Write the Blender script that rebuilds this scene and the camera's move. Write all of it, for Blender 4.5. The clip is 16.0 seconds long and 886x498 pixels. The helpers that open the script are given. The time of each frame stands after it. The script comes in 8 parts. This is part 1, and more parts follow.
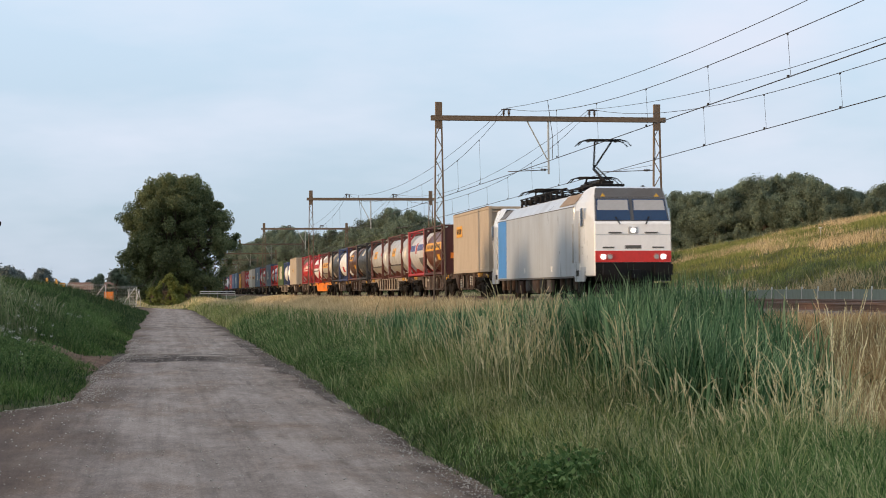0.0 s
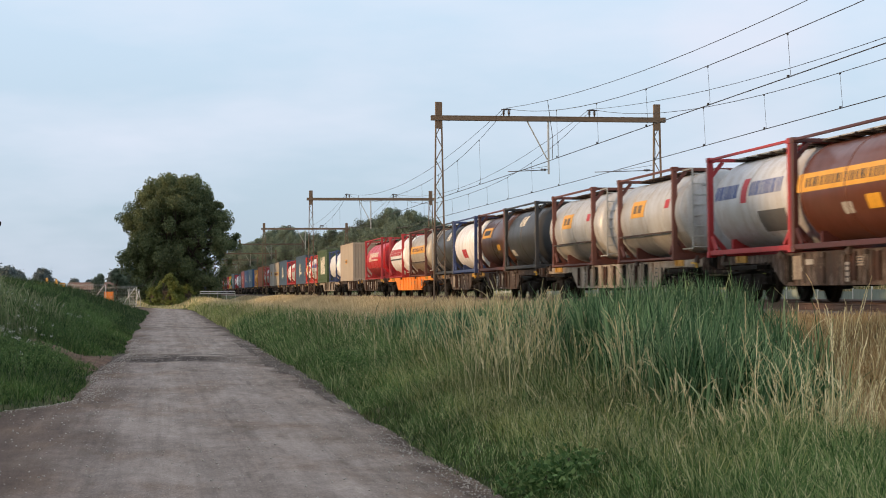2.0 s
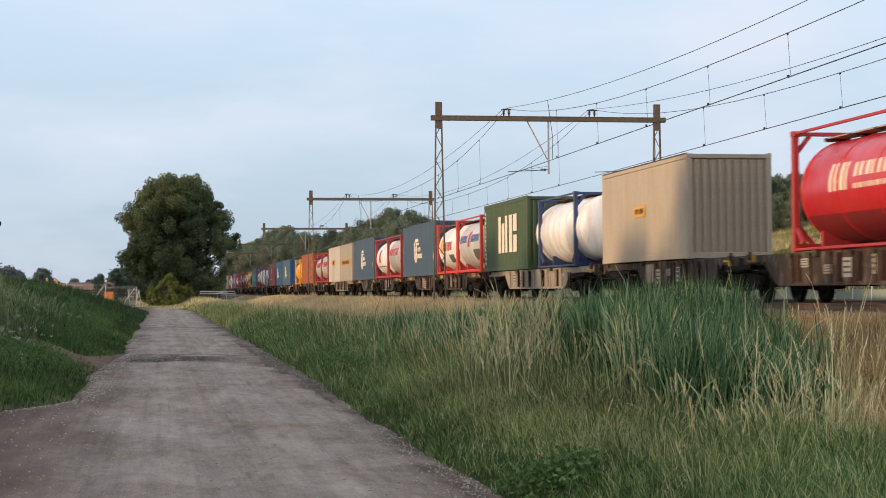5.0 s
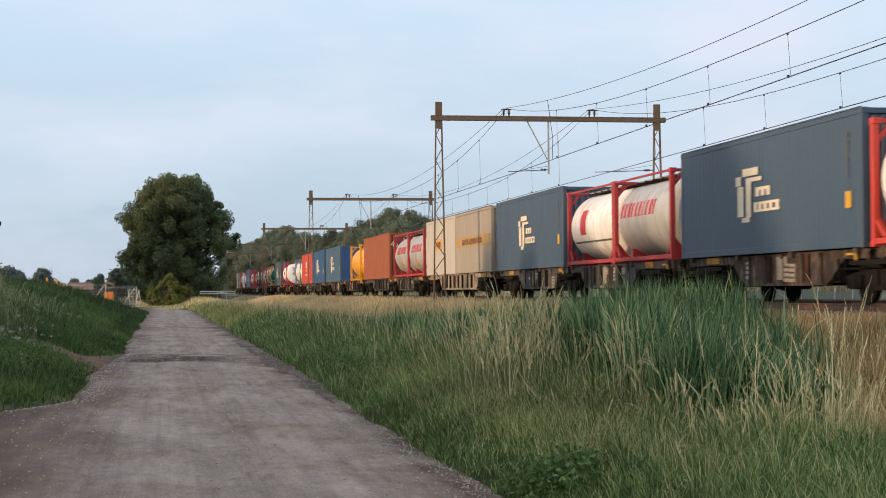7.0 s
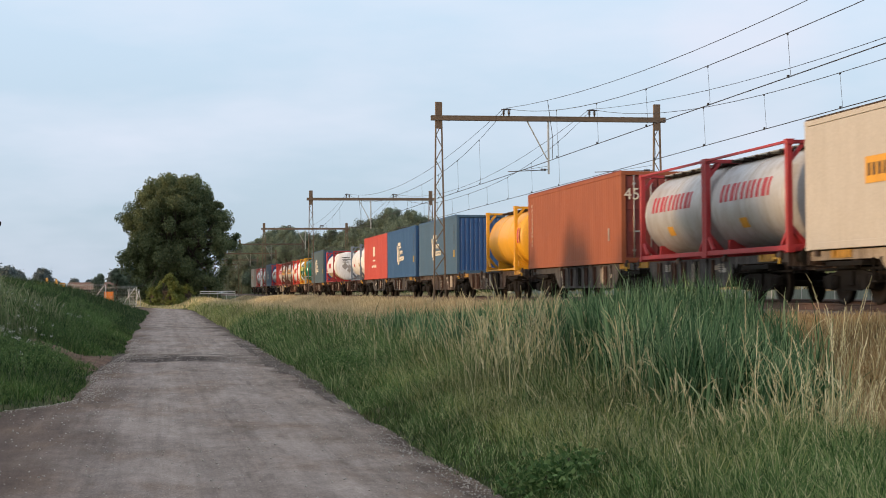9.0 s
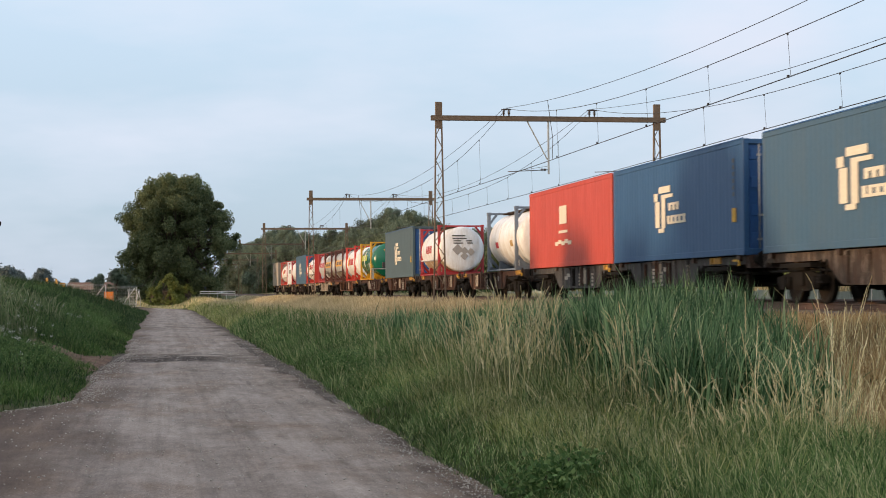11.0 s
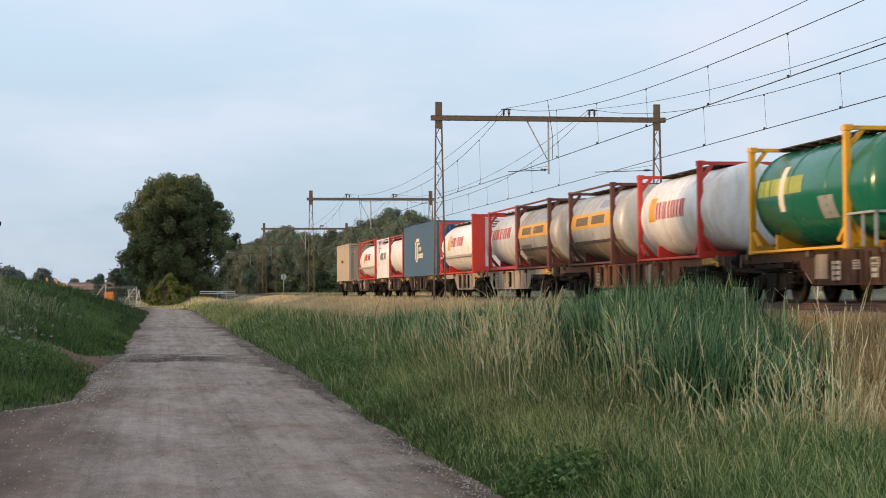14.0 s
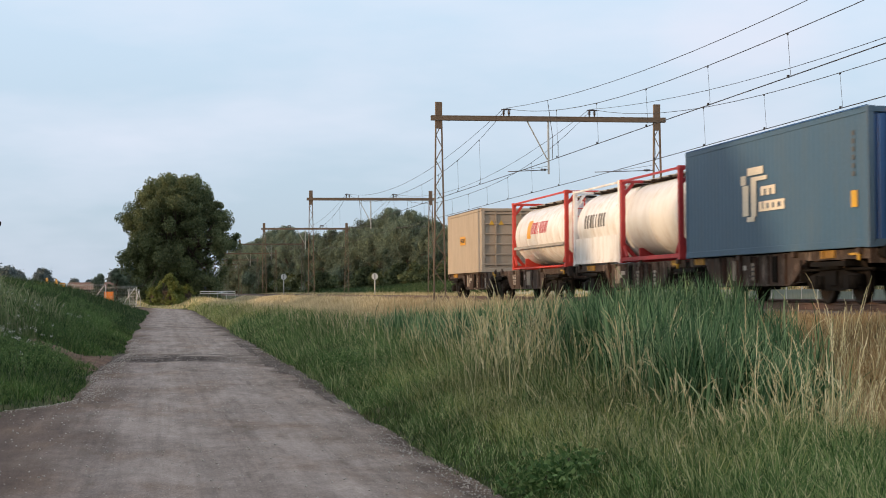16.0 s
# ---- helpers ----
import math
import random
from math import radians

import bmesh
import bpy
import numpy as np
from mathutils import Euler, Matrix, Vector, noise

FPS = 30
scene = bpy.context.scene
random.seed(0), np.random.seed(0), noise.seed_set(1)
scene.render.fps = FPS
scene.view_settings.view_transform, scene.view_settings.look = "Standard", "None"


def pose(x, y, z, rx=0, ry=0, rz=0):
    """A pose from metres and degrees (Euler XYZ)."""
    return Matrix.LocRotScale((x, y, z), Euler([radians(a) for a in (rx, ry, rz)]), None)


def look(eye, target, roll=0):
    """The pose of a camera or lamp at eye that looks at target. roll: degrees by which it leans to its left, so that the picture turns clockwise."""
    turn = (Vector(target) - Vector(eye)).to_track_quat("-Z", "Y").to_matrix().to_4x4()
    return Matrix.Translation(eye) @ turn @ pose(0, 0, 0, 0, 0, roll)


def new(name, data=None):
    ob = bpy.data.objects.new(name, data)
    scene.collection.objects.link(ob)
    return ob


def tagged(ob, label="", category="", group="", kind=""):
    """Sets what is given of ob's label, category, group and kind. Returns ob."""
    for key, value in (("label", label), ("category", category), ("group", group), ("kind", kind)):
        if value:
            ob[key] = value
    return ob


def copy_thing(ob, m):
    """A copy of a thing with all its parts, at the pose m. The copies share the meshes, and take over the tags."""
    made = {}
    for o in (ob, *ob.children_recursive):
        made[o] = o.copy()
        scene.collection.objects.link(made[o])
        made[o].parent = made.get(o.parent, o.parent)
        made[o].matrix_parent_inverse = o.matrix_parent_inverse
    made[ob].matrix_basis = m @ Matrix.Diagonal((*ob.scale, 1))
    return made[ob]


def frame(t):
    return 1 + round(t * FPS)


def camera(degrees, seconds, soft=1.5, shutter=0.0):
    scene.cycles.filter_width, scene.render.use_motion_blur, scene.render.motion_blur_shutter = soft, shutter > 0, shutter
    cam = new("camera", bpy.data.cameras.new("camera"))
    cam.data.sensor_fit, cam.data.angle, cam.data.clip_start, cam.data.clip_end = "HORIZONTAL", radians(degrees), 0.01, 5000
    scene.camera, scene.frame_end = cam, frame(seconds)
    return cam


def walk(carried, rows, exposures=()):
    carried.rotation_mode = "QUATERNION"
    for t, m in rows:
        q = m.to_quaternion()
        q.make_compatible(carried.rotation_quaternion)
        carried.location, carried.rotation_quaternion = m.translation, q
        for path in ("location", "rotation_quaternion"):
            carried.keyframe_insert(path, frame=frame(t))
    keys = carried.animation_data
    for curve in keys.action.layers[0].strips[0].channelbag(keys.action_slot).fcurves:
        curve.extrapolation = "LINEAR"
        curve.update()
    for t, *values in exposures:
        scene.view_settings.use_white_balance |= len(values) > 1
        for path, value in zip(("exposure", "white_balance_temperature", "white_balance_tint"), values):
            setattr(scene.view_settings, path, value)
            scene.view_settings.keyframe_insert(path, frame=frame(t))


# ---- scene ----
# The track runs along +Y, the camera stands on the lane beside it.
RAIL = 1.32
TRACK_X = (15.42, 19.42)
SPEED = 27.4
EYE = Vector((0.0, 0.0, 1.65))
YAW, PITCH = radians(9.48), radians(1.437)
cam = camera(29.58, 16.0, soft=0.95, shutter=0.2)
aim = EYE + Vector((math.sin(YAW) * math.cos(PITCH), math.cos(YAW) * math.cos(PITCH), math.sin(PITCH))) * 100
walk(cam, [(0, look(EYE, aim, -0.4)), (16, look(EYE, aim, -0.4))], exposures=[(0, 0.0), (16, 0.0)])

# ---- light: low evening sun behind the camera to the left, pale sky ----
SUN_EL, SUN_AZ = radians(7.0), radians(255)      # azimuth from +Y clockwise
world = bpy.data.worlds.new("evening_sky")
scene.world = world
world.use_nodes = True


def sky_nodes():
    nt = world.node_tree
    nt.nodes.clear()
    out = nt.nodes.new("ShaderNodeOutputWorld")
    bg = nt.nodes.new("ShaderNodeBackground")
    sky = nt.nodes.new("ShaderNodeTexSky")
    sky.sky_type = "NISHITA"
    sky.sun_disc = False
    sky.sun_elevation, sky.sun_rotation = SUN_EL, SUN_AZ
    sky.air_density, sky.dust_density, sky.ozone_density = 1.0, 0.6, 2.0
    tc = nt.nodes.new("ShaderNodeTexCoord")
    mp = nt.nodes.new("ShaderNodeMapping")
    mp.inputs["Scale"].default_value = (3.0, 3.0, 11.0)
    no = nt.nodes.new("ShaderNodeTexNoise")
    no.inputs["Scale"].default_value = 1.3
    no.inputs["Detail"].default_value = 5
    no.inputs["Roughness"].default_value = 0.55
    ramp = nt.nodes.new("ShaderNodeValToRGB")
    ramp.color_ramp.elements[0].position, ramp.color_ramp.elements[0].color = 0.42, (0, 0, 0, 1)
    ramp.color_ramp.elements[1].position, ramp.color_ramp.elements[1].color = 0.75, (0.75, 0.75, 0.75, 1)
    mix = nt.nodes.new("ShaderNodeMixRGB")
    mix.inputs[2].default_value = SKY_CLOUD
    add = nt.nodes.new("ShaderNodeMixRGB")
    add.inputs[0].default_value = SKY_VEIL
    sep = nt.nodes.new("ShaderNodeSeparateXYZ")
    rise = nt.nodes.new("ShaderNodeValToRGB")
    rise.color_ramp.elements[0].position, rise.color_ramp.elements[0].color = 0.0, SKY_LOW
    rise.color_ramp.elements[1].position, rise.color_ramp.elements[1].color = 0.2, SKY_HIGH
    gain = nt.nodes.new("ShaderNodeMixRGB")
    gain.blend_type = "MULTIPLY"
    gain.inputs[0].default_value = 1.0
    gain.inputs[2].default_value = (8, 8, 8, 1)
    bg.inputs["Strength"].default_value = SKY_STRENGTH
    link = nt.links.new
    link(tc.outputs["Generated"], mp.inputs["Vector"])
    link(mp.outputs["Vector"], no.inputs["Vector"])
    link(no.outputs["Fac"], ramp.inputs["Fac"])
    link(tc.outputs["Generated"], sep.inputs[0])
    link(sep.outputs["Z"], rise.inputs["Fac"])
    dot = nt.nodes.new("ShaderNodeVectorMath")
    dot.operation = "DOT_PRODUCT"
    dot.inputs[1].default_value = (math.sin(SUN_AZ), math.cos(SUN_AZ), 0.1)
    near_sun = nt.nodes.new("ShaderNodeMapRange")
    near_sun.inputs["From Min"].default_value, near_sun.inputs["From Max"].default_value = -0.1, 0.9
    glow_mix = nt.nodes.new("ShaderNodeMixRGB")
    glow_mix.inputs[2].default_value = SKY_WARM
    link(tc.outputs["Generated"], dot.inputs[0])
    link(dot.outputs["Value"], near_sun.inputs["Value"])
    link(near_sun.outputs["Result"], glow_mix.inputs[0])
    link(rise.outputs["Color"], glow_mix.inputs[1])
    link(glow_mix.outputs["Color"], gain.inputs[1])
    link(gain.outputs["Color"], add.inputs[2])
    link(sky.outputs["Color"], add.inputs[1])
    link(add.outputs["Color"], mix.inputs[1])
    link(ramp.outputs["Color"], mix.inputs[0])
    # a faint rosy cloud high over the track
    far_dir = nt.nodes.new("ShaderNodeVectorMath")
    far_dir.operation = "DOT_PRODUCT"
    far_dir.inputs[1].default_value = Vector((0.338, 0.932, 0.136)).normalized()
    puff = nt.nodes.new("ShaderNodeMapRange")
    puff.inputs["From Min"].default_value, puff.inputs["From Max"].default_value = 0.9982, 1.0
    puff.inputs["To Max"].default_value = 0.55
    link(tc.outputs["Generated"], far_dir.inputs[0])
    link(far_dir.outputs["Value"], puff.inputs["Value"])
    fluff = nt.nodes.new("ShaderNodeMath")
    fluff.operation = "MULTIPLY"
    link(puff.outputs["Result"], fluff.inputs[0])
    link(no.outputs["Fac"], fluff.inputs[1])
    rose = nt.nodes.new("ShaderNodeMixRGB")
    rose.inputs[2].default_value = (6.6, 6.0, 6.7, 1)
    link(fluff.outputs[0], rose.inputs[0])
    link(mix.outputs["Color"], rose.inputs[1])
    link(rose.outputs["Color"], bg.inputs["Color"])
    link(bg.outputs["Background"], out.inputs["Surface"])


SKY_CLOUD = (5.6, 5.9, 6.8, 1)
SKY_LOW = (0.435, 0.55, 0.69, 1)
SKY_WARM = (1.15, 1.04, 0.92, 1)       # afterglow round the low sun, behind the viewer
SKY_HIGH = (0.66, 0.81, 0.98, 1)
SKY_VEIL = 0.8
SKY_STRENGTH = 0.145
sky_nodes()
sun = new("sun", bpy.data.lights.new("sun", "SUN"))
sun.data.energy, sun.data.angle, sun.data.color = 3.6, radians(1.2), (1.0, 0.66, 0.37)
toward = Vector((math.sin(SUN_AZ) * math.cos(SUN_EL), math.cos(SUN_AZ) * math.cos(SUN_EL), math.sin(SUN_EL)))
sun.matrix_world = look(toward * 50, (0, 0, 0))


# ---- materials ----
MATS = {}


def paint(name, rgb, rough=0.5, metal=0.0, dirt=0.25, dirt_rgb=(0.09, 0.07, 0.055), scale=1.0, bump=0.15, streak=6.0, vary=0.12, spec=0.5, scuff=None):
    """A painted or bare surface with fine grain, blotches and run-down dirt."""
    if name in MATS:
        return MATS[name]
    m = bpy.data.materials.new(name)
    m.use_nodes = True
    nt = m.node_tree
    n, link = nt.nodes, nt.links.new
    bsdf = n["Principled BSDF"]
    tc = n.new("ShaderNodeTexCoord")
    mp = n.new("ShaderNodeMapping")
    mp.inputs["Scale"].default_value = (streak * 0.35 * scale, streak * 0.35 * scale, 0.45 * scale)
    info = n.new("ShaderNodeObjectInfo")
    big = n.new("ShaderNodeTexNoise")
    big.inputs["Scale"].default_value, big.inputs["Detail"].default_value, big.inputs["Roughness"].default_value = 1.3, 6, 0.65
    fine = n.new("ShaderNodeTexNoise")
    fine.inputs["Scale"].default_value, fine.inputs["Detail"].default_value = 22 * scale, 4
    link(tc.outputs["Object"], mp.inputs["Vector"])
    link(mp.outputs["Vector"], big.inputs["Vector"])
    link(tc.outputs["Object"], fine.inputs["Vector"])
    ramp = n.new("ShaderNodeValToRGB")
    ramp.color_ramp.elements[0].position, ramp.color_ramp.elements[0].color = 0.42, (0, 0, 0, 1)
    ramp.color_ramp.elements[1].position, ramp.color_ramp.elements[1].color = 0.82, (1, 1, 1, 1)
    link(big.outputs["Fac"], ramp.inputs["Fac"])
    amt = n.new("ShaderNodeMath")
    amt.operation = "MULTIPLY"
    amt.inputs[1].default_value = dirt
    link(ramp.outputs["Color"], amt.inputs[0])
    mix = n.new("ShaderNodeMixRGB")
    mix.inputs[1].default_value = (*rgb, 1)
    mix.inputs[2].default_value = (*dirt_rgb, 1)
    link(amt.outputs[0], mix.inputs[0])
    coat = mix.outputs["Color"]
    if scuff:                                            # paler worn or limed streaks
        mp2 = n.new("ShaderNodeMapping")
        mp2.inputs["Scale"].default_value = (5.0 * scale, 2.6 * scale, 0.7 * scale)
        mp2.inputs["Location"].default_value = (3.1, 7.7, 1.9)
        ad = n.new("ShaderNodeVectorMath")
        ad.operation = "ADD"
        wn = n.new("ShaderNodeTexNoise")
        wn.inputs["Scale"].default_value, wn.inputs["Detail"].default_value, wn.inputs["Roughness"].default_value = 1.0, 7, 0.7
        link(tc.outputs["Object"], mp2.inputs["Vector"])
        link(mp2.outputs["Vector"], ad.inputs[0])
        link(info.outputs["Random"], ad.inputs[1])
        link(ad.outputs[0], wn.inputs["Vector"])
        wr = n.new("ShaderNodeMapRange")
        wr.inputs["From Min"].default_value, wr.inputs["From Max"].default_value = 0.52, 0.72
        wr.inputs["To Min"].default_value, wr.inputs["To Max"].default_value = 0.0, scuff[1]
        link(wn.outputs["Fac"], wr.inputs["Value"])
        m2 = n.new("ShaderNodeMixRGB")
        m2.inputs[2].default_value = (*scuff[0], 1)
        link(wr.outputs["Result"], m2.inputs[0])
        link(coat, m2.inputs[1])
        coat = m2.outputs["Color"]
    val = n.new("ShaderNodeMapRange")
    val.inputs["From Min"].default_value, val.inputs["From Max"].default_value = 0.25, 0.75
    val.inputs["To Min"].default_value, val.inputs["To Max"].default_value = 1 - vary, 1 + vary
    link(fine.outputs["Fac"], val.inputs["Value"])
    hsv = n.new("ShaderNodeHueSaturation")
    link(val.outputs["Result"], hsv.inputs["Value"])
    link(coat, hsv.inputs["Color"])
    link(hsv.outputs["Color"], bsdf.inputs["Base Color"])
    rr = n.new("ShaderNodeMapRange")
    rr.inputs["To Min"].default_value, rr.inputs["To Max"].default_value = max(0.05, rough - 0.12), min(1, rough + 0.15)
    link(big.outputs["Fac"], rr.inputs["Value"])
    link(rr.outputs["Result"], bsdf.inputs["Roughness"])
    bsdf.inputs["Metallic"].default_value = metal
    bsdf.inputs["Specular IOR Level"].default_value = spec
    if bump:
        bp = n.new("ShaderNodeBump")
        bp.inputs["Strength"].default_value, bp.inputs["Distance"].default_value = bump, 0.01
        link(fine.outputs["Fac"], bp.inputs["Height"])
        link(bp.outputs["Normal"], bsdf.inputs["Normal"])
    MATS[name] = m
    return m


def plant(name, stops, rough=0.75, trans=0.25, patch=0.15, spec=0.2):
    """Leaf or blade colour drawn per piece from stops, with broad drifts over the ground."""
    if name in MATS:
        return MATS[name]
    m = bpy.data.materials.new(name)
    m.use_nodes = True
    nt = m.node_tree
    n, link = nt.nodes, nt.links.new
    bsdf = n["Principled BSDF"]
    geo = n.new("ShaderNodeNewGeometry")
    ramp = n.new("ShaderNodeValToRGB")
    els = ramp.color_ramp.elements
    while len(els) < len(stops):
        els.new(0.5)
    for e, (p, c) in zip(els, stops):
        e.position, e.color = p, (*c, 1)
    link(geo.outputs["Random Per Island"], ramp.inputs["Fac"])
    tc = n.new("ShaderNodeTexCoord")
    no = n.new("ShaderNodeTexNoise")
    no.inputs["Scale"].default_value, no.inputs["Detail"].default_value = 0.35, 3
    link(tc.outputs["Object"], no.inputs["Vector"])
    val = n.new("ShaderNodeMapRange")
    val.inputs["From Min"].default_value, val.inputs["From Max"].default_value = 0.3, 0.7
    val.inputs["To Min"].default_value, val.inputs["To Max"].default_value = 1 - patch * 2, 1 + patch * 2
    link(no.outputs["Fac"], val.inputs["Value"])
    hsv = n.new("ShaderNodeHueSaturation")
    link(val.outputs["Result"], hsv.inputs["Value"])
    link(ramp.outputs["Color"], hsv.inputs["Color"])
    link(hsv.outputs["Color"], bsdf.inputs["Base Color"])
    bsdf.inputs["Roughness"].default_value = rough
    bsdf.inputs["Specular IOR Level"].default_value = spec
    if trans:
        out = n["Material Output"]
        tr = n.new("ShaderNodeBsdfTranslucent")
        mx = n.new("ShaderNodeMixShader")
        mx.inputs[0].default_value = trans
        link(hsv.outputs["Color"], tr.inputs["Color"])
        link(bsdf.outputs[0], mx.inputs[1])
        link(tr.outputs[0], mx.inputs[2])
        link(mx.outputs[0], out.inputs["Surface"])
    MATS[name] = m
    return m


def glow(name, rgb, strength):
    m = bpy.data.materials.new(name)
    m.use_nodes = True
    b = m.node_tree.nodes["Principled BSDF"]
    b.inputs["Base Color"].default_value = (*rgb, 1)
    b.inputs["Emission Color"].default_value = (*rgb, 1)
    b.inputs["Emission Strength"].default_value = strength
    return m


def soil(name, stops, scales, bump=0.6, rough=0.95, dist=0.03, stretch=(1, 1, 1)):
    """Ground: two scales of noise through a ramp, with grit relief."""
    m = bpy.data.materials.new(name)
    m.use_nodes = True
    nt = m.node_tree
    n, link = nt.nodes, nt.links.new
    bsdf = n["Principled BSDF"]
    tc = n.new("ShaderNodeTexCoord")
    mp = n.new("ShaderNodeMapping")
    mp.inputs["Scale"].default_value = stretch
    link(tc.outputs["Object"], mp.inputs["Vector"])
    a = n.new("ShaderNodeTexNoise")
    a.inputs["Scale"].default_value, a.inputs["Detail"].default_value, a.inputs["Roughness"].default_value = scales[0], 8, 0.6
    b = n.new("ShaderNodeTexNoise")
    b.inputs["Scale"].default_value, b.inputs["Detail"].default_value, b.inputs["Roughness"].default_value = scales[1], 6, 0.7
    link(mp.outputs["Vector"], a.inputs["Vector"])
    link(tc.outputs["Object"], b.inputs["Vector"])
    ramp = n.new("ShaderNodeValToRGB")
    els = ramp.color_ramp.elements
    while len(els) < len(stops):
        els.new(0.5)
    for e, (p, c) in zip(els, stops):
        e.position, e.color = p, (*c, 1)
    link(a.outputs["Fac"], ramp.inputs["Fac"])
    val = n.new("ShaderNodeMapRange")
    val.inputs["From Min"].default_value, val.inputs["From Max"].default_value = 0.25, 0.75
    val.inputs["To Min"].default_value, val.inputs["To Max"].default_value = 0.65, 1.35
    link(b.outputs["Fac"], val.inputs["Value"])
    hsv = n.new("ShaderNodeHueSaturation")
    link(val.outputs["Result"], hsv.inputs["Value"])
    link(ramp.outputs["Color"], hsv.inputs["Color"])
    link(hsv.outputs["Color"], bsdf.inputs["Base Color"])
    bsdf.inputs["Roughness"].default_value = rough
    bsdf.inputs["Specular IOR Level"].default_value = 0.2
    bp = n.new("ShaderNodeBump")
    bp.inputs["Strength"].default_value, bp.inputs["Distance"].default_value = bump, dist
    link(b.outputs["Fac"], bp.inputs["Height"])
    link(bp.outputs["Normal"], bsdf.inputs["Normal"])
    MATS[name] = m
    return m


# ---- mesh helpers ----
class Solid:
    """Collects boxes, tubes and plates for one mesh."""

    def __init__(self):
        self.v, self.f, self.smooth = [], [], set()

    def add(self, verts, faces, smooth=False):
        k = len(self.v)
        self.v += [tuple(p) for p in verts]
        for f in faces:
            if smooth:
                self.smooth.add(len(self.f))
            self.f.append([k + i for i in f])
        return self

    def box(self, x, y, z, sx, sy, sz, m=None):
        p = [Vector((x + a * sx / 2, y + b * sy / 2, z + c * sz / 2)) for a in (-1, 1) for b in (-1, 1) for c in (-1, 1)]
        if m:
            p = [m @ q for q in p]
        return self.add(p, [(0, 1, 3, 2), (4, 6, 7, 5), (0, 4, 5, 1), (2, 3, 7, 6), (0, 2, 6, 4), (1, 5, 7, 3)])

    def beam(self, a, b, w, h=None):
        """A square bar from a to b."""
        a, b = Vector(a), Vector(b)
        d = b - a
        m = Matrix.Translation((a + b) / 2) @ d.to_track_quat("Y", "Z").to_matrix().to_4x4()
        return self.box(0, 0, 0, w, d.length, h or w, m)

    def tube(self, a, b, r, r2=None, n=12, caps=True, smooth=True):
        a, b = Vector(a), Vector(b)
        q = (b - a).to_track_quat("Z", "Y")
        r2 = r if r2 is None else r2
        ring = [Vector((math.cos(i * math.tau / n), math.sin(i * math.tau / n), 0)) for i in range(n)]
        v = [a + q @ (p * r) for p in ring] + [b + q @ (p * r2) for p in ring]
        self.add(v, [(i, (i + 1) % n, n + (i + 1) % n, n + i) for i in range(n)], smooth)
        if caps:
            k = len(self.v) - 2 * n
            self.f.append([k + i for i in reversed(range(n))])
            self.f.append([k + n + i for i in range(n)])
        return self

    def lathe(self, prof, n=32):
        """Rings (y, radius) turned round the Y axis."""
        v, f = [], []
        for y, r in prof:
            v += [(r * math.cos(i * math.tau / n), y, r * math.sin(i * math.tau / n)) for i in range(n)]
        for j in range(len(prof) - 1):
            f += [(j * n + i, (j + 1) * n + i, (j + 1) * n + (i + 1) % n, j * n + (i + 1) % n) for i in range(n)]
        self.add(v, f, True)
        return self

    def prism(self, pts, x0, x1):
        """A (y, z) outline given as a fan-safe polygon, pushed from x0 to x1."""
        n = len(pts)
        v = [(x0, y, z) for y, z in pts] + [(x1, y, z) for y, z in pts]
        return self.add(v, [list(range(n)), [2 * n - 1 - i for i in range(n)]] + [(i, n + i, n + (i + 1) % n, (i + 1) % n) for i in range(n)])

    def prism_y(self, pts, y0, y1):
        """An (x, z) outline pushed from y0 to y1."""
        n = len(pts)
        v = [(x, y0, z) for x, z in pts] + [(x, y1, z) for x, z in pts]
        return self.add(v, [list(range(n)), [2 * n - 1 - i for i in range(n)]] + [(i, n + i, n + (i + 1) % n, (i + 1) % n) for i in range(n)])

    def shift(self, x, y, z):
        self.v = [(a + x, b + y, c + z) for a, b, c in self.v]
        return self

    def mesh(self, name, material, bevel=0.0):
        me = bpy.data.meshes.new(name)
        me.from_pydata(self.v, [], self.f)
        bm = bmesh.new()
        bm.from_mesh(me)
        for i, f in enumerate(bm.faces):
            f.smooth = i in self.smooth
        bmesh.ops.recalc_face_normals(bm, faces=bm.faces)
        if bevel:
            sharp = [e for e in bm.edges if len(e.link_faces) == 2 and e.calc_face_angle(0) > 0.6]
            bmesh.ops.bevel(bm, geom=sharp, offset=bevel, segments=1, affect="EDGES", clamp_overlap=True)
        bm.to_mesh(me)
        bm.free()
        me.materials.append(material)
        return me


def part(name, solid, material, parent, label="", bevel=0.0, at=None):
    ob = new(name, solid.mesh(name, material, bevel))
    ob.parent = parent
    if at:
        ob.matrix_basis = at
    if label:
        tagged(ob, label)
    return ob


def share(name, mesh, parent, m=None):
    ob = new(name, mesh)
    ob.parent = parent
    if m:
        ob.matrix_basis = m
    return ob


def thing(name, label, category, group="", kind="", at=None):
    ob = tagged(new(name), label, category, group, kind)
    ob.empty_display_size = 0.3
    if at:
        ob.matrix_basis = at
    return ob


def single(name, solid, material, label, category, group="", kind="", at=None, bevel=0.0):
    ob = tagged(new(name, solid.mesh(name, material, bevel)), label, category, group, kind)
    if at:
        ob.matrix_basis = at
    return ob


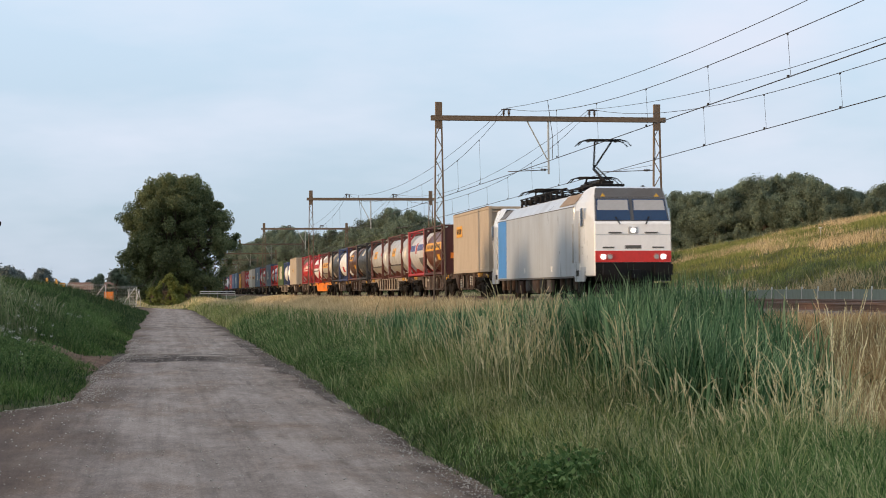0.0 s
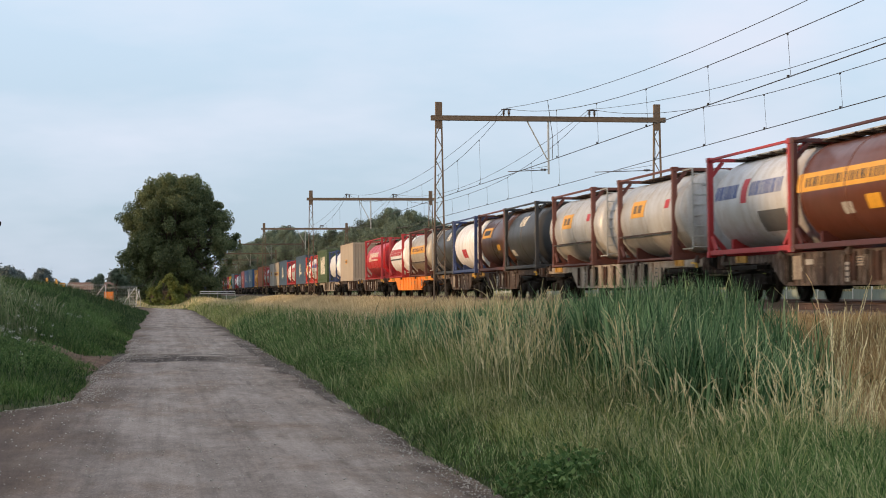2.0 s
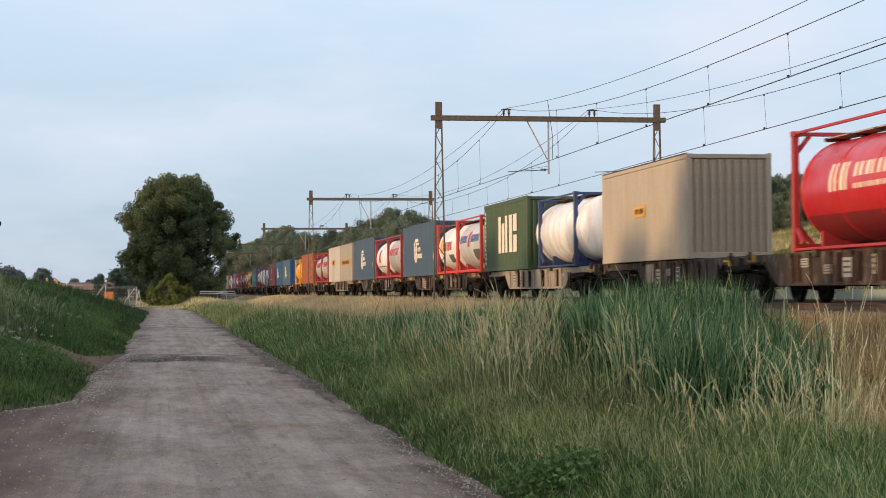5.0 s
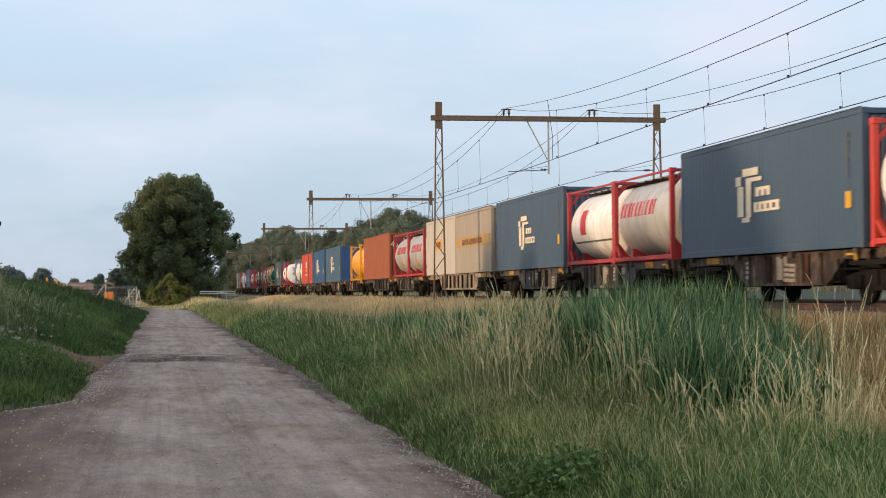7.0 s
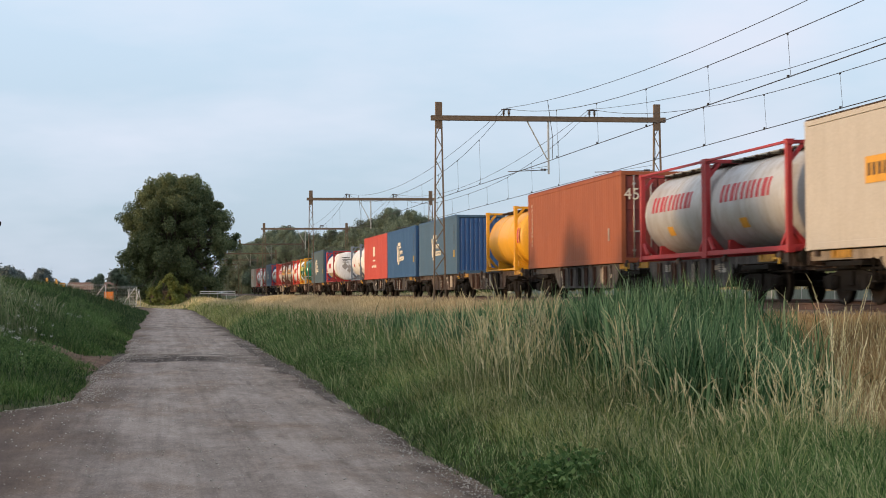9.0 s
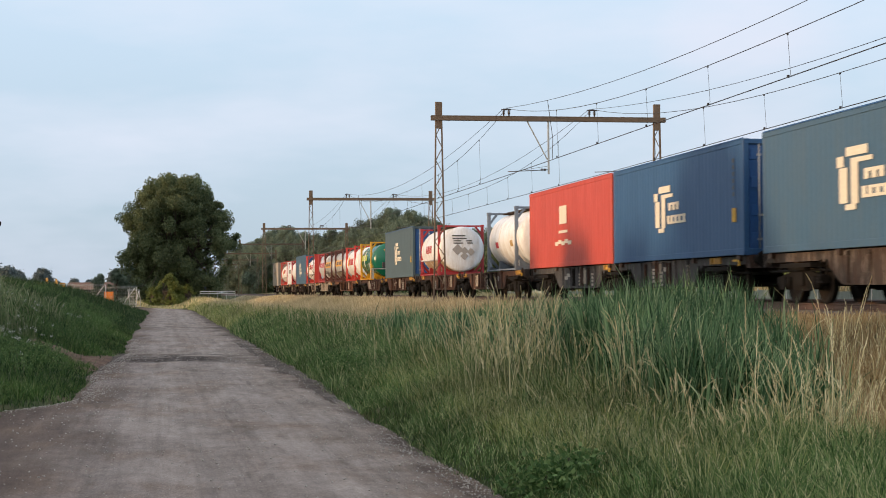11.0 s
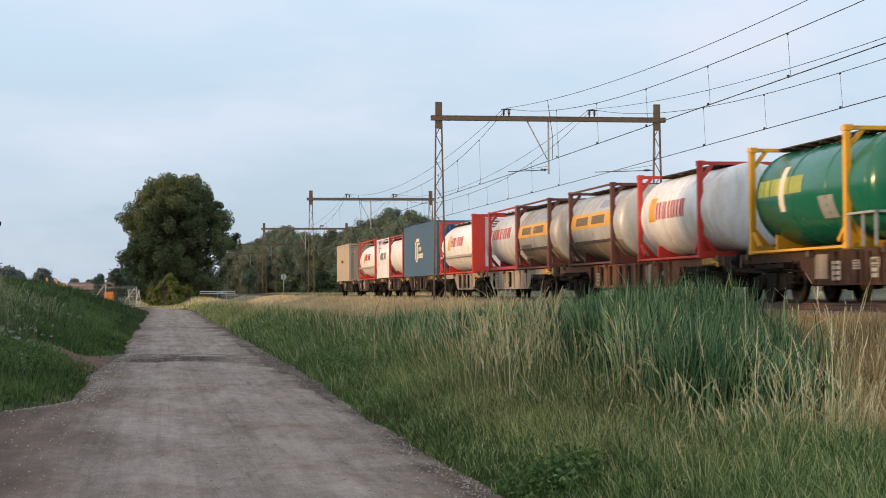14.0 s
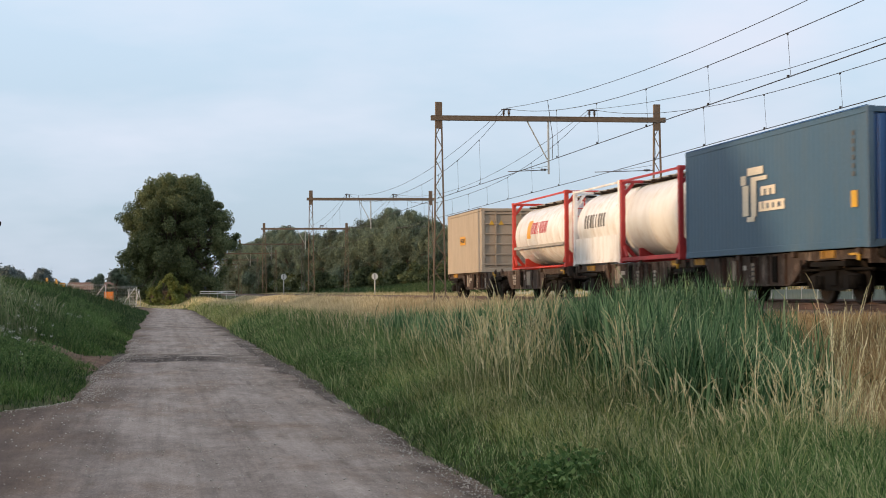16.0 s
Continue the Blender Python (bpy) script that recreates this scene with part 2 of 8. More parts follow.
def fast_mesh(name, verts, faces, material):
    """A mesh from numpy arrays: verts (n, 3), faces (m, 3 or 4)."""
    me = bpy.data.meshes.new(name)
    k = faces.shape[1]
    me.vertices.add(len(verts))
    me.vertices.foreach_set("co", verts.astype(np.float32).ravel())
    me.loops.add(faces.size)
    me.loops.foreach_set("vertex_index", faces.astype(np.int32).ravel())
    me.polygons.add(len(faces))
    me.polygons.foreach_set("loop_start", np.arange(0, faces.size, k, dtype=np.int32))
    me.update(calc_edges=True)
    me.validate()
    me.materials.append(material)
    return me


# ---- ground ----
def ramp_at(x, pts):
    return np.interp(x, [p[0] for p in pts], [p[1] for p in pts])


PROFILE = [(-400, 1.0), (-60, 1.0), (-9, 0.5), (-2.6, 0.1), (-1.5, -0.02), (-0.8, -0.12), (2.4, -0.12), (2.95, 0.0), (3.6, 0.12), (5.5, 0.15), (7.2, -0.25), (9.0, -0.2),
           (10.5, 0.45), (12.0, 1.0), (12.6, 1.05), (22.5, 1.05), (23.5, 0.95), (27, 1.02), (400, 1.02)]


def wob(x, y, s, seed=0):
    """Cheap smooth unevenness, about -1 to 1."""
    return (np.sin(x * s + 1.7 * seed + 1.3 * np.sin(y * s * 0.7 + seed)) + np.sin(y * s * 1.13 - 0.9 * seed + 1.1 * np.sin(x * s * 0.83 + 2 * seed))) / 2


def lane_edges(y):
    """The two edges of the lane; it widens into bare earth near the viewer and bends away at the far end."""
    near = np.clip((30 - y) / 12, 0, 1)
    bend = np.where(y > 150, ((y - 150) / 35) ** 2 * 4.0, 0)
    left = -1.15 - 0.15 * near - 0.28 * np.clip((46 - y) / 14, 0, 1) - 3.4 * np.clip((27 - y) / 7, 0, 1) ** 1.6 + 0.12 * wob(y * 0 + 3, y, 0.31, 3) + 0.06 * wob(y * 0, y, 1.1, 6) - bend
    right = 2.9 - 0.3 * near + 0.10 * wob(y * 0 + 1, y, 0.27, 2) + 0.05 * wob(y * 0, y, 1.2, 1) - bend
    return left, right


def ground_z(x, y):
    x, y = np.asarray(x, float), np.asarray(y, float)
    z = ramp_at(x, PROFILE)
    # bank on the lane's far side, ending before the work site
    bank = ramp_at(x, [(-30, 1.4), (-7.5, 1.45), (-5.4, 1.2), (-3.2, 0.45), (-2.0, 0.0), (-1.0, 0.0)])
    along = np.clip((y - 24) / 22, 0, 1) * np.clip((152 - y) / 36, 0, 1)
    z = z + np.where(x < -1, bank * along * along * (3 - 2 * along), 0)
    # long grassy embankment beyond the tracks, rising towards the viewer
    crest = np.clip(6.25 - 0.0387 * (y - 141), 0, 11)
    rise = np.clip((x - 27.5) / 32.0, 0, 1)
    rise = rise * (1.12 - 0.12 * rise)
    z = z + crest * rise * (1 + 0.03 * wob(x, y, 0.15, 4))
    rough = np.where((x > -1.2) & (x < 3.0), 0.012, 0.05) * wob(x, y, 1.1, 2) + np.where(np.abs(x - 17.4) < 5.3, 0.0, 0.05) * wob(x, y, 0.37, 1)
    z = z + rough * np.clip(1.5 - np.abs(y) / 400, 0, 1)
    le, ri = lane_edges(np.clip(y, -30, 190))
    under = np.clip(np.minimum(x - le, ri - x) / 0.3 + 0.35, 0, 1) * (y < 190) * (y > -30)
    return z * (1 - under) + np.minimum(z, -0.1) * under


def sheet(name, xs, ys, zfun, material):
    gx, gy = np.meshgrid(xs, ys)
    z = zfun(gx, gy)
    v = np.stack([gx.ravel(), gy.ravel(), z.ravel()], 1)
    nx, ny = len(xs), len(ys)
    i = (np.arange(ny - 1)[:, None] * nx + np.arange(nx - 1)[None, :]).ravel()
    me = fast_mesh(name, v, np.stack([i, i + 1, i + nx + 1, i + nx], 1), material)
    me.polygons.foreach_set("use_smooth", np.ones(len(me.polygons), bool))
    return me


M_GROUND = soil("meadow_soil", [(0.3, (0.030, 0.045, 0.014)), (0.5, (0.055, 0.065, 0.022)), (0.7, (0.11, 0.085, 0.04))], (0.25, 9), dist=0.05)


def lane_material():
    """Packed gravel: brown muddy margins, paler wheel tracks, streaks along the lane and grit."""
    m = bpy.data.materials.new("gravel_lane")
    m.use_nodes = True
    nt = m.node_tree
    n, link = nt.nodes, nt.links.new
    bsdf = n["Principled BSDF"]
    tc = n.new("ShaderNodeTexCoord")

    def noise_at(scale, stretch, detail=6, rough=0.6):
        mp = n.new("ShaderNodeMapping")
        mp.inputs["Scale"].default_value = stretch
        no = n.new("ShaderNodeTexNoise")
        no.inputs["Scale"].default_value, no.inputs["Detail"].default_value, no.inputs["Roughness"].default_value = scale, detail, rough
        link(tc.outputs["Object"], mp.inputs["Vector"])
        link(mp.outputs["Vector"], no.inputs["Vector"])
        return no.outputs["Fac"]

    def ranged(src, lo, hi, a=0.3, b=0.7):
        r = n.new("ShaderNodeMapRange")
        r.inputs["From Min"].default_value, r.inputs["From Max"].default_value = a, b
        r.inputs["To Min"].default_value, r.inputs["To Max"].default_value = lo, hi
        link(src, r.inputs["Value"])
        return r.outputs["Result"]

    def maths(op, a, b):
        q = n.new("ShaderNodeMath")
        q.operation = op
        for i, s_ in enumerate((a, b)):
            if isinstance(s_, (int, float)):
                q.inputs[i].default_value = s_
            else:
                link(s_, q.inputs[i])
        return q.outputs[0]
    sep = n.new("ShaderNodeSeparateXYZ")
    link(tc.outputs["Object"], sep.inputs[0])
    across = maths("ADD", sep.outputs["X"], ranged(noise_at(0.6, (1, 0.5, 1)), -0.55, 0.55))
    pos = ranged(across, 0.0, 1.0, -2.0, 3.2)
    ramp = n.new("ShaderNodeValToRGB")
    els = ramp.color_ramp.elements
    stops = [(0.0, (0.125, 0.088, 0.07)), (0.16, (0.165, 0.122, 0.10)), (0.27, (0.27, 0.218, 0.19)), (0.40, (0.335, 0.275, 0.24)), (0.53, (0.27, 0.218, 0.188)),
             (0.66, (0.335, 0.275, 0.24)), (0.79, (0.265, 0.212, 0.178)), (0.875, (0.115, 0.083, 0.066)), (0.93, (0.12, 0.09, 0.071)), (1.0, (0.155, 0.123, 0.098))]
    while len(els) < len(stops):
        els.new(0.5)
    for e, (p, c) in zip(els, stops):
        e.position, e.color = p, (*c, 1)
    link(pos, ramp.inputs["Fac"])
    grit = noise_at(38, (1, 1, 1), 5, 0.75)
    v = maths("MULTIPLY", ranged(noise_at(1.6, (2.2, 0.3, 1), 6, 0.65), 0.84, 1.16), ranged(noise_at(0.7, (0.8, 0.45, 1), 6, 0.7), 0.8, 1.2))
    v = maths("MULTIPLY", v, ranged(noise_at(7, (1, 0.5, 1), 5, 0.75), 0.84, 1.16))
    v = maths("MULTIPLY", v, ranged(noise_at(1.9, (2.4, 0.03, 1), 6, 0.7), 0.8, 1.2))
    v = maths("MULTIPLY", v, ranged(noise_at(75, (1, 1, 1), 3, 0.7), 0.8, 1.2))
    v = maths("MULTIPLY", v, ranged(grit, 0.72, 1.28))
    cells = n.new("ShaderNodeTexVoronoi")                 # single stones pressed into the surface
    cells.inputs["Scale"].default_value = 26
    link(tc.outputs["Object"], cells.inputs["Vector"])
    stone = maths("MULTIPLY", ranged(cells.outputs["Distance"], 1.0, 0.0, 0.12, 0.3), ranged(noise_at(1.1, (1, 0.6, 1), 6, 0.7), 0.0, 1.0, 0.5, 0.62))
    v = maths("ADD", v, maths("MULTIPLY", stone, 0.45))
    # dark dried mud: long smears and one trodden band across the lane
    smear = ranged(noise_at(1.0, (1.7, 0.16, 1), 7, 0.75), 0.0, 0.5, 0.53, 0.68)
    reach = maths("ABSOLUTE", maths("SUBTRACT", maths("ADD", sep.outputs["Y"], ranged(noise_at(0.5, (1, 1, 1)), -3.0, 3.0)), 42.0), 0)
    band = maths("MULTIPLY", ranged(reach, 1.0, 0.0, 1.3, 3.6), ranged(noise_at(2.6, (1.6, 0.45, 1), 7, 0.85), 0.15, 1.0, 0.36, 0.5))
    band = maths("MULTIPLY", band, ranged(sep.outputs["X"], 1.0, 0.3, 0.9, 2.2))
    reach2 = maths("ABSOLUTE", maths("SUBTRACT", maths("ADD", sep.outputs["Y"], ranged(noise_at(0.4, (1, 1, 1)), -5.0, 5.0)), 78.0), 0)
    band2 = maths("MULTIPLY", ranged(reach2, 0.45, 0.0, 1.0, 6.0), ranged(noise_at(1.3, (0.9, 0.4, 1), 7, 0.75), 0.0, 1.0, 0.42, 0.58))
    band = maths("MAXIMUM", band, band2)
    dark = maths("MAXIMUM", smear, band)
    earth = n.new("ShaderNodeMixRGB")                     # brown earthy patches in the gravel
    earth.inputs[2].default_value = (0.215, 0.148, 0.108, 1)
    link(ranged(noise_at(0.55, (1.2, 0.5, 1), 6, 0.7), 0.0, 0.75, 0.5, 0.66), earth.inputs[0])
    link(ramp.outputs["Color"], earth.inputs[1])
    wet = n.new("ShaderNodeMixRGB")
    wet.inputs[2].default_value = (0.055, 0.04, 0.032, 1)
    link(dark, wet.inputs[0])
    link(earth.outputs["Color"], wet.inputs[1])
    hsv = n.new("ShaderNodeHueSaturation")
    link(v, hsv.inputs["Value"])
    link(wet.outputs["Color"], hsv.inputs["Color"])
    link(hsv.outputs["Color"], bsdf.inputs["Base Color"])
    bsdf.inputs["Roughness"].default_value = 0.95
    bsdf.inputs["Specular IOR Level"].default_value = 0.15
    bp = n.new("ShaderNodeBump")
    bp.inputs["Strength"].default_value, bp.inputs["Distance"].default_value = 0.8, 0.02
    link(grit, bp.inputs["Height"])
    link(bp.outputs["Normal"], bsdf.inputs["Normal"])
    return m


M_LANE = lane_material()
M_BALLAST = soil("ballast_stone", [(0.3, (0.10, 0.075, 0.06)), (0.55, (0.2, 0.155, 0.125)), (0.75, (0.3, 0.25, 0.21))], (2.0, 16), bump=1.0, dist=0.05)

xs = np.unique(np.concatenate([np.linspace(-2500, -60, 26), np.linspace(-60, -12, 25), np.linspace(-12, 30, 211), np.linspace(30, 90, 41), np.linspace(90, 2500, 30)]))
ys = np.unique(np.concatenate([np.linspace(-560, 0, 30), np.linspace(0, 60, 201), np.linspace(60, 260, 161), np.linspace(260, 700, 45), np.linspace(700, 4500, 24)]))
ground = tagged(new("ground", sheet("ground", xs, ys, ground_z, M_GROUND)), "rough summer meadow ground with banks, ditch and embankment", "ground", kind="structure")


def lane_z(x, y):
    c = (x - 0.9) / 1.9
    return 0.012 + 0.04 * (1 - c * c) + 0.012 * wob(x, y, 1.6, 5) - 0.022 * np.exp(-((np.abs(x - 0.85) - 0.85) / 0.28) ** 2) - 0.05 * np.clip(np.abs(c) - 0.92, 0, 1) * 8


def lane_mesh():
    u = np.linspace(0, 1, 41)
    ys_ = np.concatenate([np.linspace(-30, 70, 300), np.linspace(70.5, 190, 140)])
    gu, gy = np.meshgrid(u, ys_)
    le, ri = lane_edges(gy)
    gx = le + gu * (ri - le)
    z = lane_z(0.9 + (gu * 2 - 1) * 1.9, gy)
    v = np.stack([gx.ravel(), gy.ravel(), z.ravel()], 1)
    nx, ny = len(u), len(ys_)
    i = (np.arange(ny - 1)[:, None] * nx + np.arange(nx - 1)[None, :]).ravel()
    me = fast_mesh("road", v, np.stack([i, i + 1, i + nx + 1, i + nx], 1), M_LANE)
    me.polygons.foreach_set("use_smooth", np.ones(len(me.polygons), bool))
    return me


road = tagged(new("road", lane_mesh()), "grey unpaved gravel lane with worn wheel tracks", "road", kind="structure")


# ---- railway ----
M_RAIL = paint("rail_steel", (0.16, 0.10, 0.075), 0.55, 0.6, 0.4, (0.12, 0.05, 0.025))
M_SLEEPER = paint("sleeper_concrete", (0.26, 0.22, 0.19), 0.9, 0, 0.5, (0.12, 0.08, 0.06))
Y0, Y1 = -480.0, 640.0


def track(x):
    t = thing("railway_track", "rusty steel rails on concrete sleepers in brown ballast", "railway track", "double track", "structure", pose(x, 0, 0))
    bed = Solid().prism_y([(-2.35, 1.0), (-1.75, RAIL - 0.2), (1.75, RAIL - 0.2), (2.35, 1.0)], Y0, Y1)
    part("ballast_bed", bed, M_BALLAST, t, "brown crushed stone ballast")
    for s in (-0.755, 0.755):
        prof = [(-0.075, -0.17), (0.075, -0.17), (0.075, -0.155), (0.014, -0.135), (0.014, -0.045), (0.036, -0.035), (0.036, -0.004), (0.028, 0.0),
                (-0.028, 0.0), (-0.036, -0.004), (-0.036, -0.035), (-0.014, -0.045), (-0.014, -0.135), (-0.075, -0.155)]
        part("rail", Solid().prism_y([(s + a, RAIL + b) for a, b in prof], Y0, Y1), M_RAIL, t, "rust-brown rail with worn top")
    one = Solid().prism_y([(-1.26, -0.33), (1.26, -0.33), (1.26, -0.21), (1.2, -0.165), (-1.2, -0.165), (-1.26, -0.21)], -0.13, 0.13).mesh("sleeper", M_SLEEPER)
    for i in range(100):
        share("sleeper", one, t, pose(0, 22 + 0.6 * i, RAIL))
    rest = Solid()
    for i in range(300):
        rest.box(0, 82 + 0.6 * i, RAIL - 0.245, 2.5, 0.26, 0.16)
    tagged(part("sleepers", rest, M_SLEEPER, t), kind="stuff")
    return t


for tx in TRACK_X:
    track(tx)

# catenary gantries
M_MAST = paint("mast_rust_brown", (0.15, 0.112, 0.08), 0.8, 0.0, 0.5, (0.085, 0.05, 0.034), scale=2)
M_GALV = paint("galvanised", (0.5, 0.5, 0.47), 0.5, 0.6, 0.25)
M_PORC = paint("insulator_brown", (0.05, 0.035, 0.03), 0.3)
M_WIRE = paint("wire_copper_dark", (0.035, 0.035, 0.038), 0.6, 0.3, 0.1, bump=0)
MAST_X = (12.3, 22.5)
G0, GS = 74.6, 66.4
MAST_TOP, BEAM_Z = 10.22, 9.47


def lattice_mast(s, x):
    """Two channels that close in towards the top, laced with flat bars."""
    z0, z1 = 1.0, MAST_TOP

    def half(z):
        return 0.27 - 0.14 * min(1, (z - z0) / (BEAM_Z - 0.6 - z0))

    for sgn in (-1, 1):
        a, b, w = half(z0), half(z1), 0.026
        v = [(x + sgn * (q + e), dy, z) for z, q in ((z0, a), (z1 - 0.75, b)) for e in (-w, w) for dy in (-0.08, 0.08)]
        s.add(v, [(0, 1, 3, 2), (4, 6, 7, 5), (0, 4, 5, 1), (2, 3, 7, 6), (0, 2, 6, 4), (1, 5, 7, 3)])
    z, k = z0 + 0.2, 1
    while z < BEAM_Z - 0.4:
        dz = 0.42 + half(z)
        s.tube((x - k * half(z), -0.06, z), (x + k * half(z + dz), -0.06, z + dz), 0.02, n=4, caps=False, smooth=False)
        z, k = z + dz, -k
    s.box(x, 0, BEAM_Z + 0.12, 0.3, 0.17, 1.2)
    return s


def insulator_set(parent, x):
    s = Solid()
    for dx in (-0.12, 0.12):
        for k in range(4):
            s.tube((x + dx, 0, BEAM_Z + 0.2 + 0.045 * k), (x + dx, 0, BEAM_Z + 0.225 + 0.045 * k), 0.075, 0.06, 10)
        s.tube((x + dx, 0, BEAM_Z + 0.1), (x + dx, 0, BEAM_Z + 0.42), 0.03, n=8)
    s.box(x, 0, BEAM_Z + 0.41, 0.46, 0.06, 0.05)
    part("insulator", s, M_PORC, parent, "dark porcelain wire insulator pair")


def gantry():
    g = thing("catenary_gantry", "rust-brown lattice mast portal spanning two railway tracks", "gantry", "catenary gantries")
    for x in MAST_X:
        part("mast", lattice_mast(Solid(), x), M_MAST, g, "tapering laced steel mast")
        part("foundation", Solid().box(x, 0, 0.95, 0.9, 0.7, 0.5), M_SLEEPER, g, "concrete mast footing", 0.03)
    b = Solid()
    x0, x1 = MAST_X[0] - 0.35, MAST_X[1] + 0.4
    for dy in (-0.11, 0.11):
        b.box((x0 + x1) / 2, dy, BEAM_Z, x1 - x0, 0.02, 0.22)
        for dz in (-0.1, 0.1):
            b.box((x0 + x1) / 2, dy * 0.8, BEAM_Z + dz, x1 - x0, 0.09, 0.02)
    for k in range(9):
        b.box(x0 + 0.3 + k * (x1 - x0 - 0.6) / 8, 0, BEAM_Z, 0.06, 0.22, 0.2)
    part("crossbeam", b, M_MAST, g)
    for x in TRACK_X:
        insulator_set(g, x)
    xm = sum(TRACK_X) / 2 - 0.05
    d = Solid().beam((xm, 0, BEAM_Z - 0.1), (xm, 0, 6.95), 0.075)
    d.beam((xm - 0.98, 0, BEAM_Z - 0.12), (xm - 0.05, 0, 7.6), 0.05)
    part("drop_post", d, M_GALV, g, "pale galvanised drop post with brace")
    a = Solid().tube((xm, 0, 7.15), (xm - 1.9, -0.05, 7.05), 0.018, n=8).tube((xm, 0, 7.32), (xm - 1.3, 0, 7.12), 0.008, n=6)
    for k in range(4):
        a.tube((xm - 0.12 - 0.07 * k, 0, 7.15), (xm - 0.16 - 0.07 * k, 0, 7.15), 0.06, 0.045, 10)
    part("registration_arm", a, M_PORC, g)
    xr = MAST_X[1] - 0.15
    a = Solid().tube((xr, 0, 7.15), (TRACK_X[1] + 0.1, -0.05, 7.05), 0.018, n=8).tube((xr, 0, 7.4), (TRACK_X[1] + 1.2, 0, 7.12), 0.008, n=6)
    for k in range(4):
        a.tube((xr - 0.22 - 0.07 * k, 0, 7.15), (xr - 0.26 - 0.07 * k, 0, 7.15), 0.06, 0.045, 10)
    part("registration_arm", a, M_PORC, g)
    return g


GANTRY_Y = [G0 + GS * k for k in range(-1, 8)]
first = gantry()
first.matrix_basis = pose(0, GANTRY_Y[0], 0)
for gy_ in GANTRY_Y[1:]:
    copy_thing(first, pose(0, gy_, 0))


def wire(points, r):
    cu = bpy.data.curves.new("wire", "CURVE")
    cu.dimensions, cu.bevel_depth, cu.bevel_resolution = "3D", r, 1
    sp = cu.splines.new("POLY")
    sp.points.add(len(points) - 1)
    for p, q in zip(sp.points, points):
        p.co = (*q, 1)
    cu.materials.append(M_WIRE)
    return cu


def catenary(x, k):
    """The wires of one track: carrier, feeder, contact wire and droppers."""
    t = thing("overhead_line", "dark overhead wires with droppers above the railway track", "overhead wire", "catenary wires", at=pose(x, 0, 0))
    top, low, feed, con = ((9.93, 8.04, 8.57, 6.93), (9.93, 7.9, 8.43, 6.88))[k]
    car, fee, cont = [], [], []
    for a, b in zip(GANTRY_Y, GANTRY_Y[1:]):
        for i in range(24):
            w = i / 24
            y, q = a + w * (b - a), (2 * w - 1) ** 2
            car.append((0, y, low + (top - low) * q ** 1.3))
            fee.append((-0.12, y, feed + (top - feed) * q))
        for w in (0.1, 0.194, 0.288, 0.382, 0.476, 0.57, 0.664, 0.758, 0.852):
            y, q = a + w * (b - a), (2 * w - 1) ** 2
            drops = Solid()
            drops.tube((0, y, low + (top - low) * q ** 1.3), (0.03, y - 0.1, con), 0.006, n=5, caps=False)
            drops.box(0, y, con + 0.02, 0.04, 0.09, 0.07)
            drops.box(0, y, low + (top - low) * q ** 1.3 - 0.02, 0.03, 0.07, 0.06)
            part("dropper", drops, M_WIRE, t)
        if k == 0:                                        # jumper cable that joins feeder, carrier and contact wire
            y, q = b - 8.8, (2 * (b - 8.8 - a) / (b - a) - 1) ** 2
            part("jumper_cable", Solid().tube((-0.12, y, feed + (top - feed) * q), (0.06, y - 0.1, (feed + con) / 2), 0.012, n=6, caps=False).tube((0.06, y - 0.1, (feed + con) / 2), (0.0, y - 0.25, con), 0.012, n=6, caps=False), M_WIRE, t)
        cont.append((0.15 if len(cont) % 2 else -0.15, a, con))
    for nm, pts, r in (("carrier_wire", car, 0.011), ("feeder_wire", fee, 0.010), ("contact_wire", cont, 0.014)):
        cu = wire(pts, r)
        ob = new(nm, cu)
        ob.parent = t


for k, tx in enumerate(TRACK_X):
    catenary(tx, k)


# ---- the train ----
MOVERS = []            # (thing, x, distance along the track at the start, z)
DECK = 1.17
TX = TRACK_X[0]
M_UNDER = paint("underframe_grime", (0.045, 0.037, 0.034), 0.85, 0.1, 0.6, (0.13, 0.06, 0.034), spec=0.25, scale=2, vary=0.3, scuff=((0.34, 0.29, 0.25), 0.75))
M_UNDER_DARKRUST = paint("underframe_dark_rust", (0.05, 0.027, 0.021), 0.85, 0.1, 0.8, (0.026, 0.019, 0.016), spec=0.25, scale=2, vary=0.3, scuff=((0.24, 0.10, 0.05), 0.6))
M_UNDER_GREY = paint("underframe_grey", (0.062, 0.063, 0.068), 0.8, 0.1, 0.85, (0.05, 0.033, 0.026), spec=0.25, scale=2, vary=0.3, scuff=((0.27, 0.26, 0.25), 0.55))
M_UNDER_RUST = paint("underframe_rust", (0.15, 0.06, 0.03), 0.85, 0.1, 0.95, (0.035, 0.022, 0.017), scale=2, vary=0.3, scuff=((0.38, 0.21, 0.11), 0.55))
M_UNDER_TAN = paint("underframe_tan", (0.33, 0.285, 0.235), 0.8, 0.05, 1.0, (0.065, 0.036, 0.022), scale=1.1, vary=0.3, scuff=((0.42, 0.37, 0.31), 0.75))
M_UNDER_ORANGE = paint("underframe_orange", (0.80, 0.24, 0.02), 0.6, 0.0, 0.4, (0.28, 0.08, 0.02), scale=2, scuff=((0.85, 0.40, 0.10), 0.4))
M_WORN_YELLOW = paint("worn_yellow", (0.46, 0.25, 0.035), 0.75, 0, 1.0, (0.05, 0.033, 0.024), scale=4, vary=0.35, scuff=((0.18, 0.08, 0.04), 0.9))
M_BLACK = paint("bogie_black", (0.012, 0.011, 0.010), 0.9, 0.0, 0.4, (0.03, 0.02, 0.015), scale=3, spec=0.12)
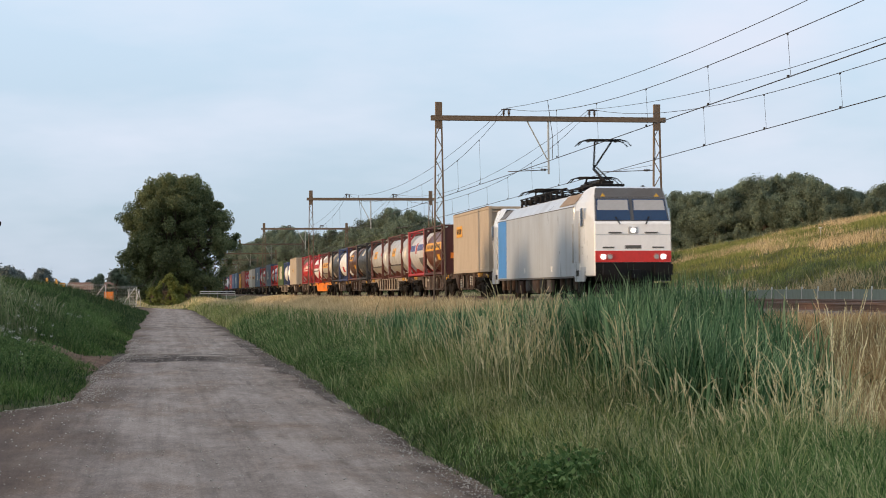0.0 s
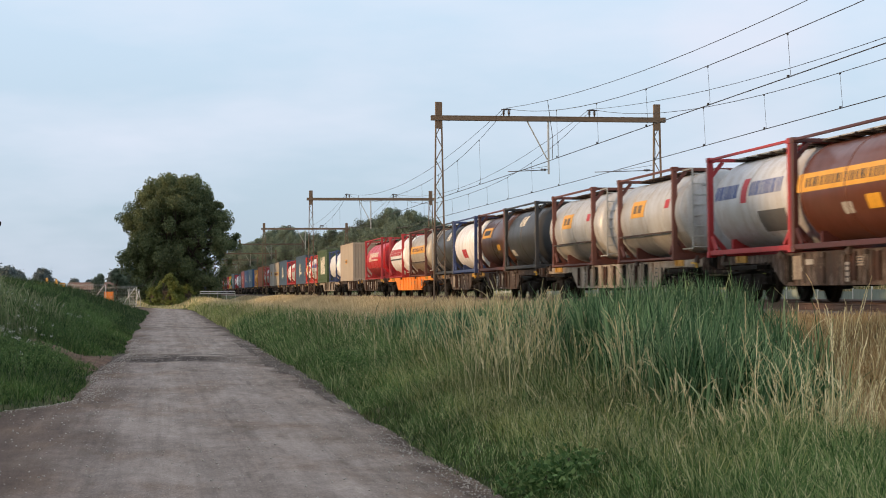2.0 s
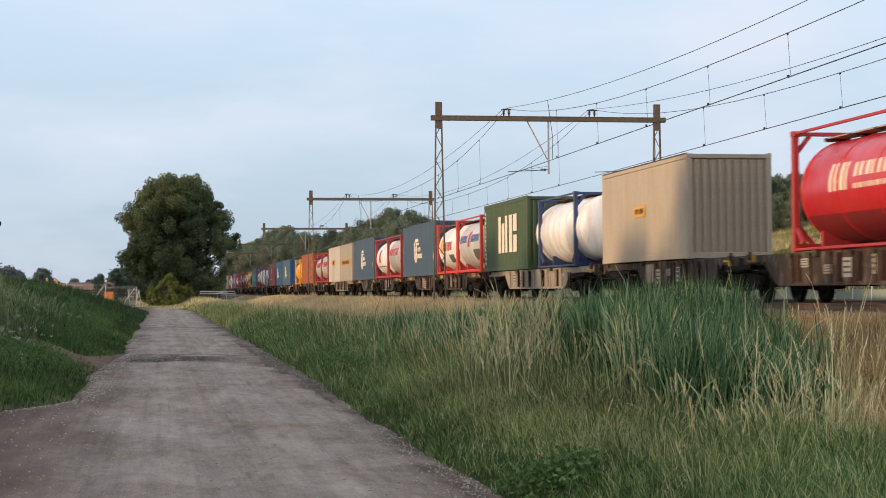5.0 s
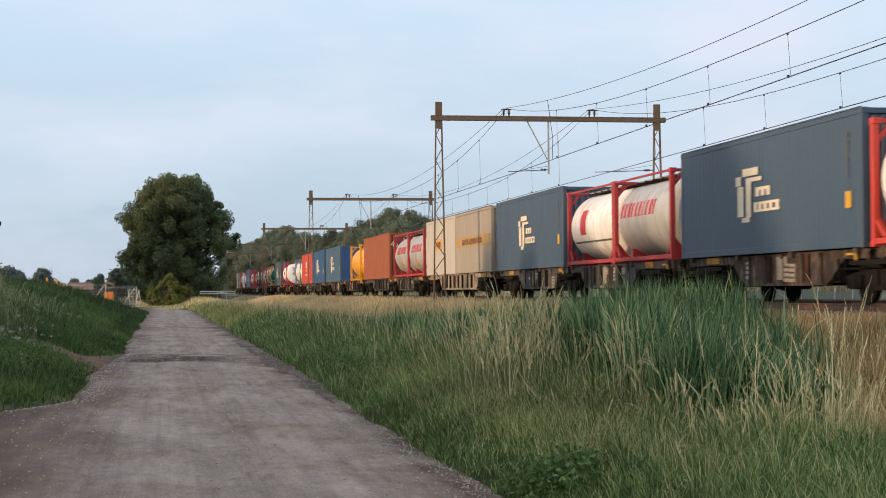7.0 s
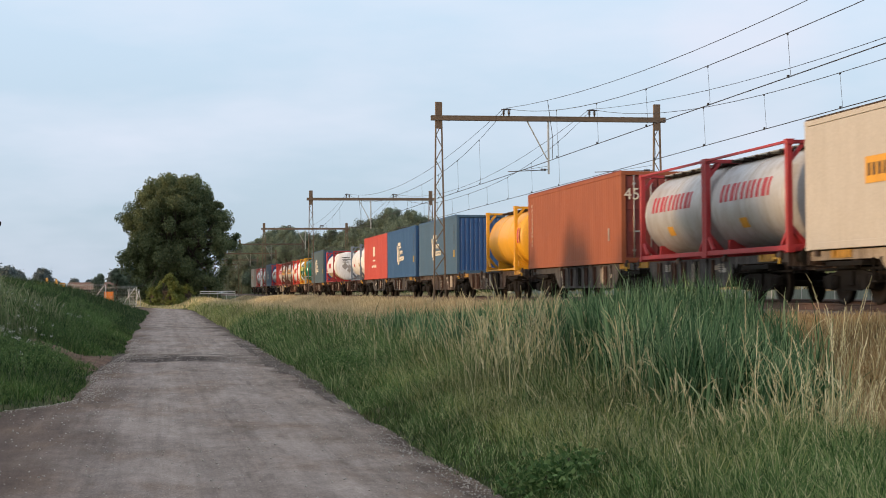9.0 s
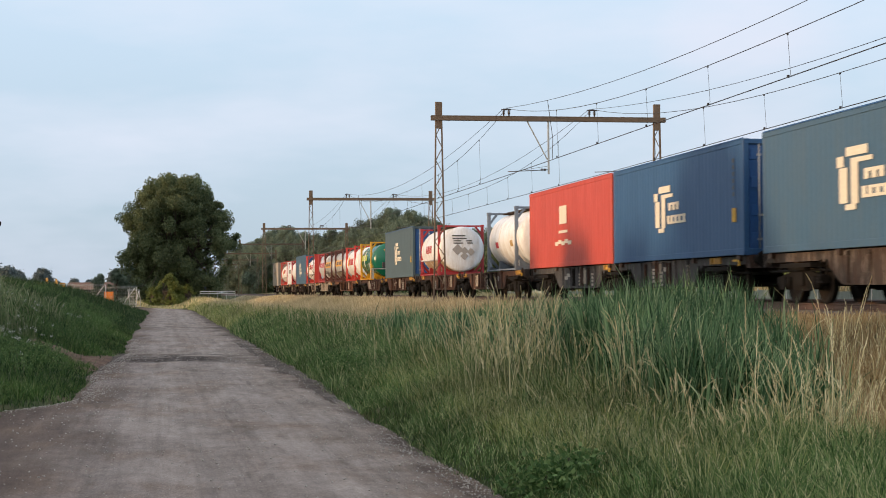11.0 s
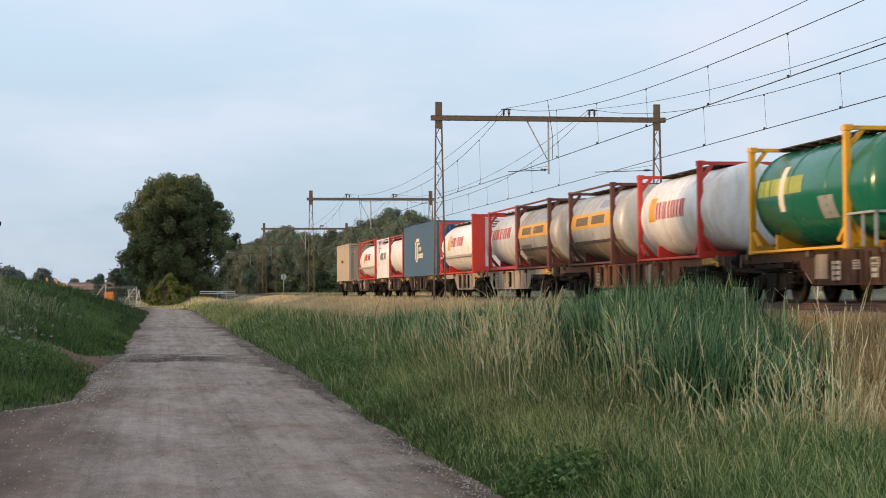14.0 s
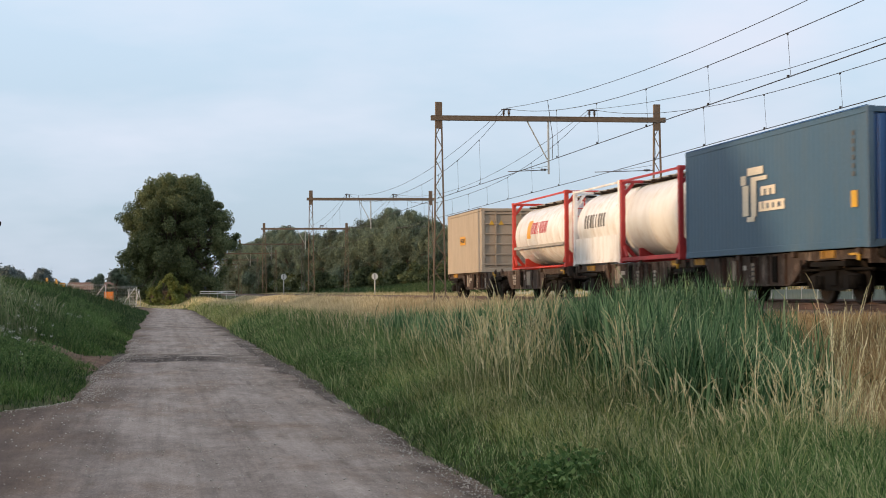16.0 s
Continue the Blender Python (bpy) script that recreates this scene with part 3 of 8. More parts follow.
M_WHEEL = paint("wheel_steel", (0.022, 0.018, 0.015), 0.75, 0.2, 0.4, spec=0.2)
M_LABELWHITE = paint("label_white", (0.40, 0.38, 0.35), 0.65, 0, 0.85, (0.12, 0.09, 0.07), scale=4, vary=0.3)
M_SAFETY = paint("safety_yellow", (0.62, 0.36, 0.03), 0.6, 0, 0.4, scale=3)
M_INK = paint("ink_black", (0.03, 0.03, 0.032), 0.6, 0, 0.1)


def wheel_mesh():
    s = Solid().lathe([(-0.07, 0.06), (-0.07, 0.14), (-0.03, 0.16), (-0.03, 0.36), (-0.065, 0.38), (-0.065, 0.455), (0.04, 0.46), (0.055, 0.485), (0.07, 0.485),
                       (0.07, 0.38), (0.03, 0.36), (0.03, 0.16), (0.07, 0.14), (0.07, 0.06)], 24)
    s.v = [(y, x, z) for x, y, z in s.v]
    return s.mesh("wheel", M_WHEEL)


WHEEL = wheel_mesh()


def bogie_frame():
    s = Solid()
    for sx in (-1, 1):
        x = sx * 1.0
        s.prism([(-1.25, 0.42), (-1.05, 0.36), (-0.62, 0.36), (-0.42, 0.28), (0.42, 0.28), (0.62, 0.36), (1.05, 0.36), (1.25, 0.42), (1.25, 0.62), (0.55, 0.72), (-0.55, 0.72), (-1.25, 0.62)], x - 0.05, x + 0.05)
        for y in (-0.9, 0.9):
            s.box(x + sx * 0.09, y, 0.46, 0.14, 0.3, 0.3)
            for dy in (-0.27, 0.27):
                s.tube((x + sx * 0.08, y + dy, 0.33), (x + sx * 0.08, y + dy, 0.6), 0.085, n=10)
        s.box(x + sx * 0.06, 0, 0.55, 0.1, 0.5, 0.3)
    s.box(0, 0, 0.6, 2.0, 0.4, 0.2)
    for y in (-0.9, 0.9):
        s.tube((-0.9, y, 0.46), (0.9, y, 0.46), 0.08, n=10)
    return s.mesh("bogie", M_BLACK, 0.0)


BOGIE = bogie_frame()


def bogie(parent, y):
    b = share("bogie", BOGIE, parent, pose(0, y, 0))
    for wy in (-0.9, 0.9):
        for sx in (-1, 1):
            share("wheel", WHEEL, b, pose(sx * 0.755, wy, 0.46, 0, 0, 0 if sx > 0 else 180))


BUFFER = Solid().tube((0, 0, 0), (0, 0.42, 0), 0.11, n=14).tube((0, 0.42, 0), (0, 0.56, 0), 0.075, n=14).tube((0, 0.56, 0), (0, 0.6, 0), 0.22, n=18).mesh("buffer", M_BLACK)
TWIST = Solid().box(0, 0, 0.0, 0.12, 0.2, 0.14).box(0, 0, 0.1, 0.07, 0.1, 0.08).mesh("twistlock", M_UNDER, 0.01)


def side_beam(a, b, low_a, low_b, x, deep=0.74, thin=0.19):
    """Fish-bellied sill from a to b: shallow over the bogies, deep between them."""
    z = DECK - 0.02
    pts = [(a, z), (a, z - thin)]
    if low_b - low_a > 2.5:
        arch = [(1.2 * i / 6, thin + (deep - thin) * (i / 6) ** 2 * (3 - 2 * i / 6)) for i in range(7)]
        pts += [(low_a + d, z - q) for d, q in arch] + [(low_b - d, z - q) for d, q in reversed(arch)]
    pts += [(b, z - thin), (b, z)]
    s = Solid()
    # split into convex strips
    up = [p for p in pts]
    ys_ = sorted({p[0] for p in up})
    def low(y):
        ps = [p for p in pts[1:-1]]
        return float(np.interp(y, [p[0] for p in ps], [p[1] for p in ps]))
    for p, q in zip(ys_, ys_[1:]):
        s.prism([(p, low(p)), (q, low(q)), (q, z), (p, z)], x - 0.012, x + 0.012)
        zl = Vector((0, p, low(p))), Vector((0, q, low(q)))
        s.beam((x - 0.07 if x > 0 else x + 0.07, p, low(p)), (x - 0.07 if x > 0 else x + 0.07, q, low(q)), 0.16, 0.025)
    s.box(x - (0.06 if x > 0 else -0.06), (a + b) / 2, z - 0.01, 0.14, b - a, 0.025)
    k = low_a + 1.3
    while k < low_b - 1.2:
        s.box(x + (0.03 if x > 0 else -0.03), k, z - deep / 2, 0.05, 0.03, deep - 0.06)
        s.box(x + (0.05 if x > 0 else -0.05), k, z - 0.07, 0.09, 0.09, 0.1)
        k += 1.15
    return s


def platform(w, y0, y1, bog, paintwork):
    """One deck of a wagon from y0 to y1 with the bogies at bog."""
    la, lb = bog[0] + 1.38, bog[1] - 1.38
    for x in (-1.08, 1.08):
        part("side_sill", side_beam(y0, y1, la, lb, x), paintwork, w)
    s = Solid()
    y = y0 + 0.15
    while y < y1 - 0.1:
        s.box(0, y, DECK - 0.16, 2.1, 0.14, 0.2)
        y += (y1 - y0 - 0.3) / 8 - 1e-6
    s.box(0, (y0 + y1) / 2, DECK - 0.25, 0.5, y1 - y0, 0.3)
    part("cross_frame", s, M_UNDER, w)
    for yy in np.linspace(y0 + 0.5, y1 - 0.5, 4):
        for x in (-1.13, 1.13):
            share("twistlock", TWIST, w, pose(x, float(yy), DECK - 0.06))
    rng = random.Random(int(y0 * 10 + 999))
    for k in range(4):
        yy = la + 0.9 + rng.random() * max(0.5, lb - la - 2.2)
        h, wd = rng.choice((0.12, 0.2, 0.42)), rng.choice((0.2, 0.32, 0.45))
        top = DECK - 0.12 - rng.random() * 0.22
        plate = part("data_plate", Solid().box(-1.117, yy, top - h / 2, 0.006, wd, h), rng.choice((M_LABELWHITE, M_LABELWHITE, M_UNDER_TAN)), w, "scuffed pale marking panel")
        if h > 0.12:
            rows_ = Solid()
            for j in range(3):
                rows_.box(-1.122, yy, top - h * (0.2 + 0.28 * j), 0.003, wd * 0.8, h * 0.1)
            part("print", rows_, M_INK, plate)
    # dark plates on the sill face, coloured like the shade inside its recesses
    gaps = [Solid().box(0, 0, 0, 0.012, w_, 0.58).box(-0.014, -w_ / 2 - 0.02, 0, 0.04, 0.03, 0.62).box(-0.014, w_ / 2 + 0.02, 0, 0.04, 0.03, 0.62).mesh("pocket_panel", m_)
            for w_, m_ in ((0.10, M_UNDER_DARKRUST), (0.26, M_UNDER_DARKRUST), (0.16, M_BLACK))]
    if lb - la > 3.6 and paintwork is not M_UNDER_ORANGE:
        for yy in np.arange(la + 1.6, lb - 1.4, 1.15):
            if rng.random() < 0.75:
                share("pocket_panel", rng.choice(gaps), w, pose(-1.118, float(yy) + rng.uniform(0.3, 0.6), DECK - 0.38))
        if paintwork is not M_UNDER_TAN:                     # a pale scuffed panel on the dark sills
            yy = rng.uniform(la + 1.3, lb - 1.5)
            part("sill_panel", Solid().box(-1.119, yy, DECK - 0.36, 0.008, rng.uniform(0.45, 0.8), 0.54), M_UNDER_TAN, w, "pale scuffed panel on the side sill")
    for k, (ya_, yb_) in enumerate(((y0 + 0.25, la + 0.1), (lb - 0.1, y1 - 0.25))):    # mottled sill ends over the bogies
        if rng.random() < 0.7 and yb_ - ya_ > 0.5:
            mid_ = ya_ + (yb_ - ya_) * rng.uniform(0.3, 0.7)
            ln_ = rng.uniform(0.5, 1.1)
            part("sill_end", Solid().box(-1.10, mid_, DECK - 0.1, 0.06, ln_, 0.17).box(-1.14, mid_ + ln_ * 0.3, DECK - 0.08, 0.05, 0.16, 0.12), M_WORN_YELLOW, w, "chipped yellow sill end")
    for yy in (la + 0.15, lb - 0.15):                    # stirrup steps and end brackets
        part("foot_step", Solid().box(-1.13, yy - 0.17, 0.72, 0.03, 0.03, 0.5).box(-1.13, yy + 0.17, 0.72, 0.03, 0.03, 0.5).box(-1.13, yy, 0.47, 0.2, 0.37, 0.03), M_BLACK, w)
    pipe = Solid().tube((-1.0, y0 + 0.1, 0.74), (-1.0, y1 - 0.1, 0.74), 0.03, n=8)
    for yy in (bog[0], bog[1]):
        pipe.box(-0.95, yy, 0.86, 0.5, 1.9, 0.1).tube((-1.1, yy - 0.5, 0.8), (-1.1, yy + 0.5, 0.8), 0.07, n=10)
    part("brake_pipe", pipe, M_BLACK, w)
    part("hand_lever", Solid().box(-1.15, y0 + 0.75, DECK - 0.12, 0.03, 0.5, 0.05).box(-1.17, y0 + 0.48, DECK - 0.18, 0.04, 0.08, 0.16), M_SAFETY, w, "yellow locking lever")
    part("brake_gear", Solid().box(-0.55, (la + lb) / 2, 0.55, 0.5, 0.9, 0.35).tube((-0.85, la + 0.6, 0.62), (-0.85, lb - 0.6, 0.62), 0.13, n=12).box(0.5, (la + lb) / 2 + 1.2, 0.55, 0.5, 0.7, 0.3), M_BLACK, w)


def wagon(u0, u1, joint=None, paintwork=None, label="grimy flat container wagon"):
    c = (u0 + u1) / 2
    paintwork = paintwork or M_UNDER
    w = thing("container_wagon", label, "railway wagon", "container wagons", at=pose(TX, c, RAIL))
    a, b = u0 - c + 0.6, u1 - c - 0.6
    ends = [(a, b)] if joint is None else [(a, joint - c - 0.2), (joint - c + 0.2, b)]
    bogs = [a + 2.1, b - 2.1] if joint is None else [a + 2.1, joint - c, b - 2.1]
    for k, (p, q) in enumerate(ends):
        platform(w, p, q, (bogs[k], bogs[k + 1]), paintwork)
    for y in bogs:
        bogie(w, y)
    for x in (-0.875, 0.875):
        share("buffer", BUFFER, w, pose(x, a, 1.06, 0, 0, 180))
        share("buffer", BUFFER, w, pose(x, b, 1.06))
    for y in (a, b):
        part("headstock", Solid().box(0, y, 1.02, 2.3, 0.06, 0.34), M_UNDER, w)
    MOVERS.append((w, TX, c, RAIL))
    return w


def side_plate(parent, name, y0, y1, z0, z1, material, x=-1.22, label="", off=0.006):
    return part(name, Solid().box(x - off, (y0 + y1) / 2, (z0 + z1) / 2, 0.006, abs(y1 - y0), z1 - z0), material, parent, label)


def glyph(s, kind, place, a, b, z0, z1):
    """Two plain upright bars in one cell; place puts a box on the surface."""
    w = (b - a)
    for p, q in (((0.0, 0.28), (0.56, 0.86)), ((0.05, 0.34), (0.66, 0.92)), ((0.02, 0.4), (0.6, 0.82)))[kind]:
        place(s, a + w * p, a + w * q, z0, z1)


def bars_on_side(parent, y_left, y_right, z0, z1, n, material, x=-1.226, label="row of plain painted bars"):
    """A row of n bar groups read from the +Y end to the -Y end."""
    s = Solid()

    def place(s, a, b, p, q):
        s.box(x, -(a + b) / 2, (p + q) / 2, 0.006, b - a, q - p)
    cell = (y_left - y_right) / n
    for i in range(n):
        glyph(s, i * 7 % 3, place, -y_left + i * cell, -y_left + (i + 0.86) * cell, z0, z1)
    return part("lettering", s, material, parent, label)


def corrugated(L, x, z0, z1, pitch=0.28, depth=0.03, sgn=-1):
    """Trapezoid-ribbed side panel of length L in the plane x."""
    s = Solid()
    n = int(L / pitch)
    p = L / n
    line = []
    for i in range(n):
        a = -L / 2 + i * p
        line += [(a, 0), (a + p * 0.25, 0), (a + p * 0.38, 1), (a + p * 0.87, 1)]
    line.append((L / 2, 0))
    v, f = [], []
    for y, d in line:
        v += [(x - sgn * depth * d, y, z0), (x - sgn * depth * d, y, z1)]
    for i in range(len(line) - 1):
        f.append((2 * i, 2 * i + 2, 2 * i + 3, 2 * i + 1))
    return s.add(v, f)


def box_container(u0, u1, mat, mat_end, label, h=2.9, ribs=0.003, end="doors", bulk=False):
    """A freight container with corner posts, rails, panels and an end wall towards -Y."""
    L, c = u1 - u0, (u0 + u1) / 2
    W = 2.44
    b = thing("freight_container", label, "freight container", "freight containers", at=pose(TX, c, RAIL + DECK))
    fr = Solid()
    for x in (-1, 1):
        for y in (-1, 1):
            fr.box(x * (W / 2 - 0.075), y * (L / 2 - 0.075), h / 2, 0.15, 0.15, h)
            for z in (0.06, h - 0.06):
                fr.box(x * (W / 2 - 0.085), y * (L / 2 - 0.085), z, 0.18, 0.18, 0.125)
        fr.box(x * (W / 2 - 0.05), 0, 0.09, 0.1, L - 0.2, 0.16)
        fr.box(x * (W / 2 - 0.05), 0, h - 0.07, 0.1, L - 0.2, 0.12)
    for y in (-1, 1):
        fr.box(0, y * (L / 2 - 0.06), 0.09, W - 0.2, 0.12, 0.16)
        fr.box(0, y * (L / 2 - 0.06), h - 0.07, W - 0.2, 0.12, 0.12)
    part("corner_frame", fr, mat, b, bevel=0.008)
    for x in (-1, 1):
        if bulk:
            sd = Solid()
            sd.box(x * (W / 2 - 0.035), 0, h / 2, 0.05, L - 0.24, h - 0.28)
        else:
            sd = corrugated(L - 0.28, x * (W / 2 - 0.012), 0.16, h - 0.12, 0.28, ribs, x)
        part("side_panel", sd, mat, b)
    part("roof", Solid().box(0, 0, h - 0.03, W - 0.12, L - 0.12, 0.03), mat, b)
    for x in (-1, 1):
        part("roof_seal", Solid().box(x * (W / 2 - 0.02), 0, h + 0.008, 0.05, L - 0.1, 0.03), M_UNDER if bulk else mat_end, b, "dark weathered roof edge" if bulk else "")
    part("floor_frame", Solid().box(0, 0, 0.12, W - 0.12, L - 0.12, 0.08), M_UNDER, b)
    part("rear_wall", Solid().box(0, L / 2 - 0.05, h / 2, W - 0.3, 0.04, h - 0.28), mat_end, b)
    yf = -L / 2
    if end == "ribs":
        s = Solid()
        n = 9
        for i in range(n):
            xx = -W / 2 + 0.2 + (i + 0.5) * (W - 0.4) / n
            if i == 0:
                s.box(0, yf + 0.08, h / 2, W - 0.3, 0.03, h - 0.28)
                wall = part("end_wall", s, mat_end, b, "vertically ribbed end wall")
                rib = Solid().box(0, 0, 0, (W - 0.4) / n * 0.6, 0.05, h - 0.3).mesh("rib", mat_end, 0.01)
            share("rib", rib, wall, pose(xx, yf + 0.045, h / 2))
    elif end == "slats":
        s = Solid().box(0, yf + 0.08, h / 2, W - 0.3, 0.03, h - 0.28)
        wall = part("end_wall", s, mat_end, b, "end wall with horizontal stiffeners")
        rib = Solid().box(0, 0, 0, W - 0.34, 0.06, 0.06).mesh("stiffener", mat_end, 0.008)
        for k in range(6):
            share("stiffener", rib, wall, pose(0, yf + 0.04, 0.35 + k * (h - 0.6) / 5))
        for xx in (-0.55, 0.6):
            part("upright", Solid().box(xx, yf + 0.03, h / 2, 0.06, 0.05, h - 0.3), mat_end, wall)
        for k, xx in enumerate((-0.75, -0.3)):
            part("warning_label", Solid().add([(xx - 0.12, yf + 0.008, h - 0.75 + 0.0), (xx + 0.12, yf + 0.008, h - 0.75), (xx, yf + 0.008, h - 0.53), (xx - 0.12, yf + 0.012, h - 0.75), (xx + 0.12, yf + 0.012, h - 0.75), (xx, yf + 0.012, h - 0.53)],
                 [(0, 1, 2), (5, 4, 3), (0, 3, 4, 1), (1, 4, 5, 2), (2, 5, 3, 0)]), M_SAFETY, b, "yellow warning triangle")
    else:
        for sx in (-1, 1):
            s = Solid().box(sx * 0.53, yf + 0.07, h / 2, 1.04, 0.04, h - 0.3)
            for k in range(4):
                s.box(sx * 0.53, yf + 0.045, 0.42 + k * (h - 0.8) / 3, 0.98, 0.03, 0.28)
            part("door", s, mat_end, b, "recessed container door", 0.006)
            for xx in (0.25, 0.8):
                lb = Solid().tube((sx * xx, yf + 0.02, 0.12), (sx * xx, yf + 0.02, h - 0.12), 0.02, n=8)
                lb.box(sx * xx + 0.1, yf + 0.015, 1.0, 0.26, 0.02, 0.05)
                for z in (0.4, h - 0.4):
                    lb.box(sx * xx, yf + 0.02, z, 0.1, 0.03, 0.06)
                part("locking_bar", lb, M_GALV, b)
    MOVERS.append((b, TX, c, RAIL + DECK))
    b["len"] = L
    return b


R_T, Z_T = 1.165, 1.345


def shell_patch(s, y0, y1, z0, z1, r, seg=6):
    """A patch lying on the tank's shell on the -X side, z measured from the container's base."""
    a0, a1 = (math.asin(max(-1, min(1, (z - Z_T) / r))) for z in (z0, z1))
    v, f = [], []
    for rr in (r, r - 0.012):
        for i in range(seg + 1):
            a = a0 + (a1 - a0) * i / seg
            v += [(-rr * math.cos(a), y0, Z_T + rr * math.sin(a)), (-rr * math.cos(a), y1, Z_T + rr * math.sin(a))]
    n = 2 * (seg + 1)
    for i in range(seg):
        f.append((2 * i, 2 * i + 1, 2 * i + 3, 2 * i + 2))
    for i in range(seg):
        f += [(2 * i, 2 * i + 2, n + 2 * i + 2, n + 2 * i), (2 * i + 1, n + 2 * i + 1, n + 2 * i + 3, 2 * i + 3)]
    return s.add(v, f)


def tank_bars(t, y_left, y_right, z0, z1, n, material, label="plain painted bar"):
    def place(s, a, b, p, q):
        part("letter_bar", shell_patch(Solid(), -a, -b, p, q, R_T + 0.012, 3), material, t, label)
    cell = (y_left - y_right) / n
    for i in range(n):
        glyph(None, i * 5 % 3, place, -y_left + i * cell, -y_left + (i + 0.86) * cell, z0, z1)


def tank_band(t, y0, y1, z0, z1, material, label="painted band"):
    part("band", shell_patch(Solid(), y0, y1, z0, z1, R_T + 0.007, 8), material, t, label)


def tank_container(u0, u1, m_tank, m_frame, label, over=(0.0, 0.0), h=2.62, ring_gap=2.0, rim=None, ladder=True, middle=0, half_frame=False, saddles=True, domed=0.32, lower=None):
    """A tank in an open corner frame. over: how far the shell stands out past the frame at the front and the rear."""
    L, c = u1 - u0, (u0 + u1) / 2
    W = 2.44
    t = thing("tank_container", label, "tank container", "tank containers", at=pose(TX, c, RAIL + DECK))
    ya, yb = -L / 2 - over[0] + 0.12, L / 2 + over[1] - 0.12
    prof = []
    for k in range(8):
        a = math.pi / 2 * k / 7
        prof.append((ya + domed * (1 - math.cos(a)), R_T * math.cos(math.pi / 2 - a) if k else 0.001))
    rear = [(yb - (p[0] - ya), p[1]) for p in reversed(prof)]
    part("shell", Solid().lathe(prof + rear, 40).shift(0, 0, Z_T), m_tank, t)
    n = max(2, int((yb - ya - 2 * domed) / ring_gap))
    for i in range(n + 1):
        y = ya + domed + 0.05 + (yb - ya - 2 * domed - 0.1) * i / n
        rings = Solid().lathe([(y - 0.035, R_T), (y - 0.03, R_T + 0.014), (y + 0.03, R_T + 0.014), (y + 0.035, R_T)], 40)
        part("shell_ring", rings.shift(0, 0, Z_T), m_tank, t)
    posts = [-1, 1]
    for y in posts:
        yy = y * (L / 2 - 0.08)
        e = Solid()
        for x in (-1, 1):
            e.box(x * (W / 2 - 0.07), yy, h / 2, 0.14, 0.14, h)
            for z in (0.06, h - 0.06):
                e.box(x * (W / 2 - 0.085), yy, z, 0.19, 0.2, 0.13)
            e.beam((x * (W / 2 - 0.1), yy, 0.6), (x * 0.72, yy, 0.14), 0.08, 0.12)
            e.beam((x * (W / 2 - 0.1), yy, h - 0.5), (x * 0.8, yy, h - 0.1), 0.07, 0.1)
        e.box(0, yy, 0.1, W - 0.2, 0.13, 0.16)
        e.box(0, yy, h - 0.06, W - 0.2, 0.1, 0.09)
        part("end_frame", e, m_frame, t, bevel=0.008)
    for x in (-1, 1):
        r = Solid().box(x * (W / 2 - 0.07), 0, 0.05 if over[0] > 0.5 or h > 2.7 else 0.11, 0.1, L - 0.3, 0.06 if over[0] > 0.5 or h > 2.7 else 0.12)
        for y in (-1, 1):
            r.beam((x * (W / 2 - 0.08), y * (L / 2 - 0.16), 0.52), (x * (W / 2 - 0.08), y * (L / 2 - 0.55), 0.18), 0.08, 0.09)
        if not half_frame:
            r.box(x * (W / 2 - 0.06), 0, h - 0.05, 0.07, L - 0.3, 0.06)
        part("side_rail", r, m_frame, t, bevel=0.006)
    if middle:
        for x in (-1, 1):
            part("middle_post", Solid().box(x * (W / 2 - 0.06), 0, h / 2, 0.12, 0.14, h - 0.1), m_frame, t)
    if saddles:
        for y in (-L / 2 + 0.9, L / 2 - 0.9):
            part("saddle", Solid().box(0, y, 0.28, 1.7, 0.12, 0.34), m_frame, t)
    part("walkway", Solid().box(-0.25, 0, Z_T + R_T + 0.06, 0.5, L - 0.4, 0.03).box(0, 0, Z_T + R_T + 0.04, 0.9, 0.1, 0.06), M_GALV if over[0] == 0 else M_UNDER, t, "grated top walkway")
    if lower and over[0] > 0.6 and not middle and m_tank is not C_SILVER:    # bracketed ledge along the shell
        rail = Solid().box(-W / 2 + 0.03, 0, 0.8, 0.05, L - 0.3, 0.05)
        part("side_ledge", rail, M_UNDER, t, "dark ledge along the tank")
    for k in range(7):                                    # stays under the walkway
        part("walkway_stay", Solid().box(-0.25, -L / 2 + 0.4 + k * (L - 0.8) / 6, Z_T + R_T + 0.02, 0.62, 0.05, 0.08), M_UNDER, t)
    part("spill_box", Solid().box(0.2, -0.3, Z_T + R_T + 0.05, 0.8, 0.9, 0.16), M_UNDER, t, "dark valve box on top")
    part("air_valve", Solid().tube((0.25, 0.9, Z_T + R_T - 0.05), (0.25, 0.9, Z_T + R_T + 0.2), 0.07, n=10), M_GALV, t)
    part("manhole", Solid().tube((0.2, -0.3, Z_T + R_T - 0.05), (0.2, -0.3, Z_T + R_T + 0.16), 0.26, n=18), M_GALV, t, "round top hatch")
    part("outlet_valve", Solid().tube((0, yb - 0.15, 0.42), (0, yb + 0.12, 0.3), 0.12, n=12), M_GALV, t)
    if lower:
        part("lower_shell", shell_patch(Solid(), ya + domed, yb - domed, 0.24, 0.78, R_T + 0.004, 10), lower, t, "grimy darker lower shell")
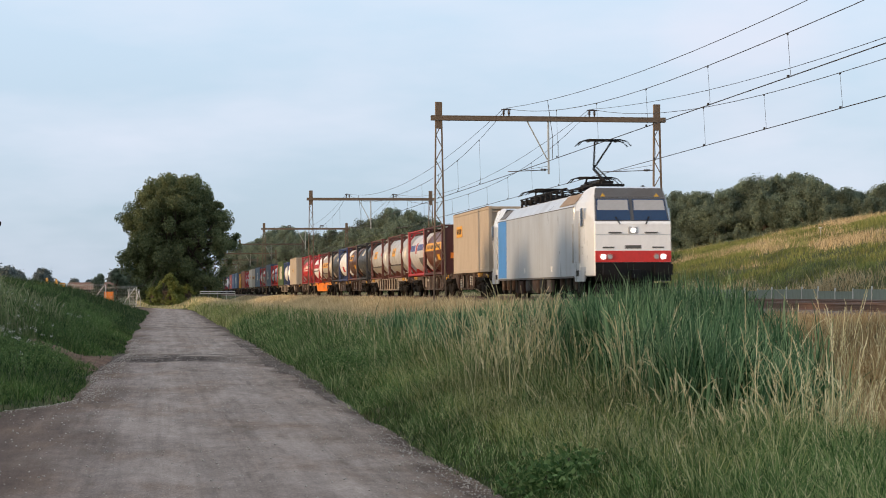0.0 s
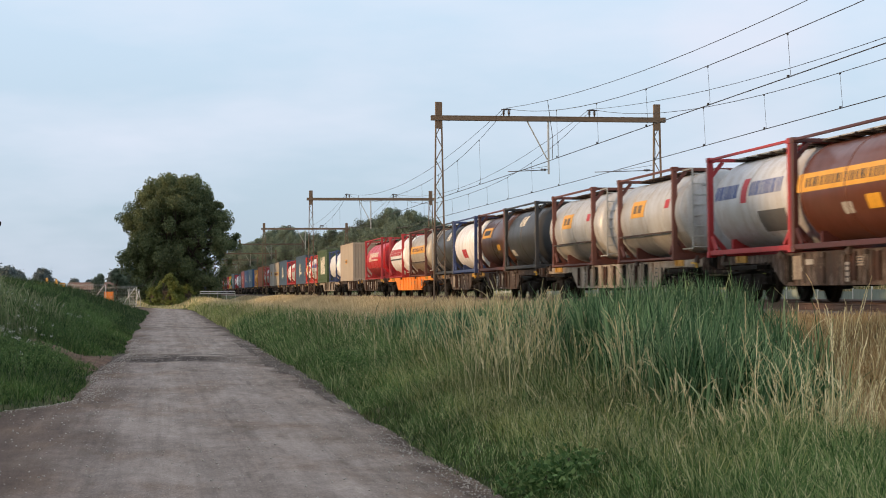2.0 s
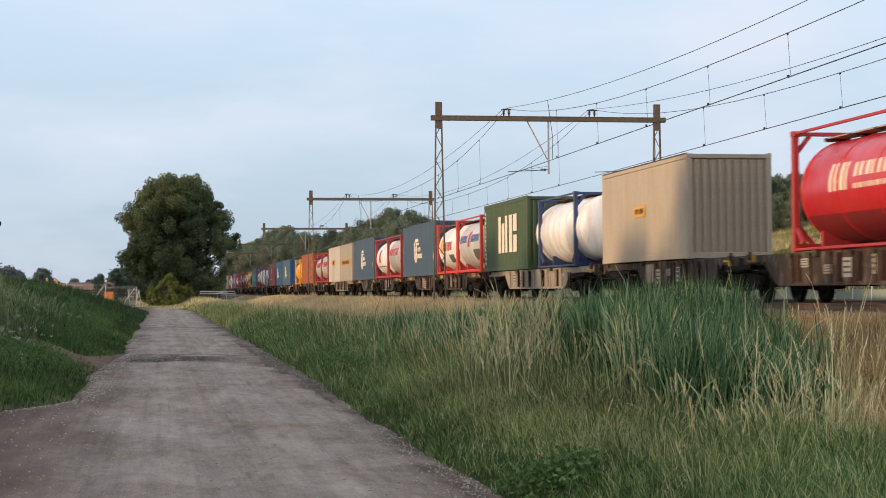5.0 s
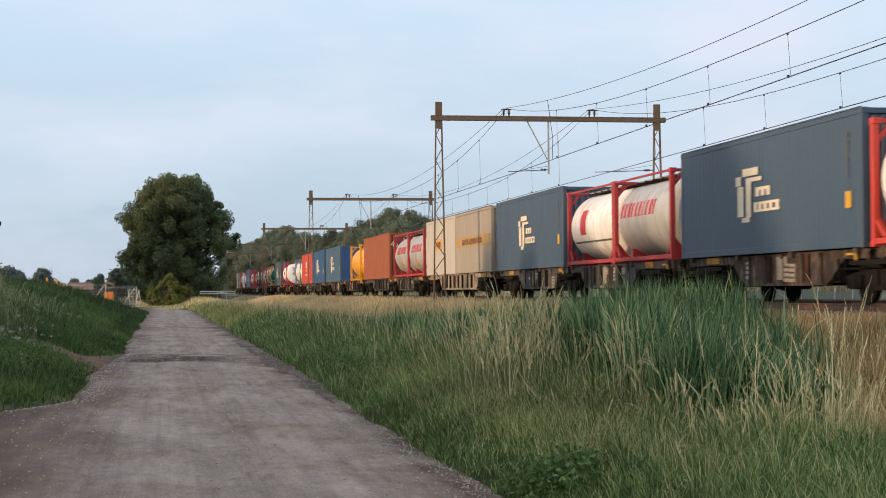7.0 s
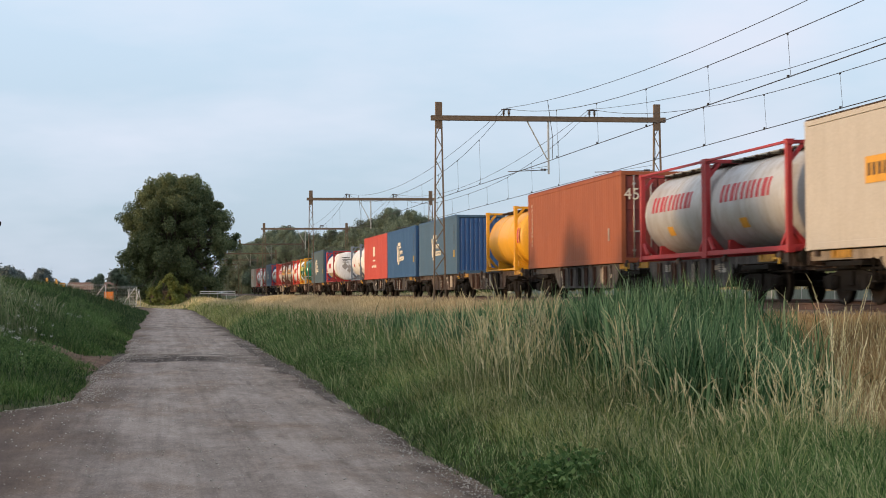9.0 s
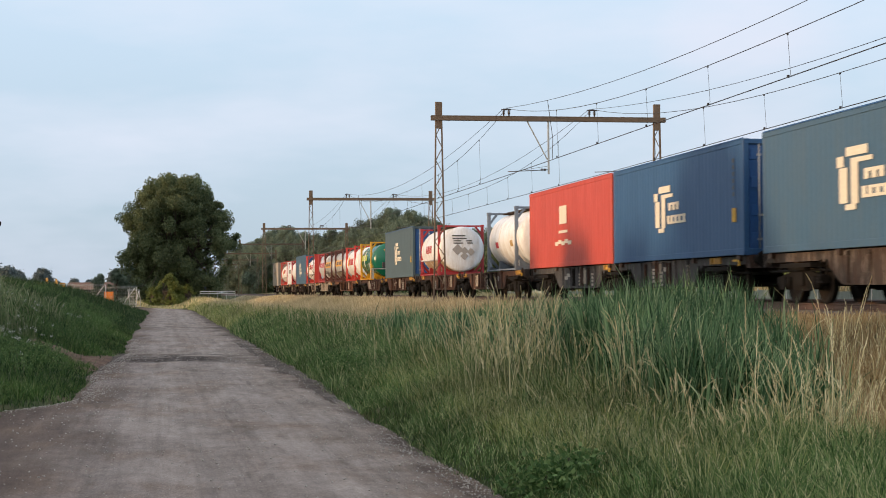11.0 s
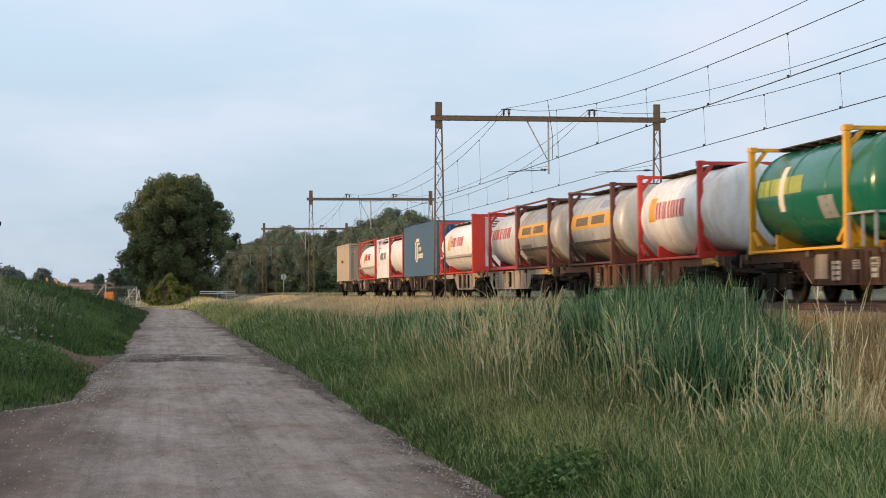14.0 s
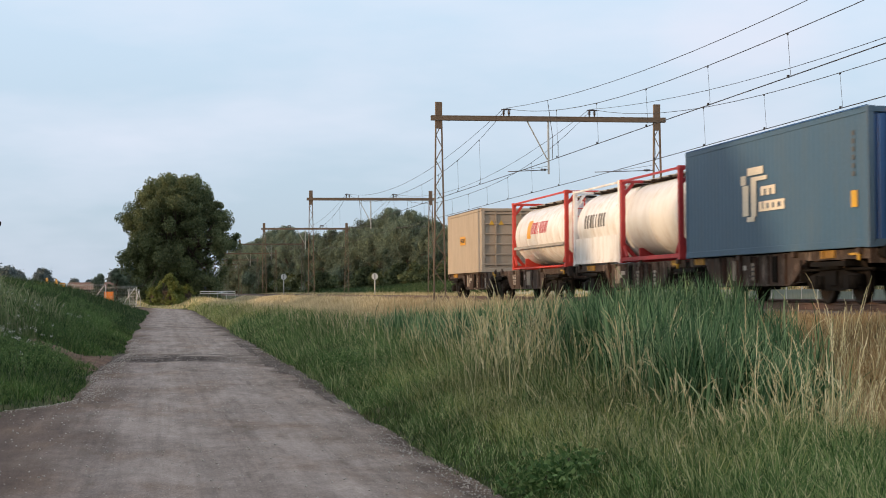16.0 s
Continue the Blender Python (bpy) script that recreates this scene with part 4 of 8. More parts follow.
    if ladder:
        s = Solid()
        xx, yy = -W / 2 + 0.3, -L / 2 + 0.02 - (over[0] * 0.85 if over[0] > 0.5 else 0)
        if over[0] > 0.5:
            for z in (0.3, h - 0.1):
                s.box(xx, (yy - L / 2) / 2, z, 0.04, abs(yy + L / 2), 0.04)
        for dx in (0, 0.42):
            s.box(xx + dx, yy, h / 2 + 0.1, 0.04, 0.04, h - 0.4)
        for k in range(8):
            s.box(xx + 0.21, yy, 0.35 + k * 0.29, 0.42, 0.03, 0.03)
        part("ladder", s, m_frame if ladder == 2 else M_GALV, t, "steel access ladder")
    MOVERS.append((t, TX, c, RAIL + DECK))
    t["len"] = L
    return t


# paints of the load
M_ORANGE = paint("site_orange", (0.75, 0.22, 0.02), 0.5, 0, 0.15)
C_CREAM = paint("cream_paint", (0.41, 0.345, 0.27), 0.6, 0, 0.35, (0.2, 0.155, 0.11))
C_PALE = paint("pale_grey_cream_paint", (0.47, 0.445, 0.405), 0.6, 0, 0.25, (0.24, 0.2, 0.16))
C_WORN = paint("worn_beige_paint", (0.34, 0.30, 0.25), 0.6, 0, 0.4, (0.19, 0.145, 0.105))
C_CREAM2 = paint("cream_paint_darker", (0.36, 0.29, 0.22), 0.6, 0, 0.25, (0.25, 0.19, 0.13))
C_SLATE = paint("slate_blue_paint", (0.042, 0.08, 0.135), 0.5, 0, 0.3, (0.12, 0.13, 0.14))
C_STEEL = paint("steel_blue_paint", (0.045, 0.105, 0.18), 0.5, 0, 0.35, (0.14, 0.165, 0.175))
C_BLUE = paint("bright_blue_paint", (0.022, 0.085, 0.21), 0.5, 0, 0.15, (0.06, 0.06, 0.06))
C_BLUE_END = paint("blue_door_paint", (0.02, 0.09, 0.26), 0.5, 0, 0.2)
C_DUSK = paint("grey_green_blue_paint", (0.06, 0.098, 0.118), 0.55, 0, 0.35, (0.11, 0.14, 0.15))
C_RED = paint("red_box_paint", (0.50, 0.062, 0.035), 0.5, 0, 0.3, (0.2, 0.04, 0.03))
C_BRICK = paint("brick_brown_paint", (0.30, 0.082, 0.027), 0.6, 0, 0.45, (0.13, 0.045, 0.026), scale=0.6, vary=0.06)
C_GREEN = paint("olive_green_paint", (0.05, 0.085, 0.035), 0.55, 0, 0.2, (0.12, 0.10, 0.06))
C_MAROON = paint("maroon_paint", (0.075, 0.022, 0.02), 0.45, 0, 0.3, (0.05, 0.03, 0.025))
C_MAROON_TANK = paint("maroon_brown_tank", (0.13, 0.045, 0.028), 0.32, 0.1, 0.35, (0.05, 0.03, 0.025))
C_RED_FRAME = paint("red_frame_paint", (0.37, 0.03, 0.035), 0.5, 0, 0.25, (0.15, 0.03, 0.03))
C_ORANGE_RED = paint("orange_red_frame_paint", (0.54, 0.045, 0.03), 0.5, 0, 0.2, (0.2, 0.05, 0.03))
C_BROWN_FRAME = paint("brown_frame_paint", (0.12, 0.04, 0.032), 0.6, 0, 0.35)
C_SILVER = paint("silver_shell", (0.58, 0.60, 0.63), 0.36, 0.1, 0.7, (0.30, 0.25, 0.20), vary=0.08, scuff=((0.33, 0.26, 0.20), 0.55))
C_GREYSHELL = paint("grey_shell", (0.46, 0.475, 0.49), 0.38, 0.12, 0.75, (0.25, 0.205, 0.165), vary=0.1, scuff=((0.30, 0.25, 0.20), 0.5))
C_DULL = paint("dull_grey_shell", (0.36, 0.365, 0.37), 0.42, 0.1, 0.9, (0.15, 0.125, 0.105), vary=0.1, scuff=((0.20, 0.165, 0.135), 0.7))
C_FADED = paint("faded_dark_lettering", (0.11, 0.085, 0.07), 0.7, 0, 0.7, (0.36, 0.22, 0.06), scale=3, vary=0.3)
C_FADEDBLUE = paint("faded_blue_patch", (0.24, 0.29, 0.40), 0.6, 0, 0.9, (0.36, 0.36, 0.36), scale=2, vary=0.2)
C_WHITE = paint("white_shell", (0.84, 0.855, 0.88), 0.34, 0.0, 0.75, (0.42, 0.34, 0.265), vary=0.07, scuff=((0.46, 0.36, 0.27), 0.6))
C_TAN = paint("tan_shell", (0.40, 0.365, 0.31), 0.42, 0.15, 0.55, (0.2, 0.15, 0.11), vary=0.08, scuff=((0.5, 0.48, 0.45), 0.4))
C_DARK = paint("anthracite_shell", (0.042, 0.045, 0.05), 0.4, 0.1, 0.3, (0.06, 0.052, 0.045))
C_DARK_FRAME = paint("anthracite_frame", (0.028, 0.03, 0.033), 0.5, 0, 0.25)
C_BROWN = paint("brown_shell", (0.085, 0.037, 0.024), 0.3, 0.1, 0.35)
C_NAVY = paint("navy_frame_paint", (0.03, 0.055, 0.16), 0.5, 0, 0.25)
C_BLUEGREY = paint("blue_grey_frame_paint", (0.15, 0.19, 0.25), 0.55, 0, 0.25)
C_REDTANK = paint("bright_red_shell", (0.48, 0.02, 0.03), 0.3, 0, 0.15, (0.2, 0.03, 0.03))
C_YELLOW = paint("yellow_shell", (0.72, 0.36, 0.02), 0.4, 0, 0.2, (0.3, 0.15, 0.03))
C_GREENTANK = paint("emerald_green_shell", (0.008, 0.125, 0.078), 0.22, 0, 0.2, (0.03, 0.08, 0.06))
C_BAND = paint("amber_band", (0.68, 0.34, 0.03), 0.5, 0, 0.25)
C_OCHRE = paint("ochre_band", (0.42, 0.27, 0.09), 0.6, 0, 0.3)
C_LETTER = paint("cream_lettering", (0.72, 0.66, 0.55), 0.6, 0, 0.15)
C_LETTER_RED = paint("red_lettering", (0.42, 0.03, 0.045), 0.6, 0, 0.2)
C_LETTER_BLUE = paint("blue_lettering", (0.09, 0.13, 0.32), 0.6, 0, 0.2)
C_GRIME = paint("brown_grime_shell", (0.22, 0.175, 0.135), 0.5, 0.1, 0.6, (0.3, 0.25, 0.2))
C_GRIME2 = paint("grey_grime_shell", (0.38, 0.36, 0.33), 0.45, 0.1, 0.5, (0.2, 0.16, 0.12))
C_REDGRIME = paint("dark_red_shell", (0.20, 0.02, 0.025), 0.4, 0, 0.5, (0.08, 0.02, 0.02))
C_ASH = paint("ash_panel", (0.10, 0.10, 0.10), 0.6, 0, 0.3)


def trans_logo(b, L, mat=None):
    """A pale block mark in the middle of a box side, as plain bars."""
    m = mat or C_LETTER
    y = lambda a: L / 2 - a * L
    s = Solid()
    X = -1.228

    def bar(a0, a1, z0, z1):
        s.box(X, (y(a0) + y(a1)) / 2, (z0 + z1) / 2, 0.006, abs(y(a1) - y(a0)), z1 - z0)
    bar(0.37, 0.40, 1.72, 1.95)
    bar(0.41, 0.50, 1.93, 2.12)
    bar(0.38, 0.415, 0.95, 1.70)
    bar(0.43, 0.46, 0.92, 1.88)
    bar(0.405, 0.45, 0.80, 0.92)
    bar(0.46, 0.52, 1.78, 1.88)
    for a in (0.485, 0.515, 0.545):
        bar(a, a + 0.02, 1.40, 1.62)
    bar(0.485, 0.56, 1.55, 1.62)
    for a in (0.475, 0.50, 0.53, 0.56, 0.595):
        bar(a, a + 0.018, 1.02, 1.26)
    bar(0.475, 0.615, 1.02, 1.08)
    bar(0.5, 0.615, 1.2, 1.26)
    part("logo", s, m, b, "pale block mark of plain bars")
    side_plate(b, "label", y(0.93), y(0.955), 0.85, 1.2, M_SAFETY, label="small amber label", x=-1.222)
    for k in range(6):
        side_plate(b, "marking", y(0.935), y(0.945), 1.5 + 0.17 * k, 1.6 + 0.17 * k, C_ASH, x=-1.222)


def amber_logo(b, L, a0, a1, z0, z1):
    y = lambda a: L / 2 - a * L
    side_plate(b, "logo", y(a0), y(a1), z0, z1, C_BAND, label="amber sign with dark bars")
    bars_on_side(b, y(a0) - 0.15, y(a1) + 0.12, z0 + (z1 - z0) * 0.28, z1 - (z1 - z0) * 0.25, 3, M_INK, x=-1.236)


# wagons from the locomotive backwards
wagon(72.15, 97.35, 83.6)
wagon(97.4, 117.1, None, M_UNDER_TAN, "tan and grimy flat container wagon")
wagon(117.15, 142.8, 130.5)
wagon(142.85, 162.65, None, M_UNDER_ORANGE, "orange flat container wagon")
wagon(162.7, 191.0, 177.3)
wagon(191.05, 211.1, None, M_UNDER_TAN, "tan and grimy flat container wagon")
wagon(211.15, 237.0, 224.2)
wagon(237.05, 263.2, 250.2, M_UNDER_GREY, "dark grey flat container wagon")
wagon(263.25, 282.95, None, M_UNDER_TAN, "tan and grimy flat container wagon")
wagon(283.0, 311.6, 296.6, M_UNDER_GREY, "dark grey flat container wagon")
wagon(311.65, 340.55, 326.6)
wagon(340.6, 366.4, 353.4, M_UNDER_GREY, "dark grey flat container wagon")
wagon(366.45, 395.8, 381.4, M_UNDER_DARKRUST, "rust-brown partly empty flat container wagon")
wagon(395.85, 424.4, 410.6, M_UNDER_DARKRUST, "rust-brown partly empty flat container wagon")
wagon(424.45, 443.7, None, M_UNDER_RUST, "rusty orange-brown flat container wagon")
wagon(443.75, 470.2, 458.4, M_UNDER_TAN, "tan and grimy flat container wagon")
wagon(470.25, 496.2, 483.1)
wagon(496.25, 522.8, 509.4)


def load():
    half = lambda o: o["len"] / 2
    # 1 cream bulk box
    b = box_container(72.75, 81.85, C_CREAM, C_CREAM2, "cream bulk container with amber sign", bulk=True, end="slats")
    amber_logo(b, 9.1, 0.10, 0.27, 1.75, 2.28)
    side_plate(b, "label", -3.8, -3.9, 0.55, 0.85, M_LABELWHITE, label="small pale label")
    # 2 maroon tank
    t = tank_container(85.45, 91.4, C_MAROON_TANK, C_MAROON, "maroon tank container with amber band", ladder=False)
    part("hazard_plate", Solid().box(-0.55, -2.99, 1.0, 0.4, 0.02, 0.3), M_ORANGE, t, "orange hazard plate")
    part("end_sheet", Solid().box(0, -2.9, 1.3, 2.1, 0.03, 2.3), C_MAROON, t, "dark maroon end sheet")
    part("diamond_label", Solid().box(0, 0, 0, 0.3, 0.02, 0.3, pose(-0.3, -2.99, 2.0, 0, 45, 0)), M_SAFETY, t, "yellow diamond label")
    tank_band(t, 2.7, -2.6, 1.33, 1.75, C_BAND, "amber band")
    tank_bars(t, 2.2, -2.1, 1.43, 1.64, 10, M_INK)
    part("label", shell_patch(Solid(), 0.3, -0.2, 0.75, 1.0, R_T + 0.01), M_LABELWHITE, t, "white label")
    part("label", shell_patch(Solid(), -1.0, -1.7, 0.8, 1.1, R_T + 0.01), C_BAND, t, "amber label")
    # 3 white tank in red frame
    t = tank_container(91.45, 97.4, C_SILVER, C_RED_FRAME, "pale grey tank container in red frame", ladder=False)
    tank_bars(t, 2.5, 0.75, 1.45, 1.8, 5, C_LETTER_BLUE)
    tank_bars(t, -0.1, -2.3, 1.45, 1.8, 6, C_LETTER_BLUE)
    part("emblem", shell_patch(Solid(), 0.5, 0.1, 1.3, 1.9, R_T + 0.012), C_LETTER_RED, t, "small red emblem")
    part("panel", shell_patch(Solid(), -0.6, -2.4, 0.55, 1.05, R_T + 0.012), C_ASH, t, "dark panel")
    # 4, 5 grey swap tanks
    for u in (100.4, 109.45):
        t = tank_container(u, u + 5.85, C_GREYSHELL, C_BROWN_FRAME, "weathered grey tank container in brown frame", over=(1.05, 1.05), ladder=True, ring_gap=1.6, lower=C_GRIME2)
        part("logo", shell_patch(Solid(), 1.55, 0.2, 1.35, 1.85, R_T + 0.012), C_BAND, t, "amber sign with dark bars")
        part("logo_bar", shell_patch(Solid(), 1.3, 0.98, 1.48, 1.72, R_T + 0.016), C_FADED, t)
        part("logo_bar", shell_patch(Solid(), 0.86, 0.48, 1.48, 1.72, R_T + 0.016), C_FADED, t)
        part("label", shell_patch(Solid(), -1.9, -2.3, 1.5, 1.75, R_T + 0.01), C_LETTER_RED, t, "red label")
    # 6 anthracite, 7 brown, 8 white in navy, 9 anthracite
    t = tank_container(118.1, 124.1, C_DARK, C_DARK_FRAME, "anthracite tank container in dark frame", ladder=False)
    tank_bars(t, 0.5, -0.6, 1.75, 2.15, 2, C_LETTER)
    part("label", shell_patch(Solid(), 2.3, 1.7, 0.6, 0.85, R_T + 0.01), M_LABELWHITE, t)
    t = tank_container(124.15, 130.05, C_BROWN, C_BROWN_FRAME, "dark brown tank container with amber sign", ladder=False)
    part("logo", shell_patch(Solid(), 2.2, 0.3, 1.5, 1.95, R_T + 0.012), C_BAND, t, "amber sign with dark bars")
    part("logo_bars", shell_patch(Solid(), 1.9, 0.6, 1.62, 1.83, R_T + 0.016), M_INK, t)
    part("label", shell_patch(Solid(), -1.0, -1.6, 0.9, 1.15, R_T + 0.01), C_BAND, t)
    t = tank_container(130.95, 136.9, C_WHITE, C_NAVY, "white tank container in navy blue frame", ladder=False)
    part("emblem", shell_patch(Solid(), 0.7, -0.35, 0.75, 1.15, R_T + 0.012), C_LETTER_RED, t, "red emblem")
    t = tank_container(137.0, 142.7, C_DARK, C_DARK_FRAME, "anthracite tank container in dark frame", ladder=False)
    tank_bars(t, -0.6, -1.5, 1.7, 2.2, 2, C_LETTER)
    # 10 tan swap tank, 11 white in red
    t = tank_container(145.85, 151.75, C_TAN, C_BROWN_FRAME, "tan tank container with amber band", over=(0.9, 0.9), ring_gap=1.4, lower=C_GRIME)
    tank_band(t, 2.75, -2.6, 1.3, 1.72, C_BAND, "amber band")
    tank_bars(t, 2.1, -2.0, 1.4, 1.62, 9, C_BROWN_FRAME)
    t = tank_container(154.85, 160.75, C_WHITE, C_RED_FRAME, "white tank container in red frame with ladder", over=(1.3, 0), half_frame=True)
    tank_bars(t, 2.6, -2.3, 1.35, 1.75, 11, C_LETTER_RED)
    tank_band(t, 2.6, -2.4, 1.08, 1.17, M_INK, "dark stripe")
    # 12 red tank, 13 cream box, 14 white tank, 15 green box
    t = tank_container(164.6, 173.55, C_REDTANK, C_RED_FRAME, "glossy red tank container with white bars", h=2.75, ladder=2, lower=C_REDGRIME)
    tank_bars(t, 2.4, 1.3, 1.25, 1.85, 2, C_LETTER)
    tank_bars(t, 1.1, -2.3, 1.5, 1.8, 6, C_LETTER)
    tank_bars(t, 1.1, -2.3, 1.25, 1.36, 12, C_LETTER)
    b = box_container(181.3, 190.3, C_CREAM, C_CREAM2, "cream bulk container with ribbed end", bulk=True, end="ribs")
    amber_logo(b, 9.1, 0.42, 0.55, 1.35, 1.68)
    t = tank_container(194.1, 199.85, C_WHITE, C_NAVY, "dirty white tank container in blue frame", over=(1.1, 1.0), ladder=False)
    b = box_container(201.8, 210.75, C_GREEN, C_GREEN, "olive green freight container with large pale bars", end="ribs", ribs=0.012)
    y = lambda a: 4.48 - a * 8.95
    s = Solid()
    for a0, a1, z0, z1, lean in ((0.36, 0.42, 0.75, 2.3, 0), (0.44, 0.5, 0.75, 2.0, 0), (0.52, 0.57, 0.75, 2.3, 0), (0.61, 0.68, 0.75, 2.3, 0), (0.70, 0.78, 0.75, 1.45, 0), (0.70, 0.78, 1.6, 2.3, 0)):
        s.box(-1.228, (y(a0) + y(a1)) / 2, (z0 + z1) / 2, 0.006, abs(y(a1) - y(a0)), z1 - z0)
    part("logo", s, C_LETTER, b, "large pale plain bars")
    for k in range(12):
        side_plate(b, "marking", y(0.03), y(0.05), 0.3 + 0.2 * k, 0.44 + 0.2 * k, C_LETTER)
    # 16, 17 tanks in red frames, 18 slate box
    t = tank_container(211.75, 217.95, C_SILVER, C_ORANGE_RED, "pale grey tank container in bright red frame", ladder=False)
    tank_bars(t, 2.5, 0.7, 1.45, 1.8, 5, C_LETTER_BLUE)
    tank_bars(t, -0.3, -2.4, 1.45, 1.8, 6, C_LETTER_BLUE)
    part("emblem", shell_patch(Solid(), 0.4, -0.1, 1.25, 1.95, R_T + 0.012), C_LETTER_RED, t, "small red emblem")
    part("panel", shell_patch(Solid(), -0.9, -2.5, 0.6, 1.1, R_T + 0.012), C_ASH, t, "dark panel")
    t = tank_container(218.0, 224.0, C_WHITE, C_ORANGE_RED, "white tank container in bright red frame", ladder=False, half_frame=True)
    part("emblem", shell_patch(Solid(), 2.2, 1.5, 1.1, 1.85, R_T + 0.012), C_BAND, t, "yellow emblem")
    tank_bars(t, 1.3, -1.3, 1.2, 1.65, 5, C_LETTER_RED)
    part("panel", shell_patch(Solid(), -0.2, -1.5, 0.6, 1.0, R_T + 0.012), C_ASH, t, "grey panel")
    b = box_container(224.4, 236.6, C_SLATE, C_SLATE, "slate blue freight container with pale block mark", end="ribs")
    trans_logo(b, 12.2)
    # 19, 20 tank pair, 21 slate box
    t = tank_container(237.6, 243.75, C_GREYSHELL, C_RED_FRAME, "grey tank container in red frame", ladder=False)
    tank_bars(t, 2.4, -1.4, 1.4, 1.85, 5, C_LETTER_RED)
    t = tank_container(243.8, 249.95, C_WHITE, C_RED_FRAME, "white tank container in red frame", ladder=False)
    part("emblem", shell_patch(Solid(), 1.4, 0.7, 1.05, 1.9, R_T + 0.012), C_LETTER_RED, t, "red emblem")
    tank_band(t, 2.6, -2.5, 0.78, 0.84, C_ASH, "thin grey line")
    b = box_container(250.55, 262.75, C_SLATE, C_SLATE, "slate blue freight container with pale block mark", end="ribs")
    trans_logo(b, 12.2)
    # 22, 23 cream boxes
    b = box_container(264.0, 273.05, C_WORN, C_CREAM2, "cream bulk container with ochre band", bulk=True, end="slats")
    side_plate(b, "band", 4.4, -4.2, 1.25, 1.72, C_OCHRE, label="ochre band")
    bars_on_side(b, 2.6, -2.6, 1.34, 1.6, 9, C_BROWN_FRAME, x=-1.236)
    b = box_container(273.2, 282.3, C_PALE, C_CREAM2, "pale cream bulk container with amber sign", bulk=True, end="slats")
    amber_logo(b, 9.1, 0.36, 0.55, 1.3, 1.85)
    # 24, 25 tank pair, 26 brick box
    for u in (283.4, 289.5):
        t = tank_container(u, u + 6.05, C_GREYSHELL, C_RED_FRAME, "grey tank container with red bars in red frame", ladder=False)
        tank_bars(t, 1.9, -1.9, 1.4, 1.85, 5, C_LETTER_RED)
        part("label", shell_patch(Solid(), 0.6, 0.1, 0.7, 0.95, R_T + 0.01), C_BAND, t)
    b = box_container(297.6, 311.2, C_BRICK, paint("brick_end", (0.20, 0.035, 0.025), 0.6, 0, 0.25), "brick-brown freight container with pale size mark", end="doors", ribs=0.007)
    for k in range(10):
        side_plate(b, "marking", 6.1, 6.02, 0.85 + 0.17 * k, 0.96 + 0.17 * k, C_LETTER)
    side_plate(b, "label", -5.2, -5.35, 0.75, 1.15, M_LABELWHITE)
    txt = bpy.data.curves.new("size_mark", "FONT")
    txt.body, txt.size, txt.extrude = "45", 0.52, 0.004
    txt.materials.append(C_LETTER)
    o = new("size_mark", txt)
    o.parent = b
    o.matrix_basis = pose(-1.14, -6.8 - 0.045, 2.0, 90, 0, 0)
    # 27 yellow tank, 28 steel blue box
    t = tank_container(313.85, 319.95, C_YELLOW, C_YELLOW, "yellow tank container in yellow frame", over=(1.0, 0), ladder=False, half_frame=True)
    part("emblem", shell_patch(Solid(), -3.2, -3.7, 1.1, 1.7, R_T + 0.004), C_LETTER_RED, t, "red emblem")
    b = box_container(327.6, 339.8, C_STEEL, C_BLUE_END, "steel blue freight container with ribbed blue end", end="ribs")
    trans_logo(b, 12.2)
    # 29 blue box, 30 red box
    b = box_container(341.15, 353.3, C_BLUE, C_BLUE_END, "bright blue freight container with pale block mark", end="doors")
    trans_logo(b, 12.15)
    b = box_container(353.5, 365.75, C_RED, C_RED, "red freight container with white block mark", end="ribs")
    y = lambda a: 6.1 - a * 12.2
    s = Solid()
    for a0, a1, z0, z1 in ((0.41, 0.50, 1.55, 2.2),
                           (0.40, 0.51, 1.22, 1.32), (0.355, 0.395, 0.78, 0.92), (0.395, 0.435, 0.84, 0.98), (0.435, 0.475, 0.78, 0.92), (0.475, 0.515, 0.84, 0.98), (0.515, 0.555, 0.78, 0.92)):
        s.box(-1.228, (y(a0) + y(a1)) / 2, (z0 + z1) / 2, 0.006, abs(y(a1) - y(a0)), z1 - z0)
    part("logo", s, C_LETTER, b, "white plain block mark")
    # 31, 32 white tanks
    t = tank_container(368.5, 374.5, C_WHITE, C_BLUEGREY, "white tank container in blue-grey frame", over=(1.1, 0.2), ladder=False, half_frame=True)
    part("label", shell_patch(Solid(), 1.4, 0.9, 1.0, 1.25, R_T + 0.01), C_LETTER_RED, t, "red label")
    part("label", shell_patch(Solid(), -1.6, -2.1, 1.0, 1.25, R_T + 0.01), C_OCHRE, t, "ochre label")
    part("diamond_label", Solid().box(0, 0, 0, 0.3, 0.07, 0.3, pose(0.3, -3.95, 1.0, 0, 45, 0)), C_LETTER_RED, t, "red diamond label")
    t = tank_container(388.0, 394.05, C_WHITE, C_RED_FRAME, "dirty white tank container in red frame", over=(0.55, 0.2), ladder=False, domed=0.2, half_frame=True, lower=paint("rusty_belly", (0.42, 0.30, 0.19), 0.6, 0, 0.8, (0.14, 0.09, 0.06), scale=1.6, scuff=((0.62, 0.52, 0.42), 0.5)))
    tank_bars(t, 1.3, -0.6, 1.2, 1.6, 4, C_LETTER_RED)
    part("side_ledge", Solid().box(-1.19, 0, 0.84, 0.07, 5.6, 0.06), C_WHITE, t, "white ledge along the tank")
    s = Solid()
